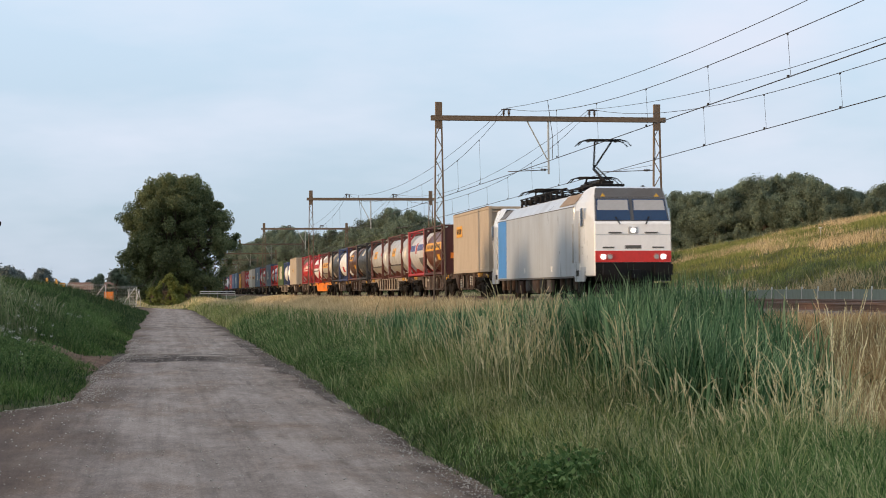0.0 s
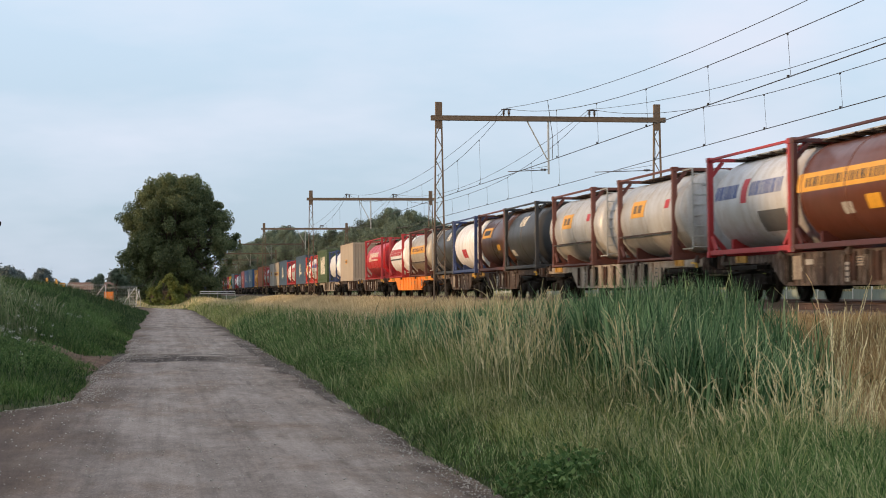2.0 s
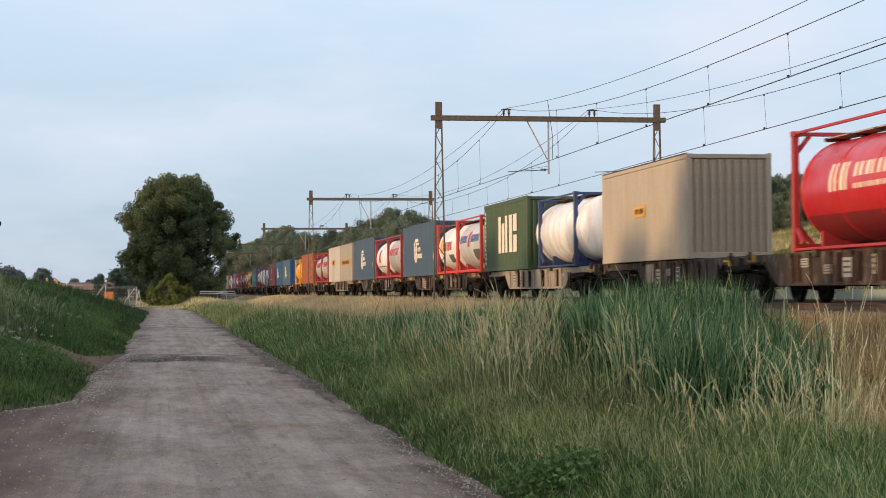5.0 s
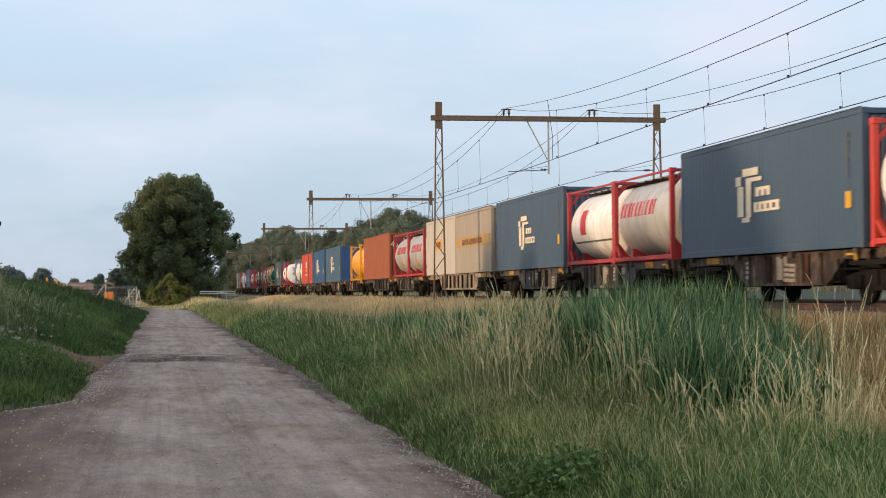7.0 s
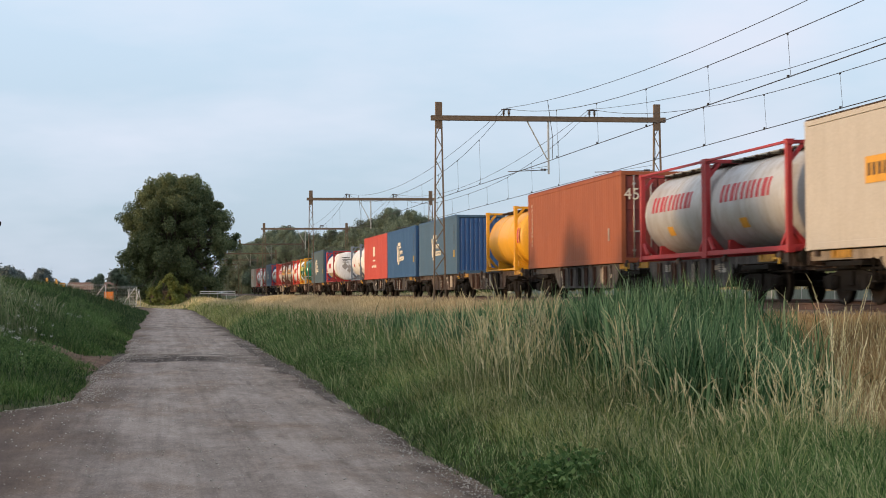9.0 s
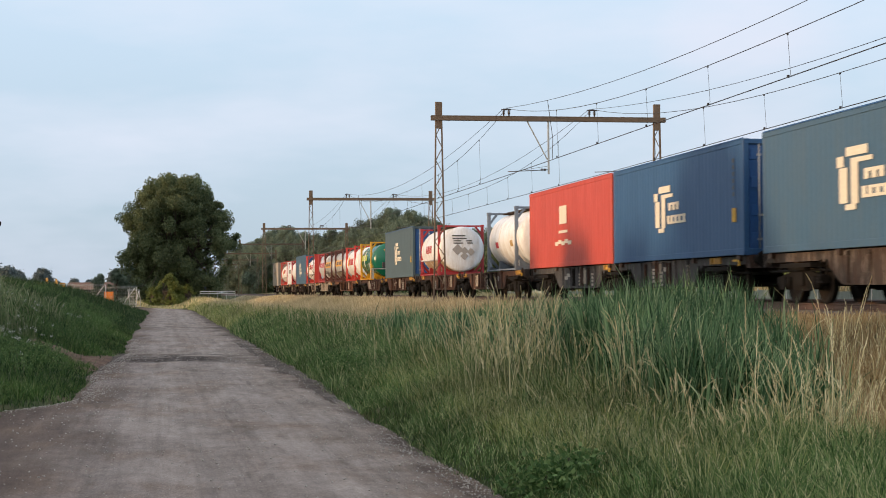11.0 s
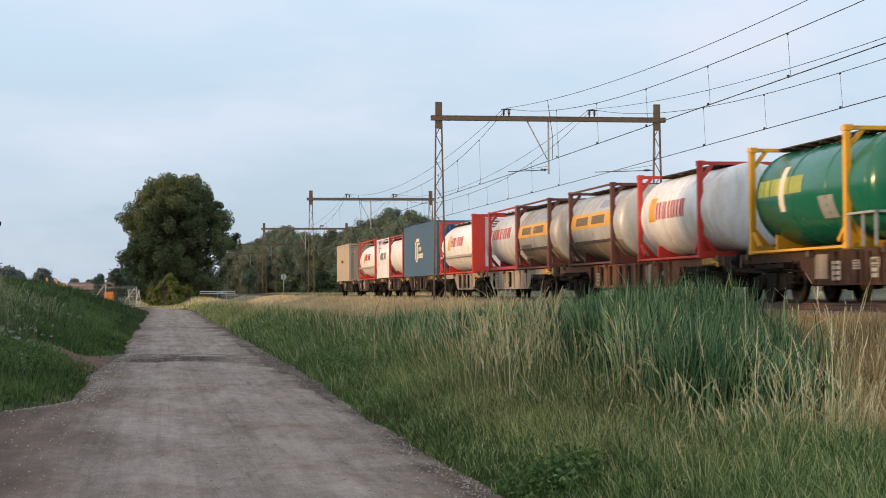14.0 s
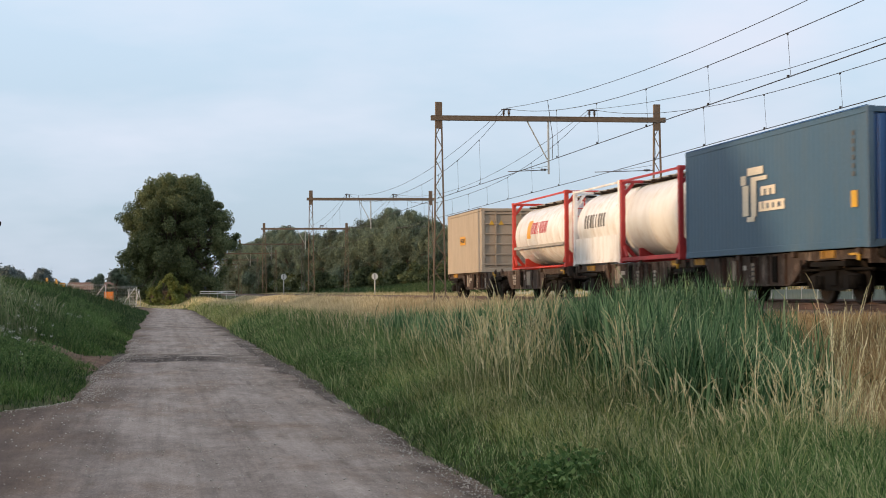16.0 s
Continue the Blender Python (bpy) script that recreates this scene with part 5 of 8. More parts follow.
    for k, (x, z, w) in enumerate(((-0.35, 2.05, 0.7), (-0.3, 1.9, 0.75), (-0.42, 1.78, 0.4), (-0.38, 1.66, 0.5), (0.2, 1.78, 0.3), (0.25, 1.66, 0.3))):
        s.box(x + 0.15, -3.46, z, w, 0.012, 0.055)
    part("markings", s, C_ASH, t, "rows of plain dark bars")
    for x, z, w in ((-0.25, 1.32, 0.42), (0.12, 1.25, 0.3), (0.1, 0.98, 0.3), (0.45, 1.2, 0.3)):
        s = Solid().box(0, 0, 0, w, 0.012, w, pose(x, -3.455 - 0.002 * x, z, 0, 45, 0))
        part("worn_label", s, paint("worn_label", (0.32, 0.30, 0.28), 0.7, 0, 0.6, (0.5, 0.42, 0.35), scale=4), t, "peeling grey diamond label")
    # 33 dusk blue box, 34 green tank
    b = box_container(397.05, 409.15, C_DUSK, C_BLUE_END, "grey-blue freight container with bright blue doors", end="doors")
    trans_logo(b, 12.1)
    t = tank_container(417.05, 423.0, C_GREENTANK, C_YELLOW, "emerald green tank container in yellow frame", over=(1.5, 0.2), ladder=False, half_frame=True, domed=0.45)
    tank_bars(t, 2.4, -0.4, 1.35, 1.75, 7, paint("lime_lettering", (0.55, 0.55, 0.10), 0.6))
    part("emblem", shell_patch(Solid(), 1.05, 0.75, 0.95, 2.0, R_T + 0.016), C_LETTER, t, "pale curved emblem")
    part("panel", Solid().box(-0.05, -4.30, 0.98, 1.05, 0.14, 0.42), M_INK, t, "black panel on the front dome", 0.02)
    part("panel", shell_patch(Solid(), -1.3, -2.1, 0.7, 1.2, R_T + 0.012), M_GALV, t, "grey panel")
    rows_ = Solid()
    for z, w_ in ((2.12, 0.5), (2.02, 0.8), (1.92, 0.45)):
        rows_.box(-0.05, -4.24, z, w_, 0.09, 0.055)
    part("lettering", rows_, C_YELLOW, t, "rows of plain yellow bars")
    part("platform", Solid().box(-1.2, -3.75, 0.72, 0.1, 1.5, 0.05).box(-1.2, -3.1, 0.38, 0.05, 0.05, 0.7).box(-1.2, -3.8, 0.38, 0.05, 0.05, 0.7).box(-1.2, -4.45, 0.38, 0.05, 0.05, 0.7).box(-0.4, -4.47, 0.72, 1.6, 0.06, 0.05).box(0.35, -4.47, 0.38, 0.05, 0.05, 0.7), M_GALV, t, "galvanised step bracket")
    # 35 white, 36, 37 grey, 38 white
    t = tank_container(426.9, 432.8, C_WHITE, C_ORANGE_RED, "white tank container in red frame", over=(1.25, 0.2), ladder=False, half_frame=True)
    part("emblem", shell_patch(Solid(), 1.9, 1.3, 1.15, 1.85, R_T + 0.012), C_BAND, t, "yellow emblem")
    tank_bars(t, 1.2, -1.6, 1.2, 1.7, 5, C_LETTER_RED)
    for u in (435.8, 444.75):
        t = tank_container(u, u + 5.75, C_DULL if u > 440 else C_GREYSHELL, C_BROWN_FRAME, "weathered grey tank container with amber band", over=(1.1, 0.15 if u > 440 else 0.9), ring_gap=1.5, ladder=False, lower=C_GRIME)
        tank_band(t, 2.7, -2.5, 1.26, 1.76, C_BAND, "amber band")
        part("lettering", shell_patch(Solid(), 2.0, 0.4, 1.37, 1.65, R_T + 0.012), C_FADED, t, "dark faded plain block")
        part("lettering", shell_patch(Solid(), -0.1, -1.75, 1.37, 1.65, R_T + 0.012), C_FADED, t, "dark faded plain block")
        part("label", shell_patch(Solid(), 0.24, 0.04, 1.42, 1.6, R_T + 0.012), M_LABELWHITE, t)
        part("faded_mark", shell_patch(Solid(), -0.7, -1.9, 1.88, 2.15, R_T + 0.01), C_FADEDBLUE, t, "faded blue patch")
        part("label", shell_patch(Solid(), 0.0, -0.3, 0.95, 1.15, R_T + 0.01), M_LABELWHITE, t)
        if u > 440:
            part("panel", shell_patch(Solid(), 2.5, 0.7, 0.55, 0.98, R_T + 0.01), C_ASH, t, "dark grey panel")
    t = tank_container(450.6, 456.5, C_SILVER, C_RED_FRAME, "pale grey tank container with red bars", ladder=False)
    tank_bars(t, 2.2, -1.7, 1.35, 1.8, 5, C_LETTER_RED)
    t = tank_container(460.35, 469.7, C_WHITE, C_ORANGE_RED, "white tank container in bright red frame with end cabinet", ladder=False, h=2.75, half_frame=True)
    part("emblem", shell_patch(Solid(), 2.4, 1.8, 1.2, 1.95, R_T + 0.012), C_BAND, t, "yellow emblem")
    tank_bars(t, 1.6, -1.9, 1.35, 1.8, 5, C_LETTER_RED)
    part("side_shelf", Solid().box(-1.19, 0, 0.86, 0.06, 8.6, 0.1), M_LABELWHITE, t, "pale running board")
    part("end_panel", Solid().box(0.1, -4.62, 1.38, 1.55, 0.04, 2.3).box(-0.95, -4.62, 1.4, 0.4, 0.05, 2.5), C_WHITE, t, "white end panel")
    part("red_panel", Solid().box(-0.86, -4.66, 1.4, 0.5, 0.03, 2.6), C_ORANGE_RED, t)
    rows_ = Solid()
    for z, w_ in ((2.4, 0.55), (2.28, 0.9), (2.16, 0.8), (2.04, 0.6), (1.92, 0.75)):
        rows_.box(0.1, -4.645, z, w_, 0.012, 0.06)
    part("marking", rows_, C_ASH, t, "rows of plain dark bars")
    part("label", Solid().box(0.1, -4.645, 1.05, 1.2, 0.012, 0.45), C_GREYSHELL, t, "grey panel on the end")
    part("end_frame_bar", Solid().box(0.95, -4.66, 1.4, 0.2, 0.03, 2.6).box(0.1, -4.66, 2.66, 1.9, 0.03, 0.14).box(0.1, -4.66, 0.2, 1.9, 0.03, 0.2), C_ORANGE_RED, t, "red end frame")
    # 39 steel blue box, 40, 41 tanks, 42 tank, 43 cream box
    b = box_container(470.7, 482.8, C_STEEL, C_BLUE_END, "steel blue freight container with pale block mark", end="ribs")
    trans_logo(b, 12.1)
    t = tank_container(483.4, 489.55, paint("pale_grey_shell", (0.74, 0.745, 0.74), 0.4, 0.0, 0.5, (0.42, 0.36, 0.3), vary=0.06, scuff=((0.45, 0.38, 0.3), 0.4)), C_RED_FRAME, "pale grey tank container in red frame", ladder=False)
    t = tank_container(489.65, 495.7, C_WHITE, C_WHITE, "white tank container in white frame", ladder=False)
    part("side_panel", Solid().box(-1.16, 0, 0.55, 0.03, 5.6, 0.75), C_WHITE, t, "white lower side panel")
    tank_bars(t, 1.6, -1.2, 1.25, 1.7, 4, C_ASH)
    t = tank_container(496.85, 506.1, C_WHITE, C_ORANGE_RED, "white tank container in bright red frame with ladder", ladder=2, h=2.75)
    part("emblem", shell_patch(Solid(), 2.0, 1.4, 1.2, 1.9, R_T + 0.012), C_BAND, t, "yellow emblem")
    tank_bars(t, 1.3, -1.5, 1.35, 1.8, 5, C_LETTER_RED)
    part("side_shelf", Solid().box(-1.19, 0, 0.86, 0.06, 8.6, 0.1), M_LABELWHITE, t, "pale running board")
    b = box_container(512.85, 521.95, C_CREAM, C_CREAM2, "cream bulk container with amber sign on the last wagon", bulk=True, end="slats")
    amber_logo(b, 9.1, 0.4, 0.55, 1.35, 1.75)


load()


# ---- locomotive ----
L_SILVER = paint("loco_silver", (0.47, 0.53, 0.615), 0.3, 0.2, 0.75, (0.28, 0.30, 0.335), scale=0.4, vary=0.04, bump=0.03, scuff=((0.26, 0.27, 0.30), 0.4))
L_CAB = paint("loco_cab_silver", (0.63, 0.68, 0.74), 0.28, 0.15, 0.4, (0.38, 0.39, 0.41), scale=0.6, vary=0.04, bump=0.03)
L_WHITE = paint("loco_white", (0.92, 0.925, 0.93), 0.25, 0, 0.12, (0.55, 0.5, 0.45), vary=0.03, bump=0.03)
L_RED = paint("loco_red", (0.62, 0.035, 0.03), 0.4, 0, 0.15)
L_BLUE = paint("loco_blue", (0.06, 0.24, 0.62), 0.4, 0, 0.15)
L_ROOF = paint("loco_roof_grey", (0.12, 0.12, 0.125), 0.6, 0.2, 0.35)
L_GLASS = paint("loco_windscreen", (0.012, 0.04, 0.11), 0.08, 0, 0.05, bump=0)
L_BLIND = paint("sun_blind", (0.40, 0.405, 0.42), 0.7, 0, 0.1)
L_SUNLIT = paint("sunlit_roof_brown", (0.25, 0.19, 0.135), 0.75, 0, 0.5, (0.14, 0.10, 0.075), scale=1.5)
L_LAMP = glow("headlamp_glow", (1.0, 0.97, 0.92), 1.5)
L_BLACK = paint("loco_black", (0.011, 0.011, 0.012), 0.6, 0.0, 0.3, (0.028, 0.024, 0.021), scale=2, spec=0.15)


def loco():
    """Length from -9.45 (front, towards -Y) to 9.45; z from the rail."""
    c = 53.25 + 9.45
    o = thing("electric_locomotive", "silver electric locomotive with white cab front, red stripe and lit headlamps", "locomotive", at=pose(TX, c, RAIL))
    half = 1.48
    body = Solid()
    sec = [(-half, 0.8), (-half, 3.2), (-half + 0.04, 3.27), (-half + 0.4, 3.66), (half - 0.4, 3.66), (half - 0.04, 3.27), (half, 3.2), (half, 0.8)]
    body.prism_y(sec, -6.6, 6.6)
    part("body_shell", body, L_SILVER, o, "silver side walls", 0.02)
    for sgn in (-1, 1):
        cab = Solid()
        ring = []
        # (y, half width, [z of the section]) outward to the nose
        for y, w, top in ((6.6, half, 3.74), (7.35, half, 3.82), (7.85, half - 0.01, 3.82), (8.12, half - 0.05, 3.79)):
            ring.append([(x_, z_, y) for x_, z_ in [(-w, 0.8), (-w, 2.3), (-w, 2.95), (-w + 0.1, 3.3), (-w + 0.38, top), (w - 0.38, top), (w - 0.1, 3.3), (w, 2.95), (w, 2.3), (w, 0.8)]])
        wf = half - 0.17
        face = [(-wf, 0.8, 8.75), (-wf, 2.53, 8.72), (-wf, 2.61, 8.68), (-wf + 0.06, 3.41, 8.38), (-wf + 0.14, 3.75, 8.25), (wf - 0.14, 3.75, 8.25), (wf - 0.06, 3.41, 8.38), (wf, 2.61, 8.68), (wf, 2.53, 8.72), (wf, 0.8, 8.75)]
        ring.append(face)
        n = 10
        v = [(x_, sgn * y_, z_) for r in ring for x_, z_, y_ in r]
        f = [(j * n + i, j * n + (i + 1) % n, (j + 1) * n + (i + 1) % n, (j + 1) * n + i) for j in range(len(ring) - 1) for i in range(n)]
        k = (len(ring) - 1) * n
        f += [(k, k + 1, k + 8, k + 9), (k + 1, k + 2, k + 7, k + 8), (k + 2, k + 3, k + 6, k + 7), (k + 3, k + 4, k + 5, k + 6)]
        cab.add(v, f)
        part("cab", cab, L_CAB, o, "angular pale silver driving cab", 0.02)

        def plate(name, pts, mat, label="", lift=0.012, thick=0.02, parent=o):
            """A front-face plate: (x, z) outline set on the nose, z from 0.17 m over the rail."""
            pts = [(x_, z_ + 0.17) for x_, z_ in pts]

            def ny(z):
                return float(np.interp(z, [0.8, 2.53, 2.61, 3.41, 3.75], [8.75, 8.72, 8.68, 8.38, 8.25]))
            n_ = len(pts)
            v_ = [(x_, sgn * (ny(z_) + lift), z_) for x_, z_ in pts] + [(x_, sgn * (ny(z_) + lift - thick), z_) for x_, z_ in pts]
            s_ = Solid().add(v_, [list(range(n_)), [2 * n_ - 1 - i for i in range(n_)]] + [(i, n_ + i, n_ + (i + 1) % n_, (i + 1) % n_) for i in range(n_)])
            return part(name, s_, mat, parent, label)
        plate("front_panel", [(-1.3, 1.46), (1.3, 1.46), (1.3, 1.98), (-1.3, 1.98)], L_WHITE, "white lower cab front")
        plate("front_panel", [(-1.3, 2.0), (1.3, 2.0), (1.3, 2.36), (-1.3, 2.36)], L_WHITE, "white upper cab front", 0.02)
        plate("window_sill", [(-1.3, 2.36), (1.3, 2.36), (1.3, 2.44), (-1.3, 2.44)], L_WHITE, "white sill under the windscreen", 0.02)
        plate("stripe", [(-0.6, 1.08), (0.6, 1.08), (0.6, 1.46), (-0.6, 1.46)], L_RED, "red stripe")
        for sx in (-1, 1):
            plate("stripe_end", [(sx * 0.6, 1.08), (sx * 1.3, 1.08), (sx * 1.3, 1.46), (sx * 0.6, 1.46)], L_RED, "red stripe end")
            plate("windscreen", [(sx * 0.06, 2.48), (sx * 1.23, 2.48), (sx * 1.17, 3.2), (sx * 0.06, 3.2)], L_GLASS, "dark windscreen", 0.02)
            plate("sun_blind", [(sx * 0.1, 2.82), (sx * 1.17, 2.82), (sx * 1.13, 3.17), (sx * 0.1, 3.17)], L_BLIND, "grey pulled-down blind", 0.028)
            plate("wiper", [(sx * 0.42, 2.34), (sx * 0.47, 2.34), (sx * 0.6, 2.6), (sx * 0.55, 2.6)], L_BLACK, "", 0.036)
            for hx, m_ in ((1.03, L_LAMP), (0.8, L_RED)):
                s = Solid().tube((sx * hx, sgn * 8.72, 1.43), (sx * hx, sgn * 8.79, 1.43), 0.09 if hx > 0.8 else 0.075, n=18)
                lamp = part("headlamp" if hx > 0.8 else "tail_lamp", s, (L_LAMP if sgn < 0 else L_GLASS) if hx > 0.8 else L_BLIND, o, "round lit headlamp" if hx > 0.8 else "unlit tail lamp")
                part("lamp_ring", Solid().lathe([(0, 0.095), (0.03, 0.12), (0.03, 0.095)], 18).shift(sx * hx, sgn * 8.76, 1.43), L_BLIND, lamp)
            s = Solid().tube((sx * 0.875, sgn * 8.6, 1.0), (sx * 0.875, sgn * 9.25, 1.0), 0.13, n=14)
            s.box(sx * 0.875, sgn * 9.3, 1.0, 0.62, 0.08, 0.36)
            part("buffer", s, L_BLACK, o, "black rectangular buffer")
            part("marking_bar", Solid().box(sx * 0.62, sgn * 8.765, 2.23, 0.45, 0.01, 0.05), C_ASH, o, "small grey plain bar")
            part("marking_bar", Solid().box(sx * 0.85, sgn * 8.76, 1.74, 0.4, 0.01, 0.05), C_ASH, o, "small grey plain bar")
        plate("apron", [(-1.3, 0.45), (1.3, 0.45), (1.3, 1.075), (-1.3, 1.075)], L_BLACK, "black lower apron", 0.01)
        for sx in (-1, 1):
            plate("window_surround", [(sx * 0.0, 2.44), (sx * 1.28, 2.44), (sx * 1.22, 3.24), (sx * 0.0, 3.24)], paint("windscreen_grey", (0.075, 0.075, 0.08), 0.4), "grey windscreen surround", 0.008)
        plate("roof_visor", [(-1.23, 3.245), (1.23, 3.245), (1.16, 3.57), (-1.16, 3.57)], L_ROOF, "dark roof visor", 0.014)
        for sx in (-1, 1):
            plate("visor_mark", [(sx * 0.84, 3.28), (sx * 1.02, 3.28), (sx * 0.93, 3.4)], M_SAFETY, "yellow triangle", 0.02)
        lamp = part("top_lamp", Solid().tube((0, sgn * 8.7, 2.31), (0, sgn * 8.78, 2.31), 0.085, n=18), L_LAMP if sgn < 0 else L_GLASS, o, "lit upper headlamp")
        part("lamp_frame", Solid().box(0, sgn * 8.73, 2.31, 0.34, 0.06, 0.24), L_BLIND, o, "grey lamp frame", 0.02)
        plate("number_bar", [(-0.28, 1.53), (0.28, 1.53), (0.28, 1.64), (-0.28, 1.64)], C_ASH, "plain grey number bar", 0.02)
        part("snow_plough", Solid().prism_y([(-1.25, 0.18), (1.25, 0.18), (1.25, 0.55), (-1.25, 0.55)], sgn * 8.45, sgn * 8.62).box(0, sgn * 8.6, 0.98, 2.6, 0.14, 0.42).box(0, sgn * 8.85, 0.85, 0.3, 0.5, 0.3), L_BLACK, o, "black buffer beam and plough", 0.02)
        part("cab_skirt", Solid().prism([(sgn * 6.5, 1.1), (sgn * 6.75, 0.62), (sgn * 7.95, 0.62), (sgn * 8.05, 1.1)], -half - 0.006, -half + 0.05).prism([(sgn * 6.5, 1.1), (sgn * 6.75, 0.62), (sgn * 7.95, 0.62), (sgn * 8.05, 1.1)], half - 0.05, half + 0.006), L_SILVER, o)
        for sx in (-1, 1):
            d = part("cab_door", Solid().box(sx * (half + 0.004), sgn * 7.05, 2.05, 0.02, 0.7, 1.95), L_SILVER, o, "silver cab door", 0.006)
            part("handrail", Solid().tube((sx * (half + 0.05), sgn * 6.6, 1.25), (sx * (half + 0.05), sgn * 6.6, 2.6), 0.018, n=8).tube((sx * (half + 0.05), sgn * 7.5, 1.25), (sx * (half + 0.05), sgn * 7.5, 2.6), 0.018, n=8), M_LABELWHITE, d)
            part("side_window", Solid().box(sx * (half + 0.012), sgn * 7.72, 2.78, 0.02, 0.34, 0.62), L_GLASS, o, "dark cab side window", 0.02)
            part("step_box", Solid().box(sx * (half - 0.02), sgn * 7.05, 0.9, 0.06, 0.4, 0.2), L_BLACK, o)
            part("mirror", Solid().box(sx * (half - 0.01), sgn * 8.0, 2.9, 0.04, 0.08, 0.36), L_SILVER, o)
    for sx in (-1, 1):
        part("blue_panel", Solid().box(sx * (half + 0.004), 5.75, 2.02, 0.012, 1.65, 2.36), L_BLUE, o, "blue painted side panel")
        part("side_line", Solid().box(sx * (half + 0.003), 0, 3.2, 0.02, 13.2, 0.025), L_ROOF, o)
        g = Solid()
        for y in (-5.4, -1.2, 2.6):
            g.box(sx * (half + 0.001), float(y), 2.0, 0.006, 0.01, 2.3)
        part("panel_seams", g, L_BLIND, o)
        part("sill", Solid().box(sx * (half - 0.03), 0, 0.78, 0.08, 13.0, 0.06), L_ROOF, o)
        for y in (-7.4, -3.2, 1.4, 6.9):
            part("jacking_point", Solid().box(sx * (half + 0.006), y, 1.1, 0.02, 0.16, 0.2), L_WHITE, o, "small white marking")
    # the brown front panels paint a warm sunlit patch on the roof slope
    for ya, yb, m_ in ((-6.5, -4.3, L_SUNLIT), (5.3, 6.5, L_ROOF)):
        for sx in (-1, 1):
            sec_ = [(sx * 1.43, 3.29), (sx * 1.09, 3.66), (sx * 1.10, 3.675), (sx * 1.445, 3.3)]
            part("roof_panel", Solid().prism_y(sec_ if sx < 0 else sec_[::-1], ya, yb), m_, o, "brown roof slope panel, painted as sunlit" if m_ is L_SUNLIT else "dark roof slope panel")
    roof = Solid().prism_y([(-0.9, 3.64), (0.9, 3.64), (0.75, 3.76), (-0.75, 3.76)], -5.6, 6.3)
    part("roof_hood", roof, L_BLIND, o, "grey roof equipment hood", 0.03)
    eq = Solid()
    for k in range(9):
        eq.box(0.2 * (-1) ** k - 0.3, -1.5 + k * 0.9, 3.88, 0.4, 0.3, 0.1)
        eq.tube((-0.6, -1.3 + k * 0.9, 3.76), (-0.6, -1.3 + k * 0.9, 4.12), 0.05, n=8)
        eq.tube((0.3, -1.1 + k * 0.9, 3.76), (0.3, -1.1 + k * 0.9, 4.05), 0.045, n=8)
        eq.tube((-0.6, -1.3 + k * 0.9, 4.08), (0.3, -1.1 + k * 0.9, 4.02), 0.02, n=6)
    eq.tube((-0.6, -2.0, 4.12), (-0.6, 6.2, 4.12), 0.025, n=8).tube((0.3, -1.6, 4.04), (0.3, 6.0, 4.04), 0.022, n=8)
    part("roof_gear", eq, L_BLACK, o, "black roof cables and insulators")
    # folded rear pantographs and the raised one at the front
    for y, up in ((-4.9, True), (-3.2, False), (5.2, False), (3.8, False)):
        base = Solid()
        for x in (-0.55, 0.55):
            base.box(x, y, 4.02, 0.05, 1.6, 0.05)
            for dy in (-0.6, 0.6):
                base.tube((x, y + dy, 3.88), (x, y + dy, 4.05), 0.07, n=8)
        for dy in (-0.75, 0.0, 0.75):
            base.box(0, y + dy, 4.03, 1.15, 0.05, 0.05)
        base.box(0, y - 0.55, 4.12, 0.4, 0.3, 0.1).tube((-0.2, y - 0.5, 4.12), (-0.2, y + 0.5, 4.14), 0.07, n=10)
        p = part("pantograph", base, L_BLACK, o, "raised black pantograph" if up else "folded black pantograph")
        arm = Solid()
        if up:
            knee, head = (0, y + 1.25, 4.72), (0, y - 0.1, 5.58)
            arm.tube((0, y - 0.5, 4.1), knee, 0.05, n=8).tube((0.25, y - 0.4, 4.1), (0.12, y + 1.25, 4.78), 0.025, n=6)
            arm.tube(knee, (-0.3, head[1], head[2]), 0.032, n=8).tube(knee, (0.3, head[1], head[2]), 0.032, n=8)
            hz = head[2]
        else:
            arm.tube((0, y - 0.7, 4.15), (0, y + 0.75, 4.25), 0.06, n=8).tube((0, y + 0.75, 4.28), (-0.3, y - 0.6, 4.32), 0.035, n=8).tube((0, y + 0.75, 4.28), (0.3, y - 0.6, 4.32), 0.035, n=8)
            head, hz = (0, y - 0.55, 4.33), 4.33
        part("arm", arm, L_BLACK, p)
        hd = Solid()
        for dy in (-0.22, 0.22):
            hd.tube((-0.6, head[1] + dy, hz + 0.06), (0.6, head[1] + dy, hz + 0.06), 0.03, n=8)
            for sx in (-1, 1):
                hd.tube((sx * 0.6, head[1] + dy, hz + 0.06), (sx * 0.8, head[1] + dy, hz + 0.01), 0.022, n=8).tube((sx * 0.8, head[1] + dy, hz + 0.01), (sx * 0.97, head[1] + dy, hz - 0.15), 0.018, n=8)
        for sx in (-1, 1):
            hd.box(sx * 0.5, head[1], hz + 0.02, 0.04, 0.5, 0.04)
        part("contact_strip", hd, L_BLACK, p)
    part("horn", Solid().tube((0.6, -7.6, 3.76), (0.6, -7.9, 3.8), 0.04, 0.07, n=10).box(0.6, -7.6, 3.74, 0.06, 0.06, 0.06), L_BLACK, o)
    for y in (-5.2, 5.2):
        bogie(o, y)
        for sx in (-1, 1):
            bg = Solid()
            bg.box(sx * 1.18, y, 0.62, 0.14, 3.4, 0.28).box(sx * 1.2, y - 1.3, 0.5, 0.2, 0.4, 0.5).box(sx * 1.2, y + 1.3, 0.5, 0.2, 0.4, 0.5).box(sx * 1.25, y, 0.5, 0.12, 0.5, 0.6)
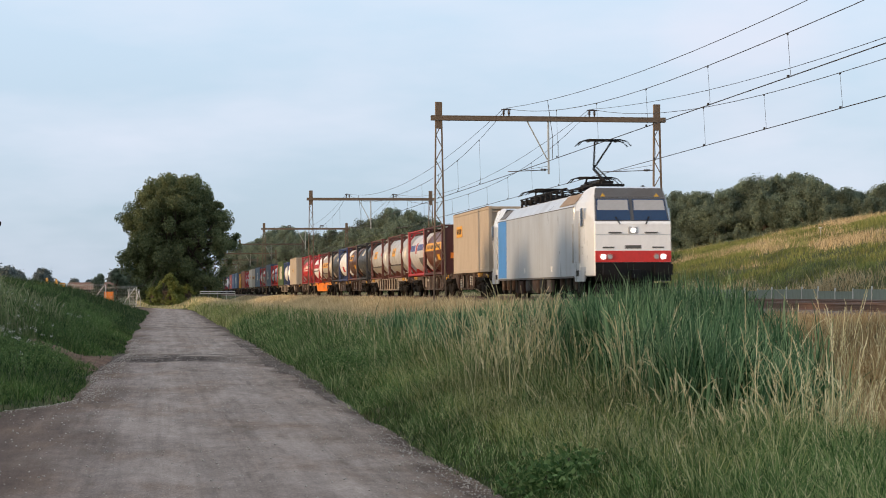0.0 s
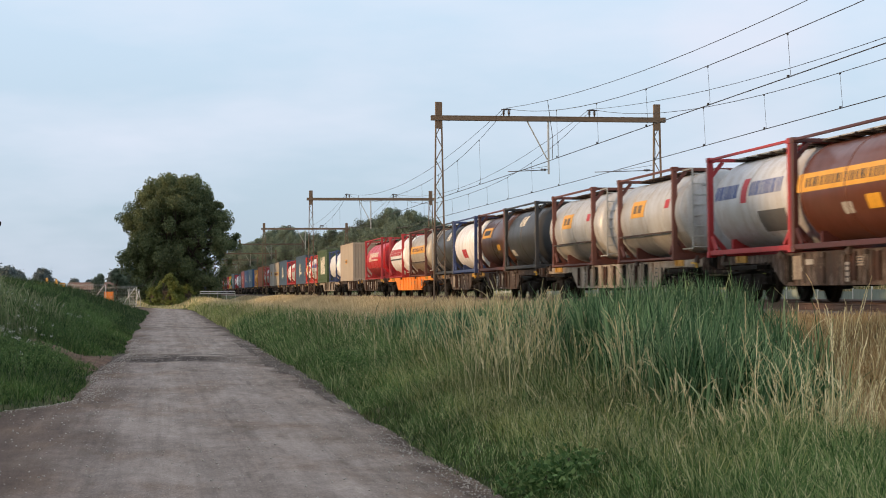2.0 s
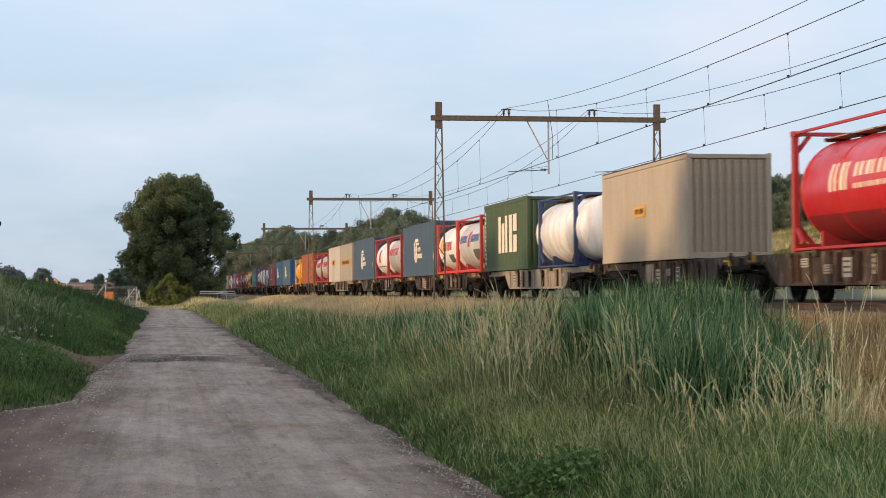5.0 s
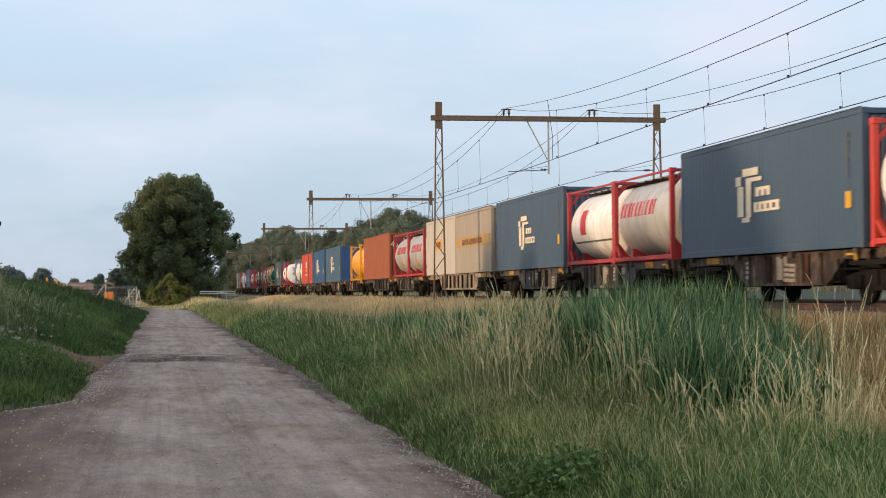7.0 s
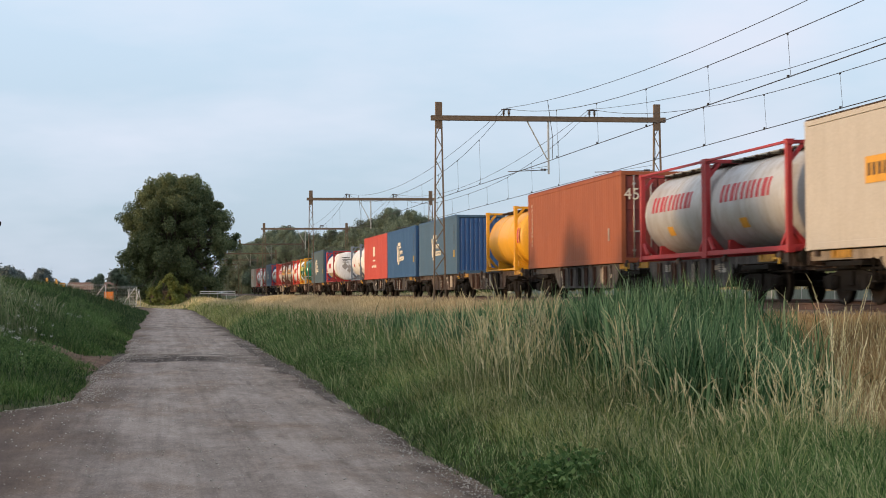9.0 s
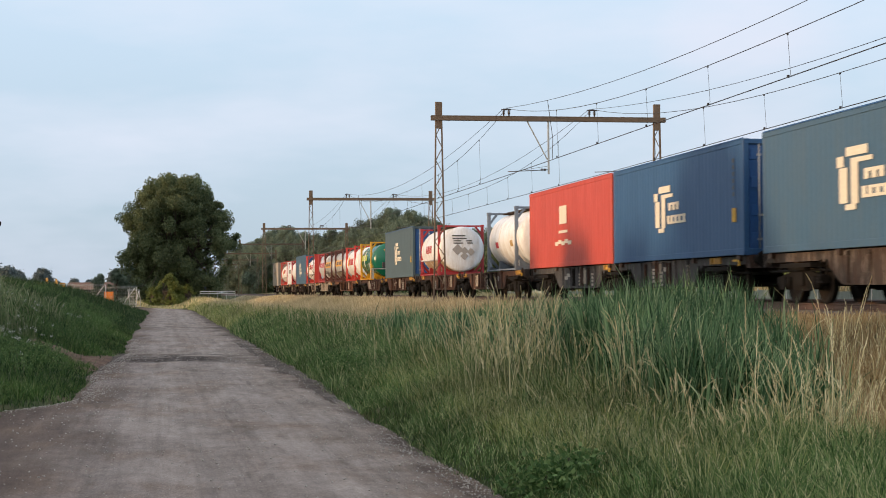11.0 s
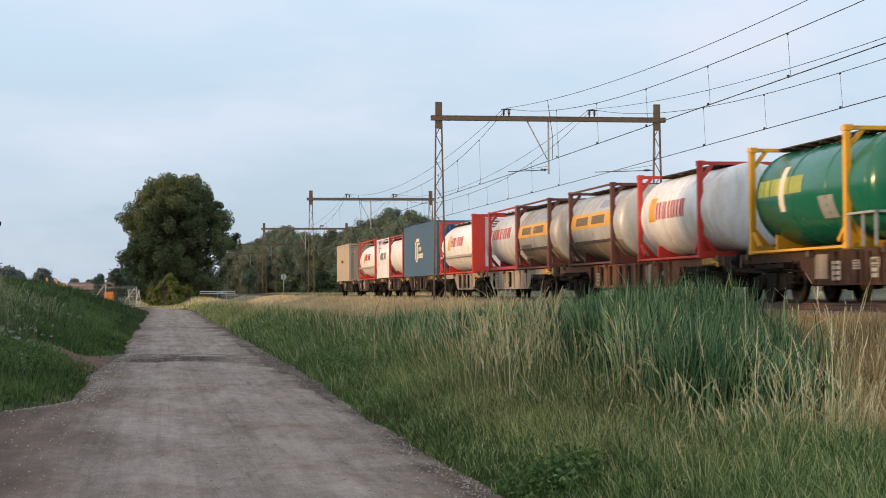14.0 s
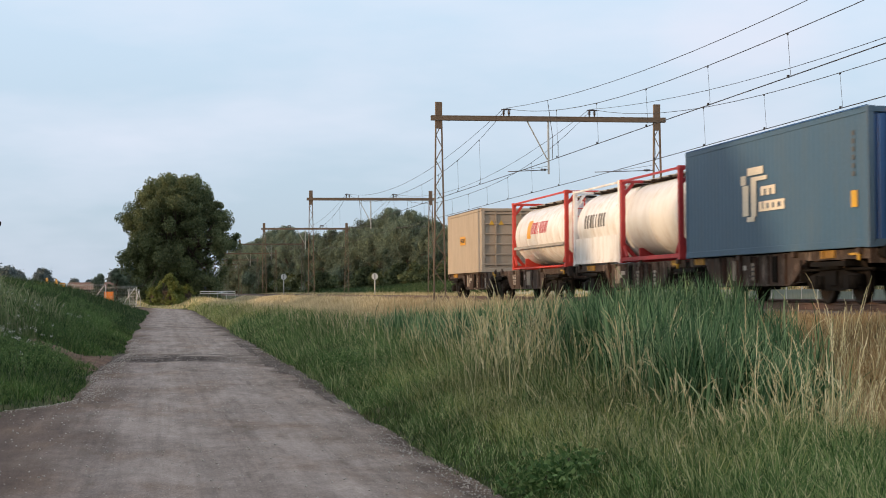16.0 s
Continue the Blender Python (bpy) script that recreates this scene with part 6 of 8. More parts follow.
            part("bogie_cover", bg, L_BLACK, o, "black bogie frame", 0.02)
    for y, w_, h_, m_ in ((-2.4, 0.7, 0.45, M_UNDER_GREY), (-1.3, 0.9, 0.35, L_BLACK), (-0.1, 1.1, 0.5, M_UNDER), (1.2, 0.8, 0.4, M_UNDER_GREY), (2.5, 0.9, 0.5, M_UNDER_DARKRUST)):
        part("equipment_box", Solid().box(-1.34, y, 0.72 - h_ / 2, 0.14, w_, h_).box(-1.42, y, 0.72 - h_ / 2, 0.03, w_ * 0.7, h_ * 0.6), m_, o, "dirty underfloor equipment box", 0.015)
    for y in (-6.2, -5.2, -4.2, 4.2, 5.2, 6.2):
        part("axle_spring", Solid().tube((-1.3, y, 0.35), (-1.3, y, 0.75), 0.11, n=12), M_UNDER, o, "rusty coil spring")
    part("sand_pipe", Solid().tube((-1.25, -6.9, 0.75), (-1.25, -6.6, 0.12), 0.03, n=8), M_UNDER_GREY, o)
    part("transformer_box", Solid().box(0, 0, 0.62, 2.6, 4.2, 0.75), L_BLACK, o, "dark underfloor transformer case", 0.05)
    MOVERS.append((o, TX, c, RAIL))


loco()


# ---- trees ----
M_BARK = paint("oak_bark", (0.09, 0.07, 0.055), 0.95, 0, 0.4, scale=3, bump=0.6)
LEAF_OAK = plant("oak_leaves", [(0.0, (0.085, 0.112, 0.06)), (0.5, (0.138, 0.166, 0.082)), (1.0, (0.21, 0.235, 0.115))], trans=0.35, patch=0.15)
# blue-green tint stands for haze in front of the wood
LEAF_WOOD = plant("wood_leaves_hazed", [(0.0, (0.115, 0.155, 0.12)), (0.5, (0.165, 0.21, 0.155)), (1.0, (0.225, 0.27, 0.185))], trans=0.4, patch=0.25)
LEAF_UNDER = plant("undergrowth_leaves", [(0.0, (0.06, 0.085, 0.045)), (0.5, (0.11, 0.14, 0.065)), (1.0, (0.19, 0.21, 0.10))], trans=0.3, patch=0.25)
# pale blue of the distance haze is painted into these leaves
LEAF_FAR = plant("far_leaves_hazed", [(0.0, (0.115, 0.145, 0.15)), (1.0, (0.15, 0.18, 0.175))], trans=0.2, patch=0.05)
LEAF_BUSH = plant("bush_leaves", [(0.0, (0.09, 0.125, 0.04)), (0.5, (0.19, 0.235, 0.07)), (1.0, (0.38, 0.39, 0.13))], trans=0.35)


def leaf_quads(rng, centres, radii, n, size, soft=False):
    """n loose leaf sprays scattered through lobes, thickest near their skins or, if soft, thinning outwards; returns verts and quads."""
    w = radii ** 2
    pick = rng.choice(len(centres), n, p=w / w.sum())
    d = rng.normal(size=(n, 3))
    if soft:
        stretch = rng.uniform(0.45, 1.25, (len(centres), 3))
        p = centres[pick] + d * np.minimum(1, 2.1 / np.linalg.norm(d, axis=1))[:, None] * radii[pick][:, None] * 0.55 * stretch[pick]
    d /= np.linalg.norm(d, axis=1)[:, None]
    if not soft:
        r = radii[pick] * (0.45 + 0.6 * rng.random(n) ** 0.6) * (1 + 0.15 * rng.normal(size=n))
        p = centres[pick] + d * r[:, None] * np.array([1, 1, 0.85])
    a = rng.normal(size=(n, 3)) + d * 0.3
    a /= np.linalg.norm(a, axis=1)[:, None]
    b = np.cross(a, rng.normal(size=(n, 3)))
    b /= np.linalg.norm(b, axis=1)[:, None]
    c = np.cross(a, b)
    s = size * (0.5 + 0.9 * rng.random(n))[:, None]
    v = np.stack([p - b * s, p - c * s * 0.55 + a * s * 0.15, p + b * s, p + c * s * 0.55 + a * s * 0.2], 1).reshape(-1, 3)
    return v, np.arange(4 * n).reshape(-1, 4)


def crown_lobes(rng, h, w, low, n, fine=0.2, mid=0.38, full=2.0, ragged=1.0):
    """Lobes of a broad crown: from z = low to h, half width w."""
    c, r = [], []
    for i in range(n):
        t = rng.random() ** 0.8
        rad = w * fine * (0.6 + 1.0 * rng.random())
        z = low + (h - rad * 0.8 - low) * t
        env = w * (1 + ragged * rng.uniform(-0.16, 0.1)) * math.sqrt(max(0.02, 1 - abs((t - mid) / (1.04 - mid)) ** full))
        a, q = rng.random() * math.tau, math.sqrt(rng.random())
        c.append((math.cos(a) * q * max(0.1, env - rad), math.sin(a) * q * max(0.1, env - rad), z))
        r.append(rad)
    return np.array(c), np.array(r)


def tree(seed, h, w, low, leaves, size, leaf_mat, label, lobes=26, fine=0.2, category="tree", group="", name="tree", mid=0.38, full=2.0, ragged=1.0, soft=False):
    rng = np.random.default_rng(seed)
    t = thing(name, label, category, group)
    c, r = crown_lobes(rng, h, w, low, lobes, fine, mid, full, ragged)
    tr = Solid()
    base = h * 0.03 + 0.1
    top = low + (h - low) * 0.55
    bend = [(rng.normal() * 0.12 * k, rng.normal() * 0.12 * k, z) for k, z in enumerate((-0.3, top * 0.35, top * 0.7, top))]
    rad = [base, base * 0.72, base * 0.5, base * 0.22]
    for a, b, p, q in zip(bend, bend[1:], rad, rad[1:]):
        tr.tube(a, b, p, q, 9, False)
    for k in range(0, lobes, 2):
        st = bend[1 + k % 3]
        m = [(st[i] + c[k][i]) / 2 + rng.normal() * 0.2 for i in range(3)]
        tr.tube(st, m, base * 0.3, base * 0.16, 6, False).tube(m, c[k], base * 0.16, base * 0.04, 5, False)
    part("trunk", tr, M_BARK, t, "brown trunk with limbs")
    v, f = leaf_quads(rng, c, r, leaves, size, soft)
    me = fast_mesh("crown", v, f, leaf_mat)
    ob = new("crown", me)
    ob.parent = t
    return t


def put(t, x, y, rz=0, s=1.0, dz=0.0):
    t.matrix_basis = Matrix.Translation((x, y, float(ground_z(x, y)) + dz)) @ pose(0, 0, 0, 0, 0, rz) @ Matrix.Scale(s, 4)
    return t


def again(t, x, y, rz, s):
    o = copy_thing(t, Matrix.Identity(4))
    return put(o, x, y, rz, s)


oak = put(tree(13, 17.5, 8.2, 0.3, 230000, 0.13, LEAF_OAK, "large dark green oak with broad dense crown beside the lane", 420, 0.105, mid=0.44, full=2.6, ragged=1.3, soft=True), 1.9, 226)
shrub = put(tree(12, 4.0, 2.9, -0.4, 26000, 0.1, LEAF_BUSH, "yellow-green leafy shrub at the foot of the oak", 90, 0.1, "shrub", name="shrub", mid=0.05, full=1.5, ragged=2.5, soft=True), 0.8, 206)
again(shrub, -1.3, 208, 80, 0.6)
again(shrub, 2.9, 210, 140, 0.66)

WOOD_H = (15.5, 14.0, 16.5, 13.5)
wood = [tree(21 + k, WOOD_H[k], (6.6, 6.0, 6.2, 5.8)[k], 0.6, 48000, 0.135, LEAF_WOOD, "dark green broadleaf tree in a dense wood, leaves tinted with haze", 95, 0.16, group="wood beyond the tracks", mid=0.3, ragged=1.6, soft=True) for k in range(4)]
rw = random.Random(5)
# how high the wood stands over the horizon, by bearing in degrees
BEARING = [2.1, 3.0, 3.6, 4.0, 4.7, 5.2, 5.8, 6.4, 7.2, 7.9, 8.3, 8.8, 9.4, 10.0, 13.6, 15.8, 16.7, 18.0, 18.6, 19.2, 19.7, 20.2, 21.6, 22.1, 23.1, 23.8, 24.3, 30.0]
RISE = [1.36, 1.75, 2.17, 2.34, 2.17, 1.94, 2.11, 2.4, 2.58, 2.88, 2.73, 2.55, 2.3, 2.1, 2.2, 2.6, 3.2, 3.35, 3.15, 3.4, 3.65, 3.9, 3.9, 3.65, 3.5, 3.25, 3.4, 3.4]


def wood_edge(bearing):
    """Distance of the wood's near edge."""
    return float(np.interp(bearing, [2, 3.5, 7, 11, 15.4, 26.5], [520, 440, 330, 255, 286, 245]))


count = 0
for row, (gap, step, lo, hi) in enumerate(((0, 0.36, 0.9, 1.02), (26, 0.5, 0.86, 1.0), (9, 0.62, 0.5, 0.8))):
    bearing = 2.2 + 0.13 * row
    while bearing < 29:
        d = wood_edge(bearing) + gap + rw.uniform(-5, 5)
        x, y = d * math.sin(radians(bearing)), d * math.cos(radians(bearing))
        top = EYE.z + d * math.tan(radians(float(np.interp(bearing, BEARING, RISE)))) * rw.uniform(lo, hi)
        size_ = (top - float(ground_z(x, y))) / WOOD_H[count % 4]
        if count < 4:
            put(wood[count], x, y, rw.uniform(0, 360), size_)
        else:
            again(wood[count % 4], x, y, rw.uniform(0, 360), size_)
        count += 1
        bearing += step * rw.uniform(0.7, 1.3)
for k in range(9):                                    # far end of the wood along the track
    again(wood[k % 4], 24 + rw.uniform(-2, 5), 470 + 24 * k, rw.uniform(0, 360), 0.92 + rw.uniform(-0.1, 0.1))
under = tree(31, 4.2, 3.4, 0.1, 6000, 0.2, LEAF_UNDER, "dense green undergrowth bush at the wood's edge", 22, 0.24, "bush", "undergrowth", "bush", soft=True)
put(under, 28.5, 300)
for k in range(60):
    bearing = 3.3 + 9.2 * k / 59
    d = wood_edge(bearing) - rw.uniform(6, 12 + 3 * max(0, bearing - 5))
    again(under, d * math.sin(radians(bearing)), d * math.cos(radians(bearing)), rw.uniform(0, 360), rw.uniform(0.6, 1.3))

# distant tree belts on the horizon, and an unseen belt added behind the viewer to shade the lane
far = tree(41, 12, 7.5, 0.5, 3500, 0.55, LEAF_FAR, "distant tree on the horizon, haze painted into its leaves", 20, 0.3, group="distant trees")
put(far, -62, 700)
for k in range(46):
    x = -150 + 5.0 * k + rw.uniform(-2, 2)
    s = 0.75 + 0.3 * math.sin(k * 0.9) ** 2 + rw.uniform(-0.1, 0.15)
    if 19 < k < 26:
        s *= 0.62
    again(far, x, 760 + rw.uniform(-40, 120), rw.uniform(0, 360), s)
for x, y, s in ((-12, 330, 0.35), (-8.5, 322, 0.42), (-6, 330, 0.5), (-3, 318, 0.5)):
    again(wood[1], x, y, rw.uniform(0, 360), s)
belt = tree(51, 10.2, 5.0, 0.8, 2600, 0.5, LEAF_WOOD, "unseen tree in a belt along the meadow, added to cast shade", 18, 0.35, group="roadside tree belt")
put(belt, -50, -80)
for k in range(1, 46):
    low_ = rw.uniform(0.98, 1.04) if k < 21 else rw.uniform(0.88, 0.92) if k < 23 else rw.uniform(0.72, 0.79) if k < 40 else 0.5
    again(belt, -50 + rw.uniform(-1, 1), -150 + 7.6 * k + (0.8 if k == 23 else 0), rw.uniform(0, 360), {23: 1.27, 24: 1.0, 25: 0.95, 26: 0.86, 27: 0.95}.get(k, low_))
    if k == 23:                                       # a wide unseen clump, added to shade one stretch of the train
        again(belt, -52, 22.2, 75, 1.12)
        again(belt, -51, 28.6, 150, 0.97)
    again(belt, -58 + rw.uniform(-2, 2), -146 + 7.6 * k, rw.uniform(0, 360), low_)
for k in range(20):                                   # taller unseen stretch, added to keep the oak and the far track in shade
    again(belt, -54 + rw.uniform(-4, 2), 203 + 12.2 * k, rw.uniform(0, 360), rw.uniform(1.85, 2.05) if k < 5 else rw.uniform(1.6, 1.9))


# ---- grasses ----
def blades(rng, x, y, h, w, lean, droop=0.35, a=None):
    """Bent tapering blades: two panes and a tip each, standing on the ground. a: the way in which they lean."""
    n = len(x)
    z = ground_z(x, y) - 0.03
    a = rng.random(n) * math.tau if a is None else a
    d = np.stack([np.cos(a), np.sin(a)], 1)
    k = rng.random(n) * math.tau
    side = np.stack([np.cos(k), np.sin(k), np.zeros(n)], 1) * (w / 2)[:, None]
    base = np.stack([x, y, z], 1)
    le = lean * (0.4 + rng.random(n))
    mid = base + np.concatenate([d * (h * le * 0.35)[:, None], (h * 0.55)[:, None]], 1)
    tip = base + np.concatenate([d * (h * le)[:, None], (h * (1 - droop * le * rng.random(n)))[:, None]], 1)
    v = np.stack([base - side, base + side, mid - side * 0.8, mid + side * 0.8, tip], 1).reshape(-1, 3)
    i = np.arange(n)[:, None] * 5
    f = np.concatenate([i + [0, 1, 3], i + [0, 3, 2], i + [2, 3, 4]], 0)
    return v, f


def tufts(rng, n, per, spread, x0, x1, y0, y1, power=1.0):
    """Places gathered in tussocks, and the way out from each tussock's middle."""
    cx, cy = scatter(rng, n, x0, x1, y0, y1, power)
    k = np.repeat(np.arange(n), rng.integers(per // 3, per * 2, n))
    a = rng.random(len(k)) * math.tau
    r = spread * np.abs(rng.normal(size=len(k))) * (0.6 + 0.8 * rng.random(n))[k]
    return cx[k] + np.cos(a) * r, cy[k] + np.sin(a) * r, a, k


def panicles(rng, x, y, h, lean, a, spikes=9, length=0.024, thick=0.0034, nod=0.0):
    """Stalks, and apart from them their jagged heads of small spikelets along the top quarter; some heads nod."""
    n = len(x)
    z = ground_z(x, y) - 0.03
    d = np.stack([np.cos(a), np.sin(a)], 1)
    k = rng.random(n) * math.tau
    side = np.stack([np.cos(k), np.sin(k), np.zeros(n)], 1)
    base = np.stack([x, y, z], 1)
    le = lean * (0.3 + rng.random(n))
    bow = nod * rng.random(n) ** 2.5

    def along(t):
        e = max(0.0, t - 0.7) / 0.3
        return base + np.concatenate([d * (h * (le * t ** 2 + 0.16 * bow * e ** 1.5))[:, None], (h * (t - 0.06 * t ** 4 * le - 0.2 * bow * e ** 2.2))[:, None]], 1)
    t = thick
    p0, p1, p2 = along(0.0), along(0.6), along(0.8)
    v = np.stack([p0 - side * t, p0 + side * t, p1 - side * t, p1 + side * t, p2], 1).reshape(-1, 3)
    i = np.arange(n)[:, None] * 5
    stalk = v, np.concatenate([i + [0, 1, 3], i + [0, 3, 2], i + [2, 3, 4]], 0)
    v, f, o = [], [], 0
    stops_ = [0.72, 0.82, 0.91, 1.0]                        # core of the head
    for q0, q1 in zip(stops_, stops_[1:]):
        c0, c1 = along(q0), along(q1)
        v.append(np.stack([c0 - side * length * 0.11, c0 + side * length * 0.11, c1 + side * length * 0.09, c1 - side * length * 0.09], 1).reshape(-1, 3))
        i = o + np.arange(n)[:, None] * 4
        f += [i + [0, 1, 2], i + [0, 2, 3]]
        o += 4 * n
    for s_ in range(spikes):
        q = 0.74 + 0.26 * s_ / (spikes - 1)
        c = along(q)
        out_ = side * (1 if s_ % 2 else -1) + rng.normal(size=(n, 3)) * 0.35
        ln = length * (1.15 - 0.6 * s_ / spikes) * (0.6 + 0.8 * rng.random(n))[:, None]
        ahead = (along(min(1.0, q + 0.02)) - along(q - 0.02)) / (0.04 * h)[:, None]
        tip = c + out_ * ln * 0.4 + ahead * ln * 1.1
        v.append(np.stack([c - ahead * 0.006, c + out_ * ln * 0.3 + ahead * ln * 0.35, tip], 1).reshape(-1, 3))
        f.append(o + np.arange(3 * n).reshape(-1, 3))
        o += 3 * n
    return stalk, (np.concatenate(v), np.concatenate(f))


def joined(a, b):
    return np.concatenate([a[0], b[0]]), np.concatenate([a[1], b[1] + len(a[0])])


def seed_heads(rng, x, y, h, lean, size):
    """Thin stalks that end in a feathery, drooping seed head."""
    n = len(x)
    z = ground_z(x, y) - 0.03
    a = rng.random(n) * math.tau
    d = np.stack([np.cos(a), np.sin(a)], 1)
    k = rng.random(n) * math.tau
    side = np.stack([np.cos(k), np.sin(k), np.zeros(n)], 1)
    base = np.stack([x, y, z], 1)
    le = lean * (0.3 + rng.random(n))
    p1 = base + np.concatenate([d * (h * le * 0.5)[:, None], (h * 0.8)[:, None]], 1)
    p2 = base + np.concatenate([d * (h * le * 0.85)[:, None], (h * 0.93)[:, None]], 1)
    p3 = base + np.concatenate([d * (h * le * 1.25)[:, None], (h * (1.0 + 0.03 * rng.normal(size=n)))[:, None]], 1)
    t = 0.0035
    v = np.stack([base - side * t, base + side * t, p1 - side * t, p1 + side * t, p2 - side * size[:, None], p2 + side * size[:, None], p3], 1).reshape(-1, 3)
    i = np.arange(n)[:, None] * 7
    f = np.concatenate([i + [0, 1, 3], i + [0, 3, 2], i + [2, 3, 5], i + [2, 5, 4], i + [4, 5, 6]], 0)
    return v, f


def field(name, vf, mat, label):
    return tagged(new(name, fast_mesh(name, vf[0], vf[1], mat)), label, "grass", kind="stuff")


def scatter(rng, n, x0, x1, y0, y1, power=1.0):
    """Random places, denser towards y0 as power grows."""
    return rng.uniform(x0, x1, n), y0 + (y1 - y0) * rng.random(n) ** power


G_VERGE = plant("verge_green", [(0.0, (0.017, 0.04, 0.013)), (0.35, (0.078, 0.15, 0.045)), (0.78, (0.21, 0.30, 0.105)), (1.0, (0.60, 0.57, 0.31))], trans=0.35, patch=0.25)
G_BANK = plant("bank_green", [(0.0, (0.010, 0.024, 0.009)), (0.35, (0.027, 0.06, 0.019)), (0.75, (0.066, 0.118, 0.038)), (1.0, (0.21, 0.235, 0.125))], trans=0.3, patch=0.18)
G_MID = plant("tussock_green", [(0.0, (0.03, 0.062, 0.018)), (0.4, (0.115, 0.185, 0.06)), (0.75, (0.24, 0.315, 0.125)), (0.9, (0.44, 0.43, 0.22)), (1.0, (0.70, 0.62, 0.38))], trans=0.3, patch=0.2)
G_TURF = plant("turf_green", [(0.0, (0.022, 0.04, 0.011)), (0.6, (0.055, 0.094, 0.022)), (1.0, (0.13, 0.165, 0.055))], trans=0.2, patch=0.15)
G_REED = plant("reed_blue_green", [(0.0, (0.02, 0.055, 0.021)), (0.45, (0.092, 0.185, 0.08)), (0.85, (0.25, 0.37, 0.175)), (1.0, (0.47, 0.54, 0.29))], rough=0.6, trans=0.3, patch=0.12, spec=0.3)
G_STRAW = plant("straw", [(0.0, (0.48, 0.38, 0.19)), (0.5, (0.72, 0.60, 0.33)), (1.0, (0.90, 0.79, 0.50))], trans=0.25, patch=0.1)
G_STALK = plant("green_straw", [(0.0, (0.34, 0.33, 0.14)), (0.5, (0.60, 0.53, 0.27)), (1.0, (0.82, 0.73, 0.45))], trans=0.3, patch=0.08)
G_DRY = plant("dry_red_brown", [(0.0, (0.29, 0.18, 0.085)), (0.5, (0.45, 0.31, 0.15)), (1.0, (0.58, 0.45, 0.26))], trans=0.25, patch=0.12)
G_GOLD = plant("golden_grass", [(0.0, (0.34, 0.275, 0.15)), (0.5, (0.54, 0.445, 0.27)), (1.0, (0.76, 0.66, 0.44))], trans=0.25, patch=0.14)
G_HILL = plant("hill_green", [(0.0, (0.11, 0.14, 0.036)), (0.6, (0.19, 0.215, 0.062)), (1.0, (0.30, 0.29, 0.11))], trans=0.25, patch=0.22)
G_HILLDRY = plant("hill_straw", [(0.0, (0.34, 0.25, 0.13)), (0.5, (0.52, 0.40, 0.23)), (1.0, (0.68, 0.56, 0.36))], trans=0.25, patch=0.15)
G_STEM = plant("seeding_stems", [(0.0, (0.22, 0.26, 0.09)), (0.5, (0.40, 0.40, 0.18)), (1.0, (0.74, 0.67, 0.42))], trans=0.35, patch=0.12)
G_BANKWEED = plant("pale_weeds", [(0.0, (0.16, 0.2, 0.09)), (0.6, (0.26, 0.29, 0.15)), (1.0, (0.40, 0.39, 0.25))], trans=0.3)
G_WEED = plant("weed_leaves", [(0.0, (0.036, 0.084, 0.024)), (0.5, (0.10, 0.185, 0.058)), (1.0, (0.24, 0.335, 0.125))], trans=0.3)
G_FLOWER = plant("white_petals", [(0.0, (0.45, 0.45, 0.40)), (1.0, (0.66, 0.65, 0.58))], trans=0.2, patch=0.02)


G_OLIVE = plant("olive_grass", [(0.0, (0.055, 0.08, 0.024)), (0.35, (0.24, 0.27, 0.085)), (0.75, (0.46, 0.46, 0.18)), (1.0, (0.76, 0.69, 0.40))], trans=0.35, patch=0.25)
G_LUSH = plant("lush_short_grass", [(0.0, (0.02, 0.045, 0.012)), (0.4, (0.06, 0.12, 0.03)), (0.8, (0.125, 0.20, 0.058)), (1.0, (0.25, 0.28, 0.12))], trans=0.3, patch=0.2)


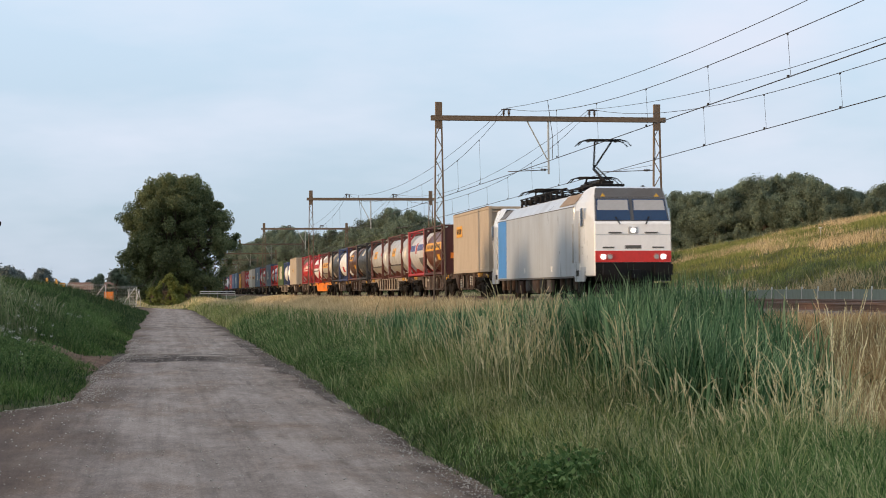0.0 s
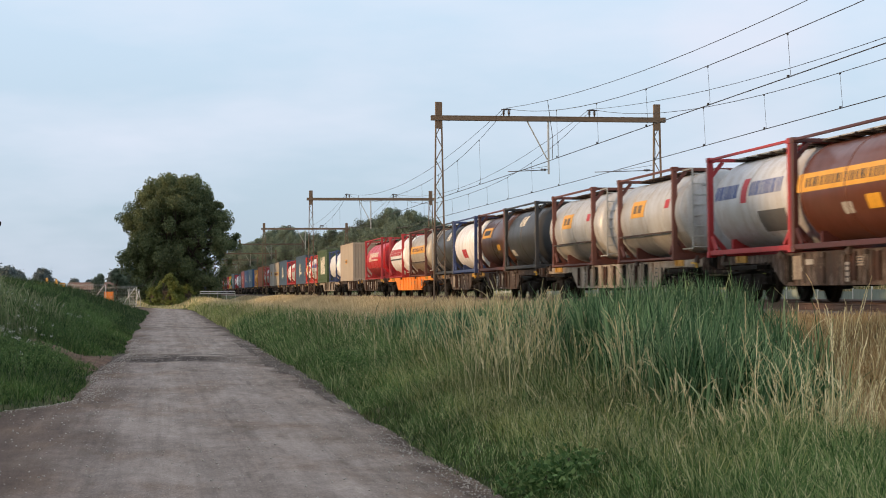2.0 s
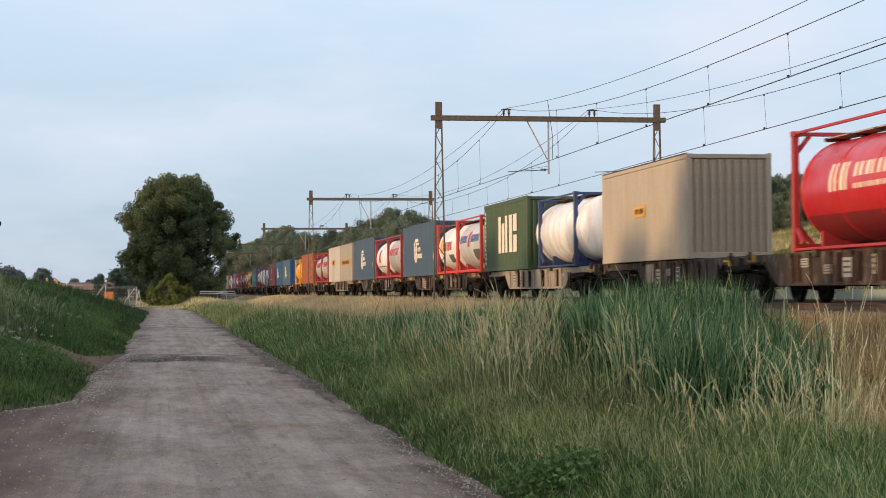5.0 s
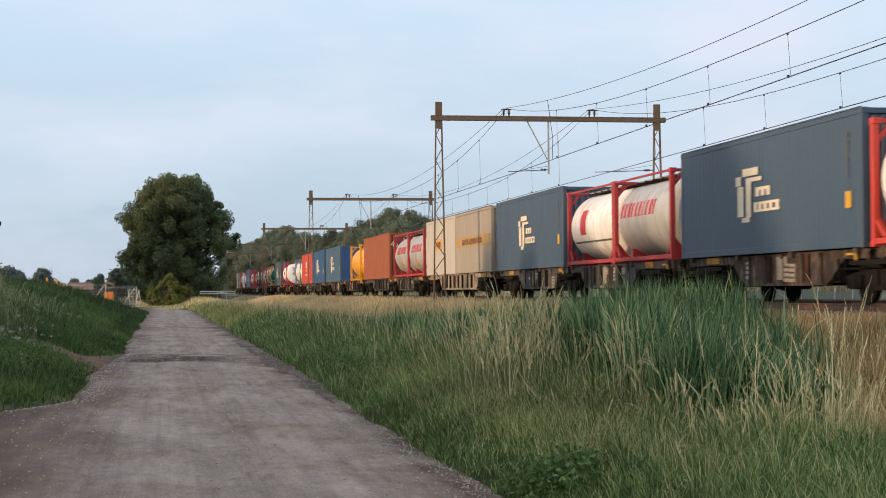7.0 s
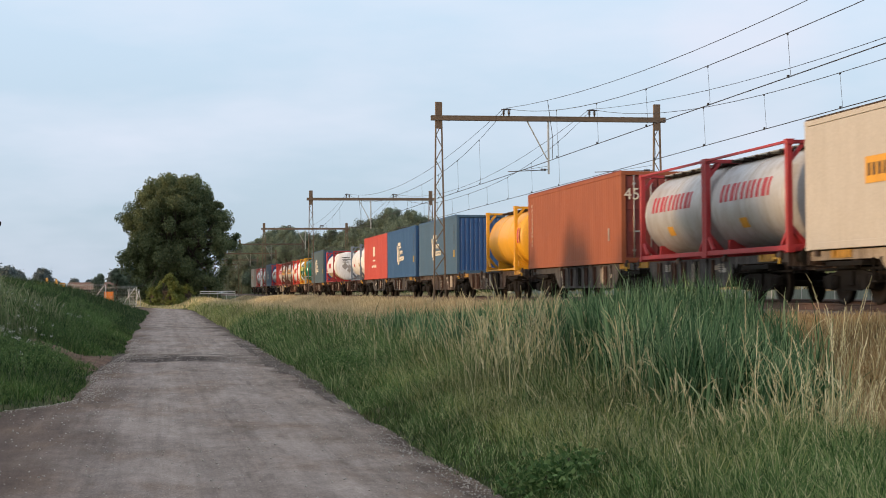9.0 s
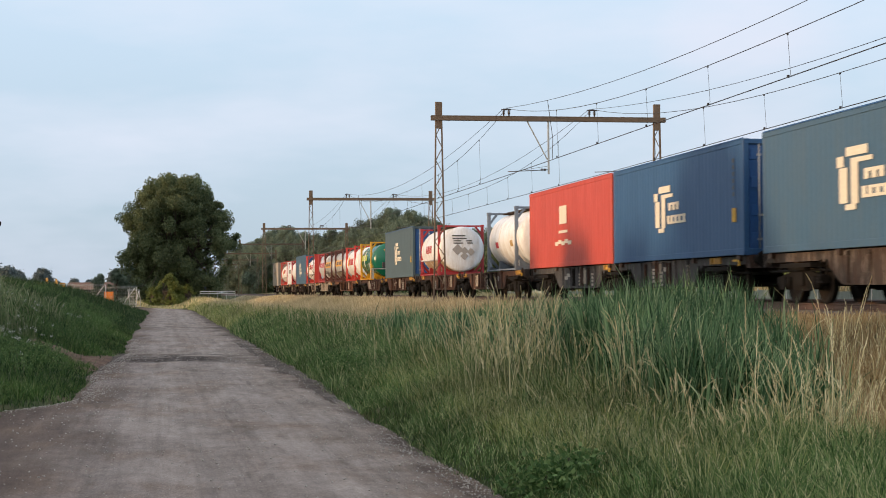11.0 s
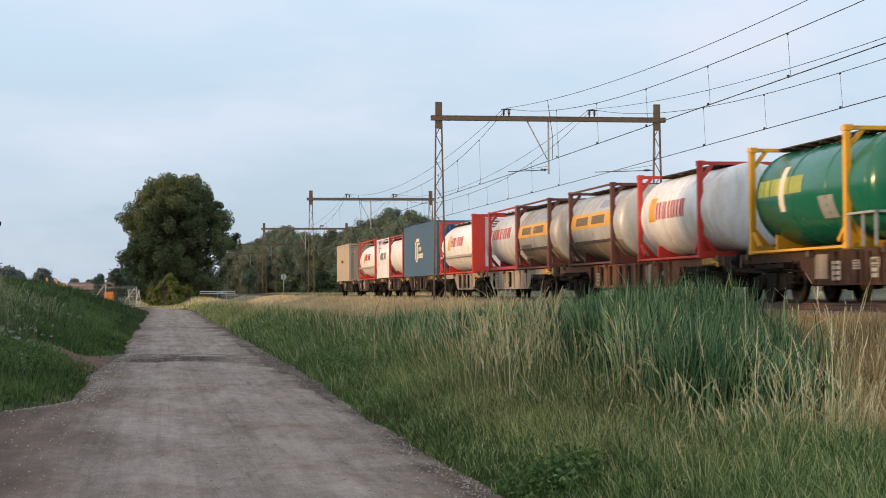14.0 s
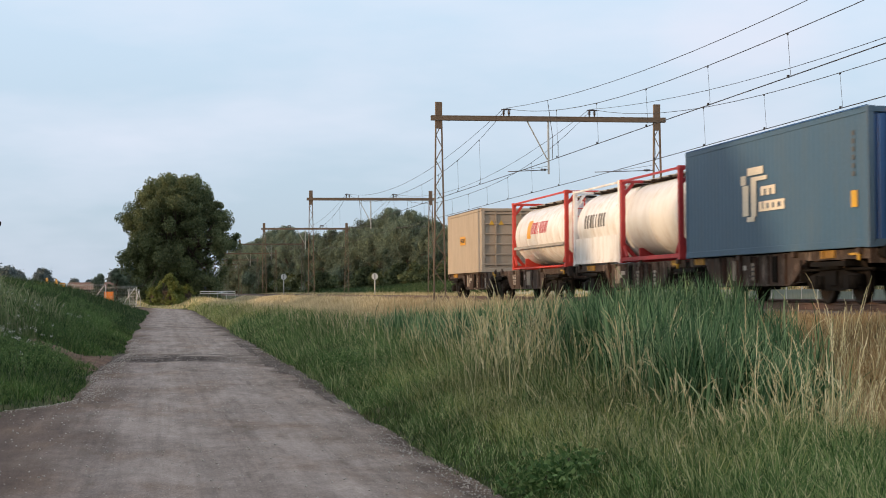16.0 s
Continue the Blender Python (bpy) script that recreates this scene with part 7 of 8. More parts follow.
def verge():
    rng = np.random.default_rng(71)
    # olive, seeding grass on the middle of the verge
    x, y, a, k = tufts(rng, 1500, 30, 0.2, 3.3, 7.6, 11.5, 29, 1.1)
    m = (x > lane_edges(y)[1] + 0.45) & (x < 0.4 * y) & (rng.random(k.max() + 1)[k] < np.interp(x / y, [0.22, 0.30], [1.0, 0.15]))
    x, y, a, k = x[m], y[m], a[m], k[m]
    h = (0.28 + 0.4 * rng.random(k.max() + 1))[k] * (0.6 + 0.6 * rng.random(len(x))) * np.clip(0.4 + (x - 3.2) / 2.2, 0.4, 1.1)
    field("olive_grass", blades(rng, x, y, h, 0.004 + 0.005 * rng.random(len(x)), np.full(len(x), 0.55), 0.5, a), G_OLIVE, "olive and yellowish grass on the verge")
    # green verge by the lane, in tussocks with gaps
    x, y, a, k = tufts(rng, 4200, 44, 0.13, 2.5, 8.4, 9.0, 62, 1.5)
    edge = lane_edges(y)[1]
    keep = x > edge - 0.2 + 0.34 * rng.random(k.max() + 1)[k]
    x, y, a, k = x[keep], y[keep], a[keep], k[keep]
    size = 0.7 + 0.6 * rng.random(k.max() + 1)
    h = (0.13 + 0.24 * np.clip((x - edge[keep]) / 2.0, 0, 1) + 0.2 * np.clip((y - 22) / 10, 0, 1)) * (0.55 + 0.7 * rng.random(len(x))) * size[k]
    field("verge_grass", blades(rng, x, y, h, (0.005 + 0.006 * rng.random(len(x))) * (0.7 + y / 60), np.full(len(x), 0.7), 0.5, a), G_VERGE, "dense green verge grass beside the gravel lane")
    # short turf that covers the soil
    x, y = scatter(rng, 70000, 2.6, 8.4, 9.0, 62, 1.6)
    m = x > lane_edges(y)[1] - 0.12 + 0.16 * rng.random(len(x))
    x, y = x[m], y[m]
    field("short_turf", blades(rng, x, y, 0.1 + 0.16 * rng.random(len(x)), 0.005 + 0.006 * rng.random(len(x)), np.full(len(x), 0.7)), G_TURF, "short dark green turf between the tussocks")
    # slender taller stand
    x, y, a, k = tufts(rng, 650, 20, 0.16, 3.7, 9.2, 9.0, 50, 1.2)
    h = (0.3 + 0.35 * rng.random(len(x)) + 0.3 * np.clip((y - 22) / 10, 0, 1)) * np.clip(0.5 + (x - 3.6) / 2, 0.5, 1)
    field("tall_grass", blades(rng, x, y, h, 0.006 + 0.006 * rng.random(len(x)), np.full(len(x), 0.35), 0.4, a), G_VERGE, "tall green meadow grass on the verge")
    # fine yellow-green seeding stems
    x, y, a, k = tufts(rng, 1500, 11, 0.22, 3.3, 8.6, 9.0, 62, 1.45)
    m = rng.random(len(x)) < np.interp(y, [24, 32], [1.0, 0.25]) * np.interp(x / y, [0.25, 0.33], [1.0, 0.3])
    x, y, a = x[m], y[m], a[m]
    h = (0.3 + 0.4 * rng.random(len(x)) + 0.2 * np.clip((y - 22) / 10, 0, 1)) * np.clip(0.4 + (x - 3.2) / 3.0, 0.4, 1)
    field("seeding_grass", joined(*panicles(rng, x, y, h, np.full(len(x), 0.3), a, 8, 0.018, 0.0022, 1.0)), G_STEM, "fine yellow-green seeding grass on the verge")
    # straw in separate clumps: x, y, stalks, height, spread
    clumps = [(4.95, 22.8, 56, 1.62, 0.3), (5.3, 23.5, 42, 1.5, 0.28), (5.0, 20.6, 28, 1.3, 0.3), (4.5, 25.0, 11, 1.35, 0.45), (4.25, 27.5, 7, 1.2, 0.5), (4.7, 30.0, 10, 1.35, 0.6),
              (5.3, 18.3, 26, 1.35, 0.3), (5.75, 18.7, 14, 1.25, 0.25), (4.9, 17.4, 22, 1.1, 0.32), (6.0, 17.6, 9, 1.2, 0.25), (5.95, 14.2, 6, 1.2, 0.35), (6.25, 14.9, 5, 1.2, 0.35),
              (7.0, 16.0, 5, 1.25, 0.4), (7.5, 17.2, 4, 1.2, 0.45), (6.0, 15.3, 9, 1.1, 0.3), (5.7, 13.2, 10, 0.85, 0.25), (8.0, 18.6, 4, 1.15, 0.5), (6.5, 20.5, 8, 1.3, 0.3), (5.6, 21.8, 16, 1.35, 0.35), (5.9, 20.4, 12, 1.3, 0.3), (4.6, 20.2, 10, 1.1, 0.4), (4.3, 22.2, 9, 1.15, 0.4), (5.0, 25.6, 18, 1.45, 0.4), (6.3, 18.9, 12, 1.25, 0.3), (5.5, 19.4, 16, 1.2, 0.3), (5.1, 16.2, 10, 0.95, 0.3), (5.6, 13.3, 8, 1.0, 0.3), (5.8, 13.9, 7, 1.1, 0.32), (5.25, 12.8, 6, 0.8, 0.25), (5.35, 13.6, 6, 0.9, 0.3), (5.5, 14.6, 8, 0.9, 0.3), (6.6, 15.6, 4, 1.15, 0.35), (7.2, 15.8, 4, 1.15, 0.4),
              (5.55, 13.4, 4, 1.7, 0.2), (5.9, 14.0, 4, 1.75, 0.25), (6.0, 15.0, 5, 1.75, 0.25), (5.3, 13.8, 3, 1.5, 0.2), (6.3, 15.6, 5, 1.75, 0.3), (5.5, 15.2, 4, 1.6, 0.2), (5.9, 16.5, 5, 1.7, 0.3)]
    for _ in range(14):
        yy = 24 + 36 * rng.random()
        clumps.append((rng.uniform(3.7, 5.6 + (yy - 24) * 0.05), yy, int(rng.integers(4, 13)), rng.uniform(0.8, 1.3), 0.45))
    for _ in range(24):
        yy = rng.uniform(18.5, 30)
        clumps.append((yy * rng.uniform(0.165, 0.235) + 0.3, yy, int(rng.integers(6, 13)), rng.uniform(1.0, 1.5), 0.26))
    for _ in range(26):
        clumps.append((rng.uniform(4.2, 7.4), rng.uniform(12.5, 22), int(rng.integers(1, 7)), rng.uniform(0.7, 1.15), 0.3))
    k = np.repeat(np.arange(len(clumps)), [max(1, int(c[2] * 1.2)) for c in clumps])
    cl = np.array(clumps)[k]
    n = len(k)
    a = rng.random(n) * math.tau
    r = cl[:, 4] * np.abs(rng.normal(size=n))
    x, y = cl[:, 0] + np.cos(a) * r, cl[:, 1] + np.sin(a) * r
    h = cl[:, 3] * (0.62 + 0.48 * rng.random(n) ** 0.9)
    stalk, head = panicles(rng, x, y, h, np.full(n, 0.24), a, 17, 0.036, 0.0032, 0.7)
    field("straw_stalks", stalk, G_STALK, "thin green and straw-coloured grass stalks")
    field("straw_heads", head, G_STRAW, "pale dry seed heads of tall grass")
    # single stalks through the short grass in front
    sx, sy = scatter(rng, 300, 3.9, 7.2, 12.0, 18.5, 1.0)
    sh = (0.35 + 0.55 * rng.random(300)) * np.clip(0.45 + (sx - 3.8) / 2.2, 0.4, 1.05)
    stalk, head = panicles(rng, sx, sy, sh, np.full(300, 0.4), rng.random(300) * math.tau, 13, 0.026, 0.0024, 1.4)
    field("lone_stalks", stalk, G_STALK, "single thin stalks in the short grass")
    field("lone_heads", head, G_STRAW, "nodding pale seed heads over the short grass")
    x2, y2, a2, k2 = tufts(rng, 190, 24, 0.15, 3.9, 7.0, 12.5, 18.5, 1.0)
    h2 = (0.3 + 0.4 * rng.random(k2.max() + 1))[k2] * (0.6 + 0.5 * rng.random(len(x2))) * np.clip(0.4 + (x2 - 3.6) / 2.2, 0.4, 1)
    field("front_tussocks", blades(rng, x2, y2, h2, 0.005 + 0.005 * rng.random(len(x2)), np.full(len(x2), 0.45), 0.5, a2), G_MID, "olive grass tussocks near the lane")
    pick = rng.choice(n, n)
    h = h * np.where(rng.random(n) < 0.5, 0.55, 0.8)
    field("straw_blades", blades(rng, x[pick] + rng.normal(size=n) * 0.08, y[pick] + rng.normal(size=n) * 0.08, h[pick] * (0.25 + 0.3 * rng.random(n)), 0.005 + 0.004 * rng.random(n), np.full(n, 0.6), 0.5),
          G_STRAW, "dry straw blades at the feet of the stalks")
    # middle-high green tussocks between the straw
    x, y, a, k = tufts(rng, 520, 26, 0.14, 4.2, 8.0, 14.5, 30, 1.0)
    m = x < 0.42 * y
    x, y, a, k = x[m], y[m], a[m], k[m]
    size = 0.35 + 0.55 * rng.random(k.max() + 1)
    h = size[k] * (0.6 + 0.6 * rng.random(len(x))) * np.clip(0.35 + (y - 14) / 7, 0.35, 1.15)
    field("tussock_grass", blades(rng, x, y, h, 0.006 + 0.007 * rng.random(len(x)), np.full(len(x), 0.4), 0.45, a), G_MID, "green tussocks between the straw stalks")
    # leafy herbs between the grasses
    x, y = scatter(rng, 420, 3.0, 8.0, 10.5, 40, 1.5)
    m = x > lane_edges(y)[1] + 0.1
    x, y = x[m], y[m]
    v, f = leaf_quads(rng, np.stack([x, y, ground_z(x, y) + 0.12 + 0.2 * rng.random(len(x))], 1), 0.1 + 0.12 * rng.random(len(x)), 9000, 0.011)
    field("herb_leaves", (v, f), G_WEED, "low leafy herbs among the grass")


def reeds():
    rng = np.random.default_rng(72)
    x, y, a, k = tufts(rng, 1250, 13, 0.22, 5.2, 9.7, 16.4, 56, 1.5)
    m = (x > 5.0) & (x < 10.1) & (x < 0.372 * y + 0.5 * rng.normal(size=len(x))) & (x > 0.138 * y + 0.5 * rng.normal(size=len(x)))
    x, y = x[m], y[m]
    top = np.interp(y - 0.9 * (x - 8), [16.5, 19.0, 21.5, 24, 29, 35, 45, 53], [0.75, 1.2, 1.75, 2.15, 2.1, 1.85, 1.6, 1.2])
    edge = np.clip((x - 5.5) / 1.3, 0.3, 1) * np.clip((10.2 - x) / 1.2, 0.4, 1)
    h = top * (0.55 + 0.5 * rng.random(len(x))) * (0.72 + 0.28 * edge) * np.interp(x / y, [0.16, 0.2, 0.25, 0.29, 0.34, 0.372], [0.62, 0.72, 0.82, 1.0, 1.0, 0.82])
    n = len(x)
    field("reeds", blades(rng, x, y, h, 0.016 + 0.014 * rng.random(n), np.full(n, 0.16), 0.3), G_REED, "tall blue-green reeds standing in the ditch")
    # long lance leaves that rise from the stems
    m = n * 5
    xi = rng.choice(n, m)
    hl = 0.4 + 0.45 * rng.random(m)
    v, f = blades(rng, x[xi], y[xi], hl, 0.013 + 0.016 * rng.random(m), 0.12 + 0.5 * rng.random(m) ** 1.6, 0.45)
    up = 0.1 + 0.62 * rng.random(m)
    v[:, 2] += np.repeat(h[xi] * up, 5)
    field("reed_leaves", (v, f), G_REED, "long arching reed leaves")


def dry_strip():
    rng = np.random.default_rng(73)
    x, y = scatter(rng, 90000, 6.6, 12.9, 14, 80, 1.2)
    h = (0.3 + 0.35 * rng.random(len(x))) * np.interp(x, [8, 10.5, 12, 12.9], [1.5, 1.0, 0.55, 0.35])
    m = (x > 9.6) | (y < 25) & (x > 0.36 * y)
    x, y, h = x[m], y[m], h[m]
    field("dry_grass", blades(rng, x, y, h, 0.007 + 0.008 * rng.random(len(x)), np.full(len(x), 0.45)), G_DRY, "red-brown dry grass on the track bank")
    x, y = scatter(rng, 3500, 7.4, 11.2, 14, 70, 1.2)
    m = (x > 0.36 * y) | (x > 9.4)
    x, y = x[m], y[m]
    field("dry_stalks", seed_heads(rng, x, y, 0.45 + 0.4 * rng.random(len(x)), np.full(len(x), 0.25), 0.004 + 0.005 * rng.random(len(x))), G_STRAW, "pale stalks on the track bank")
    # far golden meadow between lane and track
    x, y = scatter(rng, 210000, 2.6, 12.6, 38, 260, 1.35)
    lane = lane_edges(y)[1]
    m = (x > lane - 0.25 + 0.45 * rng.random(len(x))) | (y > 188)
    x, y = x[m], y[m]
    h = (0.45 + 0.55 * rng.random(len(x))) * np.interp(x, [2.6, 3.2, 4.8, 9, 10.5, 12.6], [0.3, 0.6, 1, 1, 0.75, 0.5]) * np.interp(y, [38, 180, 200, 260], [1, 1, 0.55, 0.5]) * (1 + 0.25 * wob(x, y, 0.7, 9))
    g = (x - 3.2 + 0.9 * wob(x, y, 0.3, 2) + 0.5 * wob(x, y, 1.3, 4) + rng.normal(size=len(x)) * 0.6) < np.interp(y, [38, 60, 90, 140, 215], [9.5, 6.0, 1.9, 0.6, 0.15])
    wd = (0.010 + 0.014 * rng.random(len(x))) * (0.7 + y / 90)
    for mask, mat, nm, lab in ((~g, G_GOLD, "golden_grass", "tall golden summer grass along the track"), (g & (y < 75), G_VERGE, "far_verge_grass", "green grass edging the lane"), (g & (y >= 75), G_OLIVE, "far_verge_olive", "yellowish grass edging the far lane")):
        field(nm, blades(rng, x[mask], y[mask], h[mask], wd[mask], np.full(mask.sum(), 0.4)), mat, lab)
    # straw and green at the foot of the oak, where the lane ends; the pale straw colour stands for sunlight
    x, y = scatter(rng, 14000, -3.0, 7.5, 191, 221, 1.0)
    h = (0.35 + 0.7 * rng.random(len(x))) * (1 + 0.3 * wob(x, y, 0.5, 3)) * np.interp(x, [-3, -1.5, 2.0, 3.5], [0.8, 0.3, 0.5, 1.0])
    m = rng.random(len(x)) < 0.65
    for mask, mat, nm, lab in ((m, G_STRAW, "oak_foot_straw", "pale golden grass at the foot of the oak, coloured as sunlit"), (~m, G_MID, "oak_foot_green", "green grass at the foot of the oak")):
        field(nm, blades(rng, x[mask], y[mask], h[mask], 0.03 + 0.04 * rng.random(mask.sum()), np.full(mask.sum(), 0.4)), mat, lab)
    # pale heads that stand out of the meadow's near edge
    x, y, a, k = tufts(rng, 150, 8, 0.4, 3.9, 9.5, 36, 90, 1.2)
    m = (x > lane_edges(y)[1] + 0.9) & (x < 0.19 * y + 1.5)
    x, y, a = x[m], y[m], a[m]
    stalk, head = panicles(rng, x, y, 0.75 + 0.5 * rng.random(len(x)), np.full(len(x), 0.25), a, 9, 0.04, 0.005, 0.8)
    field("meadow_stalks", joined(stalk, head), G_GOLD, "golden stalks with seed heads in the meadow")
    # docks and nettles in the verge by the lane
    x, y = scatter(rng, 110, 3.1, 5.2, 24, 120, 1.2)
    m = (x > lane_edges(y)[1] + 0.1) & (wob(x, y, 0.4, 7) > -0.1)
    x, y = x[m], y[m]
    v, f = leaf_quads(rng, np.stack([x, y, ground_z(x, y) + 0.3 + 0.3 * rng.random(len(x))], 1), 0.14 + 0.2 * rng.random(len(x)), 9000, 0.015)
    field("verge_herbs", (v, f), G_WEED, "dark leafy herbs in the verge beside the lane")
    # grass beyond the tracks, at the wood's foot
    x, y = scatter(rng, 45000, 22.3, 26.5, 80, 400, 1.25)
    m = rng.random(len(x)) < 0.7
    for mask, mat, nm, lab in ((m, G_GOLD, "trackside_grass", "dry golden grass beyond the tracks"), (~m, G_HILL, "trackside_green", "green grass beyond the tracks")):
        n = int(mask.sum())
        field(nm, blades(rng, x[mask], y[mask], (0.35 + 0.6 * rng.random(n)) * np.interp(x[mask], [22.3, 24, 26.5], [0.45, 0.7, 0.9]), (0.02 + 0.03 * rng.random(n)) * (0.6 + y[mask] / 200), np.full(n, 0.4)), mat, lab)
    x, y = scatter(rng, 42000, 26.0, 40, 125, 330, 1.1)
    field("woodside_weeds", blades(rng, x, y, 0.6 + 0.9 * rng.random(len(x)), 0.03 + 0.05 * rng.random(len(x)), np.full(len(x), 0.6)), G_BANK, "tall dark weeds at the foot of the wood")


def left_bank():
    rng = np.random.default_rng(74)
    x, y = scatter(rng, 150000, -15, -1.0, 16, 150, 1.5)
    lane = lane_edges(y)[0]
    m = x < lane + 0.12 - 0.16 * rng.random(len(x))
    m &= ~((np.abs(y - 41) < 3.6 + 1.2 * (x + 1.6)) & (x > -3.3) & (rng.random(len(x)) < 0.93))
    x, y = x[m], y[m]
    tall = np.clip((lane[m] - x) / 2.0, 0, 1)
    h = (0.1 + 0.32 * tall + 0.25 * tall * (wob(x, y, 0.6, 8) > 0.1)) * (0.6 + 0.7 * rng.random(len(x)))
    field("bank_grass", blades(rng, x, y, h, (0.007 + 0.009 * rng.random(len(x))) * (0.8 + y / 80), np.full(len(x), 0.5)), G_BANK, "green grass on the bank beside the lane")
    x, y, a, k = tufts(rng, 3000, 34, 0.16, -6.5, -0.8, 17, 75, 1.4)
    lane = lane_edges(y)[0]
    m = (x < lane + 0.2 * rng.random(len(x))) & ~((np.abs(y - 41) < 2.6 + 1.0 * (x + 1.6)) & (x > -3.2))
    x, y, a = x[m], y[m], a[m]
    field("lush_grass", blades(rng, x, y, (0.1 + 0.2 * rng.random(len(x))) * np.clip(0.5 + (lane[m] - x), 0.5, 1.4), (0.006 + 0.006 * rng.random(len(x))) * (0.8 + y / 80), np.full(len(x), 0.6), 0.5, a), G_LUSH, "lush short grass along the lane's edge")
    # tall pale weeds low on the bank
    x, y = scatter(rng, 6500, -8.5, -3.0, 30, 58, 1.0)
    m = wob(x, y, 0.5, 4) + 0.5 * wob(x, y, 1.3, 2) > -0.1
    x, y = x[m], y[m]
    field("bank_weeds", seed_heads(rng, x, y, 0.5 + 0.5 * rng.random(len(x)), np.full(len(x), 0.35), 0.006 + 0.01 * rng.random(len(x))), G_BANKWEED, "pale seeding weeds on the bank")
    x, y = scatter(rng, 3000, -10, -2.0, 22, 90, 1.2)
    m = wob(x, y, 0.45, 11) > -0.2
    x, y = x[m], y[m]
    v, f = leaf_quads(rng, np.stack([x, y, ground_z(x, y) + 0.35], 1), 0.15 + 0.2 * rng.random(len(x)), 130000, 0.017)
    field("weed_leaves", (v, f), G_WEED, "leafy green weeds on the bank")
    # white umbels
    x, y = scatter(rng, 150, -8.5, -2.4, 25, 60, 1.0)
    x = np.concatenate([x, -3.4 + 0.45 * rng.normal(size=34)])
    y = np.concatenate([y, 36 + 0.9 * rng.normal(size=34)])
    c = np.stack([x, y, ground_z(x, y) + 0.4 + 0.25 * rng.random(len(x))], 1)
    v, f = leaf_quads(rng, c, np.full(len(x), 0.045), 2200, 0.013)
    field("white_flowers", (v, f), G_FLOWER, "white flower heads among the weeds")


def hill():
    rng = np.random.default_rng(75)
    x, y = scatter(rng, 210000, 27, 64, 52, 240, 1.2)
    h = (0.2 + 0.35 * rng.random(len(x))) * (1 + 0.45 * wob(x, y, 0.8, 12) + 0.3 * wob(x, y, 2.1, 3))
    dry = 0.6 * wob(x * 0.8, y * 0.4, 0.33, 5) + 0.6 * wob(x, y * 0.6, 0.9, 6) + 0.16 * rng.normal(size=len(x)) > np.interp(x + 1.6 * wob(x, y, 0.11, 3) + 0.02 * (y - 140), [27, 29.5, 31.5, 37, 39.5, 43, 45.5, 49, 52, 60], [-0.7, -0.35, 0.7, 0.75, 0.0, 0.2, 0.9, 0.75, 0.0, -0.2])
    wd = 0.016 + 0.022 * rng.random(len(x))
    field("hill_dry_grass", blades(rng, x[dry], y[dry], h[dry], wd[dry], np.full(dry.sum(), 0.5)), G_HILLDRY, "straw-coloured grass patches on the embankment")
    field("hill_green_grass", blades(rng, x[~dry], y[~dry], h[~dry] * 0.85, wd[~dry], np.full((~dry).sum(), 0.5)), G_HILL, "green grass on the embankment slope")


verge()
reeds()
dry_strip()
left_bank()
hill()


# leafy dock plants at the lane's edge
def dock(x, y, s, seed):
    rng = np.random.default_rng(seed)
    t = thing("dock_plant", "broad-leaved green weed at the edge of the lane", "weed", "verge weeds", at=pose(x, y, float(ground_z(x, y))))
    v, f = leaf_quads(rng, np.array([[0, 0, 0.15], [0.18, 0.1, 0.2], [-0.2, 0.05, 0.15], [0.05, -0.2, 0.12]]) * s, np.full(4, 0.24 * s), 1300, 0.026)
    ob = new("leaves", fast_mesh("leaves", v, f, G_WEED))
    ob.parent = t
    part("stem", Solid().tube((0, 0, -0.05), (0.02, 0, 0.3 * s), 0.01, 0.006, 6), M_BARK, t)


for k, (x, y, s) in enumerate(((2.95, 12.9, 0.9), (3.2, 13.2, 0.8), (3.4, 31.5, 1.2), (3.3, 34.0, 1.0), (5.2, 12.5, 0.7), (4.3, 19.0, 0.9))):
    dock(x, y, s, 90 + k)


# ---- lane details ----
M_MUD = soil("dark_mud", [(0.3, (0.06, 0.045, 0.036)), (0.5, (0.105, 0.08, 0.064)), (0.7, (0.19, 0.155, 0.13))], (2.5, 30), bump=0.8, dist=0.02)
M_PEBBLE = soil("pebble_stone", [(0.3, (0.34, 0.30, 0.26)), (0.7, (0.55, 0.5, 0.45))], (6, 40), bump=0.2)


M_SOIL = soil("bare_brown_soil", [(0.3, (0.10, 0.06, 0.04)), (0.6, (0.18, 0.11, 0.075)), (0.8, (0.26, 0.175, 0.12))], (2.0, 26), bump=0.9, dist=0.03)


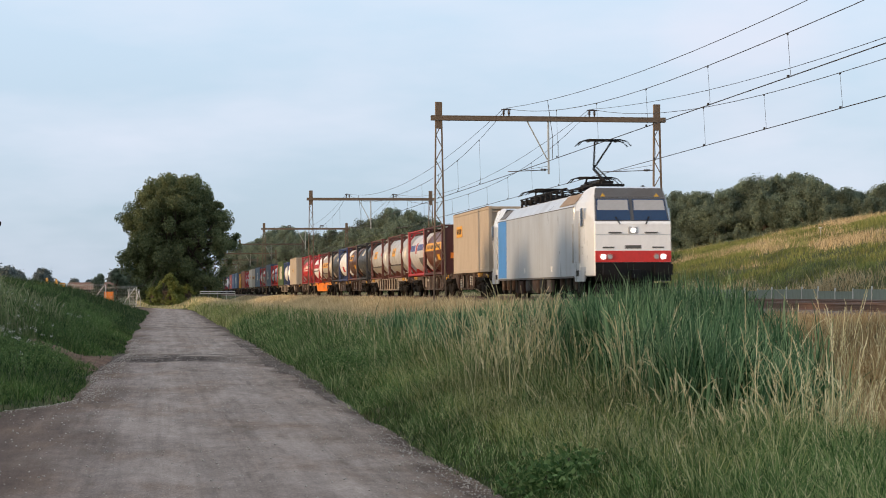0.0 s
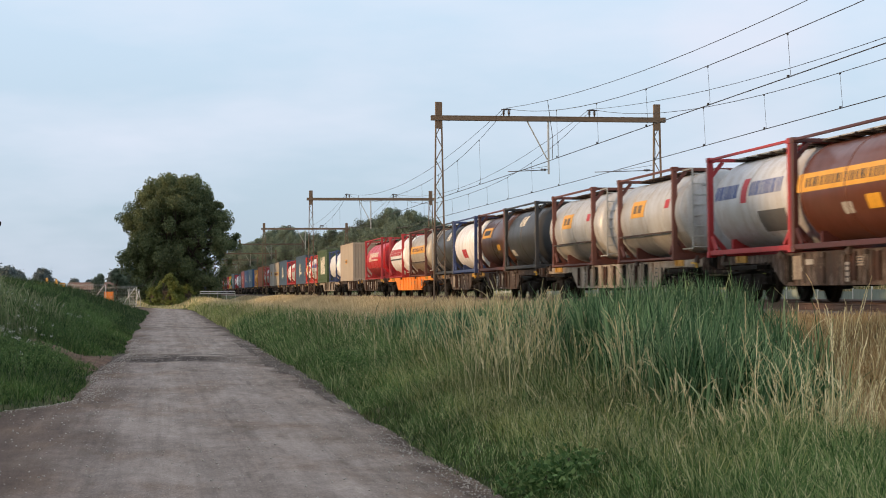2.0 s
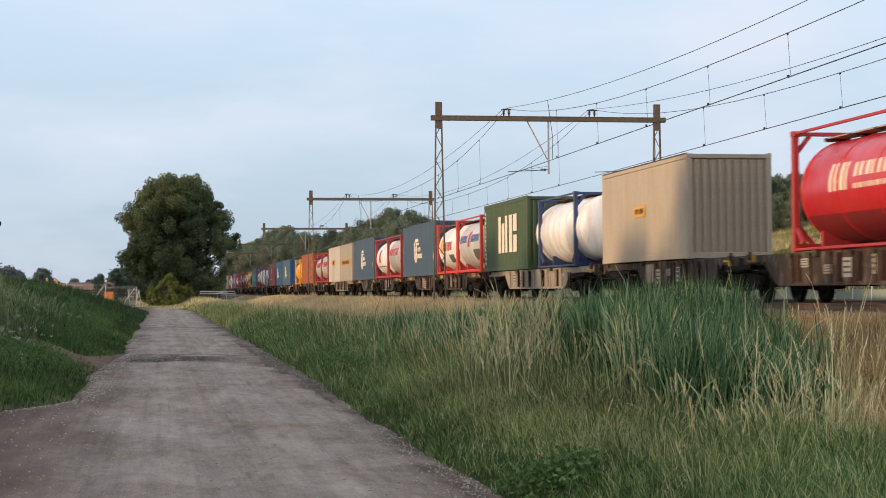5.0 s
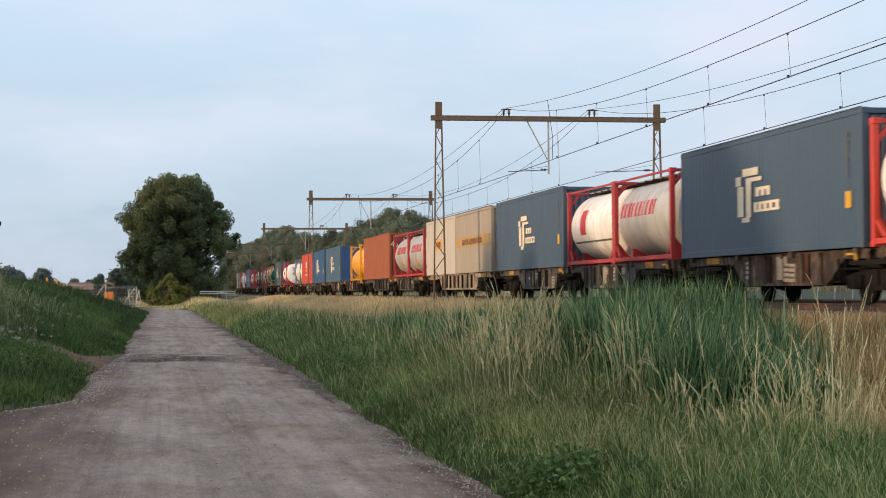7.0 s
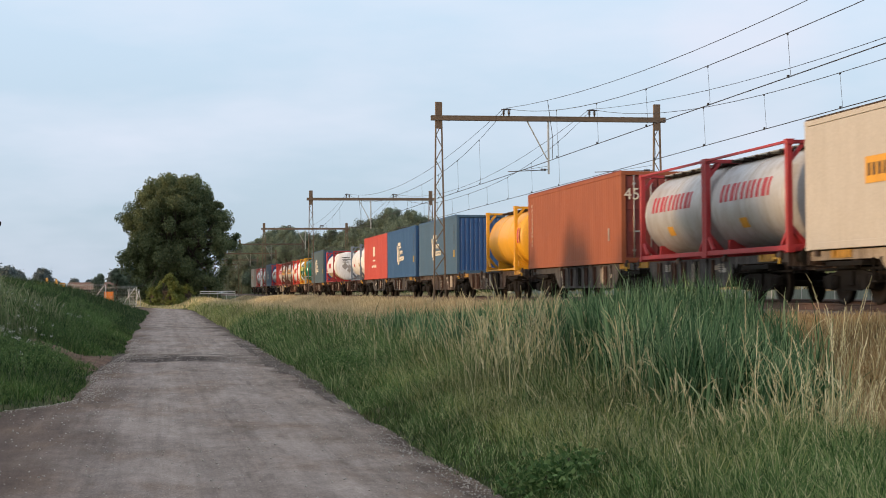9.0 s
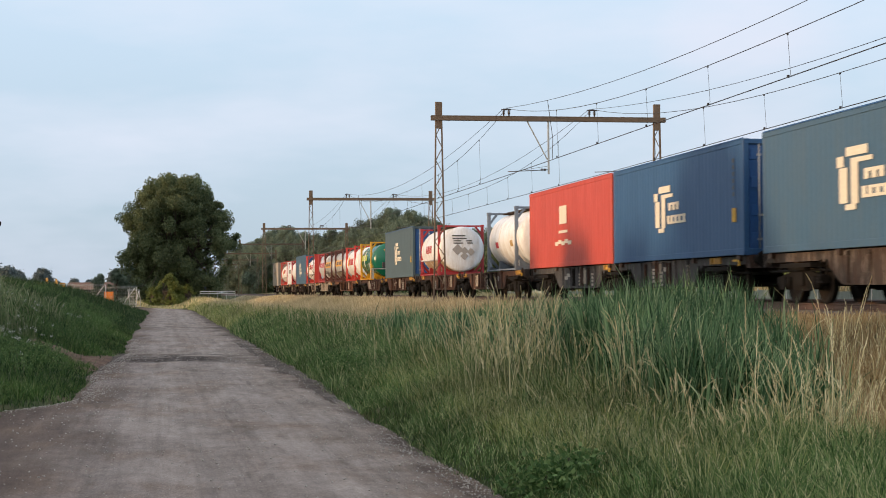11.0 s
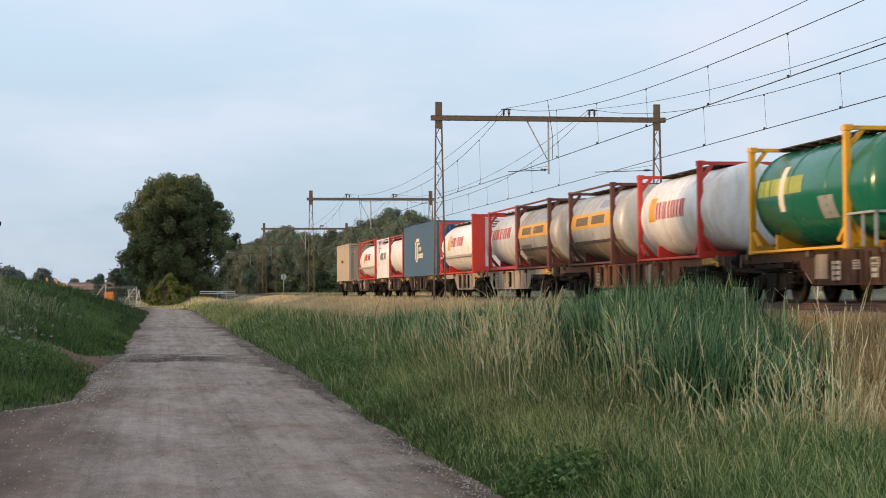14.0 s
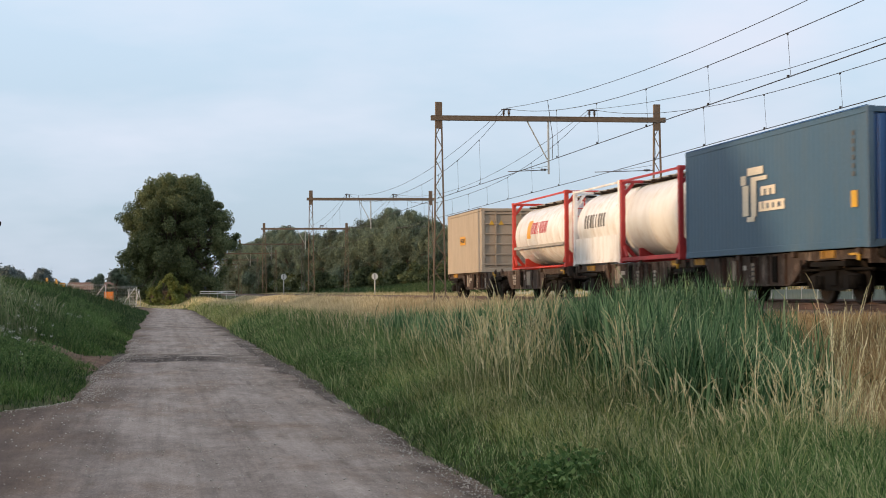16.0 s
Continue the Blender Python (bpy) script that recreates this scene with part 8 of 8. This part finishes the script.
def mud(cx, cy, ax, ay, seed, on=None, mat=None):
    """An irregular thin smear of dark earth on the lane."""
    r = random.Random(seed)
    n = 64
    v = [(cx, cy, 0)]
    ph = [r.random() * 6 for _ in range(4)]
    for i in range(n):
        a = i * math.tau / n
        q = 1 + 0.25 * math.sin(3 * a + ph[0]) + 0.18 * math.sin(7 * a + ph[1]) + 0.15 * math.sin(13 * a + ph[2]) + 0.2 * math.sin(23 * a + ph[3])
        v.append((cx + ax * q * math.cos(a), cy + ay * q * math.sin(a), 0))
    rim, v, f, k = v[1:], [], [], 8
    for j in range(k + 1):                                # rings that follow the surface
        for x, y, _ in rim:
            x, y = cx + (x - cx) * j / k, cy + (y - cy) * j / k
            v.append((x, y, float(on(x, y)) + 0.025 if on else float(lane_z(min(2.6, max(-0.9, x)), np.float64(y))) + 0.006))
    for j in range(k):
        f += [(j * n + i, j * n + (i + 1) % n, (j + 1) * n + (i + 1) % n, (j + 1) * n + i) for i in range(n)]
    s = Solid().add(v, f, True)
    tagged(new("mud_patch", s.mesh("mud_patch", mat or M_MUD)), "dark dried mud smear on the gravel lane", "mud", kind="structure")


for k, a in enumerate(((-1.15, 44.0, 0.16, 3.0), (-1.2, 36.0, 0.16, 3.5),
                        (2.45, 38.0, 0.16, 4.2), (2.4, 50.0, 0.14, 5.0), (2.62, 33.0, 0.12, 5.0), (2.5, 27.0, 0.09, 2.5))):
    mud(*a, 200 + k)


def pebbles():
    rng = np.random.default_rng(81)
    n = 15000
    y = 8 + 52 * rng.random(n) ** 1.6
    le, ri = lane_edges(y)
    q = rng.random(n)
    x = np.where(q < np.where(y < 19, 0.3, 0.1), ri - 0.02 - np.abs(rng.normal(size=n)) * 0.32, np.where(q < 0.55, le + 0.1 + np.abs(rng.normal(size=n)) * 0.25, rng.uniform(le, ri)))
    s = 0.0035 + 0.013 * rng.random(n) ** 3.5
    z = lane_z(0.9 + (2 * (x - le) / (ri - le) - 1) * 1.9, y) + s * 0.3
    o = np.array([[1, 0, 0], [-1, 0, 0], [0, 1, 0], [0, -1, 0], [0, 0, 0.8], [0, 0, -0.8]])
    v = (np.stack([x, y, z], 1)[:, None, :] + o[None] * s[:, None, None] * (0.7 + 0.6 * rng.random((n, 6, 1)))).reshape(-1, 3)
    f = np.array([[0, 2, 4], [2, 1, 4], [1, 3, 4], [3, 0, 4], [2, 0, 5], [1, 2, 5], [3, 1, 5], [0, 3, 5]])
    f = (np.arange(n)[:, None, None] * 6 + f[None]).reshape(-1, 3)
    tagged(new("pebbles", fast_mesh("pebbles", v, f, M_PEBBLE)), "loose pale pebbles on the gravel lane", "pebbles", kind="stuff")


pebbles()
for k, a in enumerate(((-1.75, 41.0, 0.75, 4.2), (-2.5, 40.6, 0.7, 2.8), (-3.1, 40.2, 0.5, 1.6))):
    mud(*a, 240 + k, on=ground_z, mat=M_SOIL)


# ---- trackside and work site ----
M_SCREEN = paint("screen_mesh", (0.25, 0.30, 0.265), 0.8, 0, 0.3, scale=3)
M_SIGNWHITE = paint("sign_white", (0.6, 0.6, 0.58), 0.6, 0, 0.2)
M_ROOFTILE = paint("roof_brown", (0.16, 0.10, 0.08), 0.9, 0, 0.3)
M_MACHINE = paint("machine_yellow", (0.75, 0.33, 0.03), 0.5, 0, 0.25)


def screen_fence():
    f = thing("screen_fence", "low grey-green mesh screen fence along the embankment foot", "fence")
    post = Solid().box(0, 0, 0.36, 0.05, 0.05, 0.78).mesh("post", M_SIGNWHITE, 0.005)
    s = Solid().box(0, 0, 0.33, 0.012, 1.66, 0.6)
    s.box(0, 0, 0.63, 0.02, 1.66, 0.02)
    panel = s.mesh("panel", M_SCREEN)
    for k in range(56):
        y = 34 + 1.7 * k
        z = float(ground_z(25.5, y)) - 0.02
        share("post", post, f, pose(25.5, y, z))
        share("panel", panel, f, pose(25.5, y + 0.85, z))


screen_fence()


def round_sign(x, y, r):
    z = float(ground_z(x, y))
    top = 1.65 + 27 / 2970 * y
    t = thing("track_sign", "round white track sign on a steel post", "sign", "track signs", at=pose(x, y, 0))
    part("post", Solid().tube((0, 0, z - 0.2), (0, 0, top), 0.06, n=10), M_GALV, t)
    part("disc", Solid().tube((0, -0.03, top), (0, -0.06, top), r, n=28), M_SIGNWHITE, t, "white disc")
    part("bar", Solid().box(0, -0.066, top, 0.09, 0.01, r * 1.7), C_ASH, t, "grey upright bar")


round_sign(17.42, 246, 0.43)
round_sign(24.2, 193, 0.37)



def site_fence():
    """Temporary mesh panels round a building site."""
    panel_frame = Solid()
    for x in (-1.7, 1.7):
        panel_frame.tube((x, 0, 0.1), (x, 0, 2.05), 0.03, n=8)
    for z in (0.15, 2.03):
        panel_frame.tube((-1.7, 0, z), (1.7, 0, z), 0.03, n=8)
    for k in range(16):
        panel_frame.tube((-1.6 + k * 0.21, 0, 0.15), (-1.6 + k * 0.21, 0, 2.03), 0.006, n=4, caps=False)
    for k in range(6):
        panel_frame.tube((-1.7, 0, 0.4 + k * 0.3), (1.7, 0, 0.4 + k * 0.3), 0.006, n=4, caps=False)
    fm = panel_frame.mesh("mesh_frame", M_GALV)
    foot = Solid().box(0, 0, 0.06, 0.25, 0.7, 0.13).mesh("foot", M_SLEEPER, 0.02)
    for k, (x, y, rz, tilt) in enumerate(((-4.6, 190, 4, 0), (-8.0, 189.6, -3, 0), (-11.4, 189.8, 6, 0), (-14.8, 191, -8, 0), (-3.0, 188.4, 70, -6), (-18.2, 200, 5, 0), (-21.6, 200, 0, 0))):
        t = thing("site_fence_panel", "galvanised temporary mesh fence panel on a concrete foot", "fence", "site fence", at=pose(x, y, float(ground_z(x, y)) + 0.1, tilt, 0, rz))
        share("mesh_frame", fm, t)
        for sx in (-1.7, 1.7):
            share("foot", foot, t, pose(sx, 0, -0.02))
        part("brace", Solid().tube((0.2, 0.1, 0.1), (1.5, 0.02, 1.9), 0.035, n=8), M_SIGNWHITE, t, "pale diagonal brace")


site_fence()


def tool_box(x, y):
    t = thing("site_cabinet", "orange metal site cabinet behind the fence", "cabinet", at=pose(x, y, float(ground_z(x, y)) + 0.05))
    part("body", Solid().box(0, 0, 0.75, 1.0, 1.0, 1.5), M_ORANGE, t, "", 0.04)
    part("door", Solid().box(0, -0.52, 0.75, 0.86, 0.04, 1.3), M_ORANGE, t, "", 0.01)
    part("handle", Solid().box(0.34, -0.56, 0.8, 0.05, 0.05, 0.2), M_GALV, t)


tool_box(-6.0, 192.5)


def excavator(x, y, rz):
    """A tracked digger seen far off, its arm lowered."""
    t = thing("excavator", "orange tracked excavator working far behind the bank", "excavator", "excavators", at=pose(x, y, float(ground_z(x, y)), 0, 0, rz))
    for sx in (-1, 1):
        part("track", Solid().prism([(-1.9, 0.35), (-1.5, 0.02), (1.5, 0.02), (1.9, 0.35), (1.9, 0.6), (1.5, 0.85), (-1.5, 0.85), (-1.9, 0.6)], sx * 1.2 - 0.28, sx * 1.2 + 0.28), L_BLACK, t)
    part("housing", Solid().box(0.1, 0.5, 1.55, 2.4, 2.6, 1.1), M_MACHINE, t, "", 0.1)
    cab = part("cab", Solid().box(-0.7, -0.9, 2.05, 0.95, 1.3, 1.9), M_MACHINE, t, "", 0.08)
    part("cab_window", Solid().box(-0.7, -1.56, 2.3, 0.75, 0.03, 1.1).box(-1.19, -0.9, 2.3, 0.03, 0.9, 1.1), L_GLASS, cab)
    part("boom", Solid().beam((0.2, -0.8, 1.6), (0.2, -3.0, 3.6), 0.35, 0.5).beam((0.2, -3.0, 3.6), (0.2, -4.6, 2.6), 0.3, 0.42), M_MACHINE, t)
    part("stick", Solid().beam((0.2, -4.5, 2.8), (0.2, -5.2, 0.9), 0.25, 0.32), M_MACHINE, t)
    part("bucket", Solid().prism([(-5.6, 0.2), (-5.0, 0.1), (-4.8, 0.6), (-5.1, 1.0)], -0.4, 0.8), L_BLACK, t)


excavator(-20.5, 300, 10)
excavator(-18.6, 312, 190)


def shed(x, y, w, d, h, rz, label):
    t = thing("farm_shed", label, "shed", "distant sheds", at=pose(x, y, float(ground_z(x, y)), 0, 0, rz))
    part("wall", Solid().box(0, 0, h / 2, w, d, h), M_UNDER_GREY, t, "dark boarded wall")
    part("roof", Solid().prism_y([(-w / 2 - 0.4, h), (w / 2 + 0.4, h), (0, h + w * 0.32)], -d / 2 - 0.4, d / 2 + 0.4), M_ROOFTILE, t, "brown pitched roof")
    part("door", Solid().box(0, -d / 2 - 0.03, 1.1, 2.2, 0.06, 2.2), M_UNDER_GREY, t)


shed(-21, 520, 7, 14, 2.2, 80, "low dark shed with brown roof on the horizon")


def light_pole(x, y, h):
    z = float(ground_z(x, y))
    t = thing("flood_light_mast", "slim grey floodlight mast rising behind the bank", "light mast", at=pose(x, y, z))
    part("pole", Solid().tube((0, 0, -0.3), (0, 0, h), 0.12, 0.07, 10), M_GALV, t)
    part("lamp_head", Solid().box(0, 0, h + 0.15, 0.7, 0.4, 0.4).box(0.1, 0, h - 0.1, 0.4, 0.2, 0.2), L_BLACK, t, "dark lamp head", 0.03)


light_pole(-19.3, 205, 9.3)


def barrier(x0, x1, y):
    t = thing("barrier_rail", "pale horizontal crossing barrier rails beside the oak", "barrier", at=pose(0, y, 0))
    z = float(ground_z(x0, y))
    n = 5
    for k in range(n):
        x = x0 + (x1 - x0) * k / (n - 1)
        part("post", Solid().box(x, 0, 0.55 + 0.4, 0.05, 0.05, 1.7), M_GALV, t)
    for zz in (1.55, 1.8):
        part("rail", Solid().tube((x0, 0, zz), (x1, 0, zz), 0.055, n=8), M_SIGNWHITE, t)


barrier(4.6, 9.0, 214)


def hill_marker(x, y):
    t = thing("marker_post", "slim post with flat white cap on the embankment", "marker post", at=pose(x, y, float(ground_z(x, y))))
    part("post", Solid().tube((0, 0, -0.1), (0, 0, 0.5), 0.025, n=8), M_GALV, t)
    part("cap", Solid().lathe([(0, 0.001), (0.02, 0.14), (0.06, 0.12), (0.08, 0.001)], 16).shift(0, 0, 0), M_SIGNWHITE, t, "flat white cap").matrix_basis = pose(0, 0, 0.5, 90, 0, 0)


hill_marker(44.0, 108.0)


def motions():
    """The whole train runs towards the viewer at one steady speed."""
    for ob, x, u, z in MOVERS:
        walk(ob, [(t, pose(x, u - SPEED * t, z)) for t in (0, 4, 8, 12, 16)])


motions()
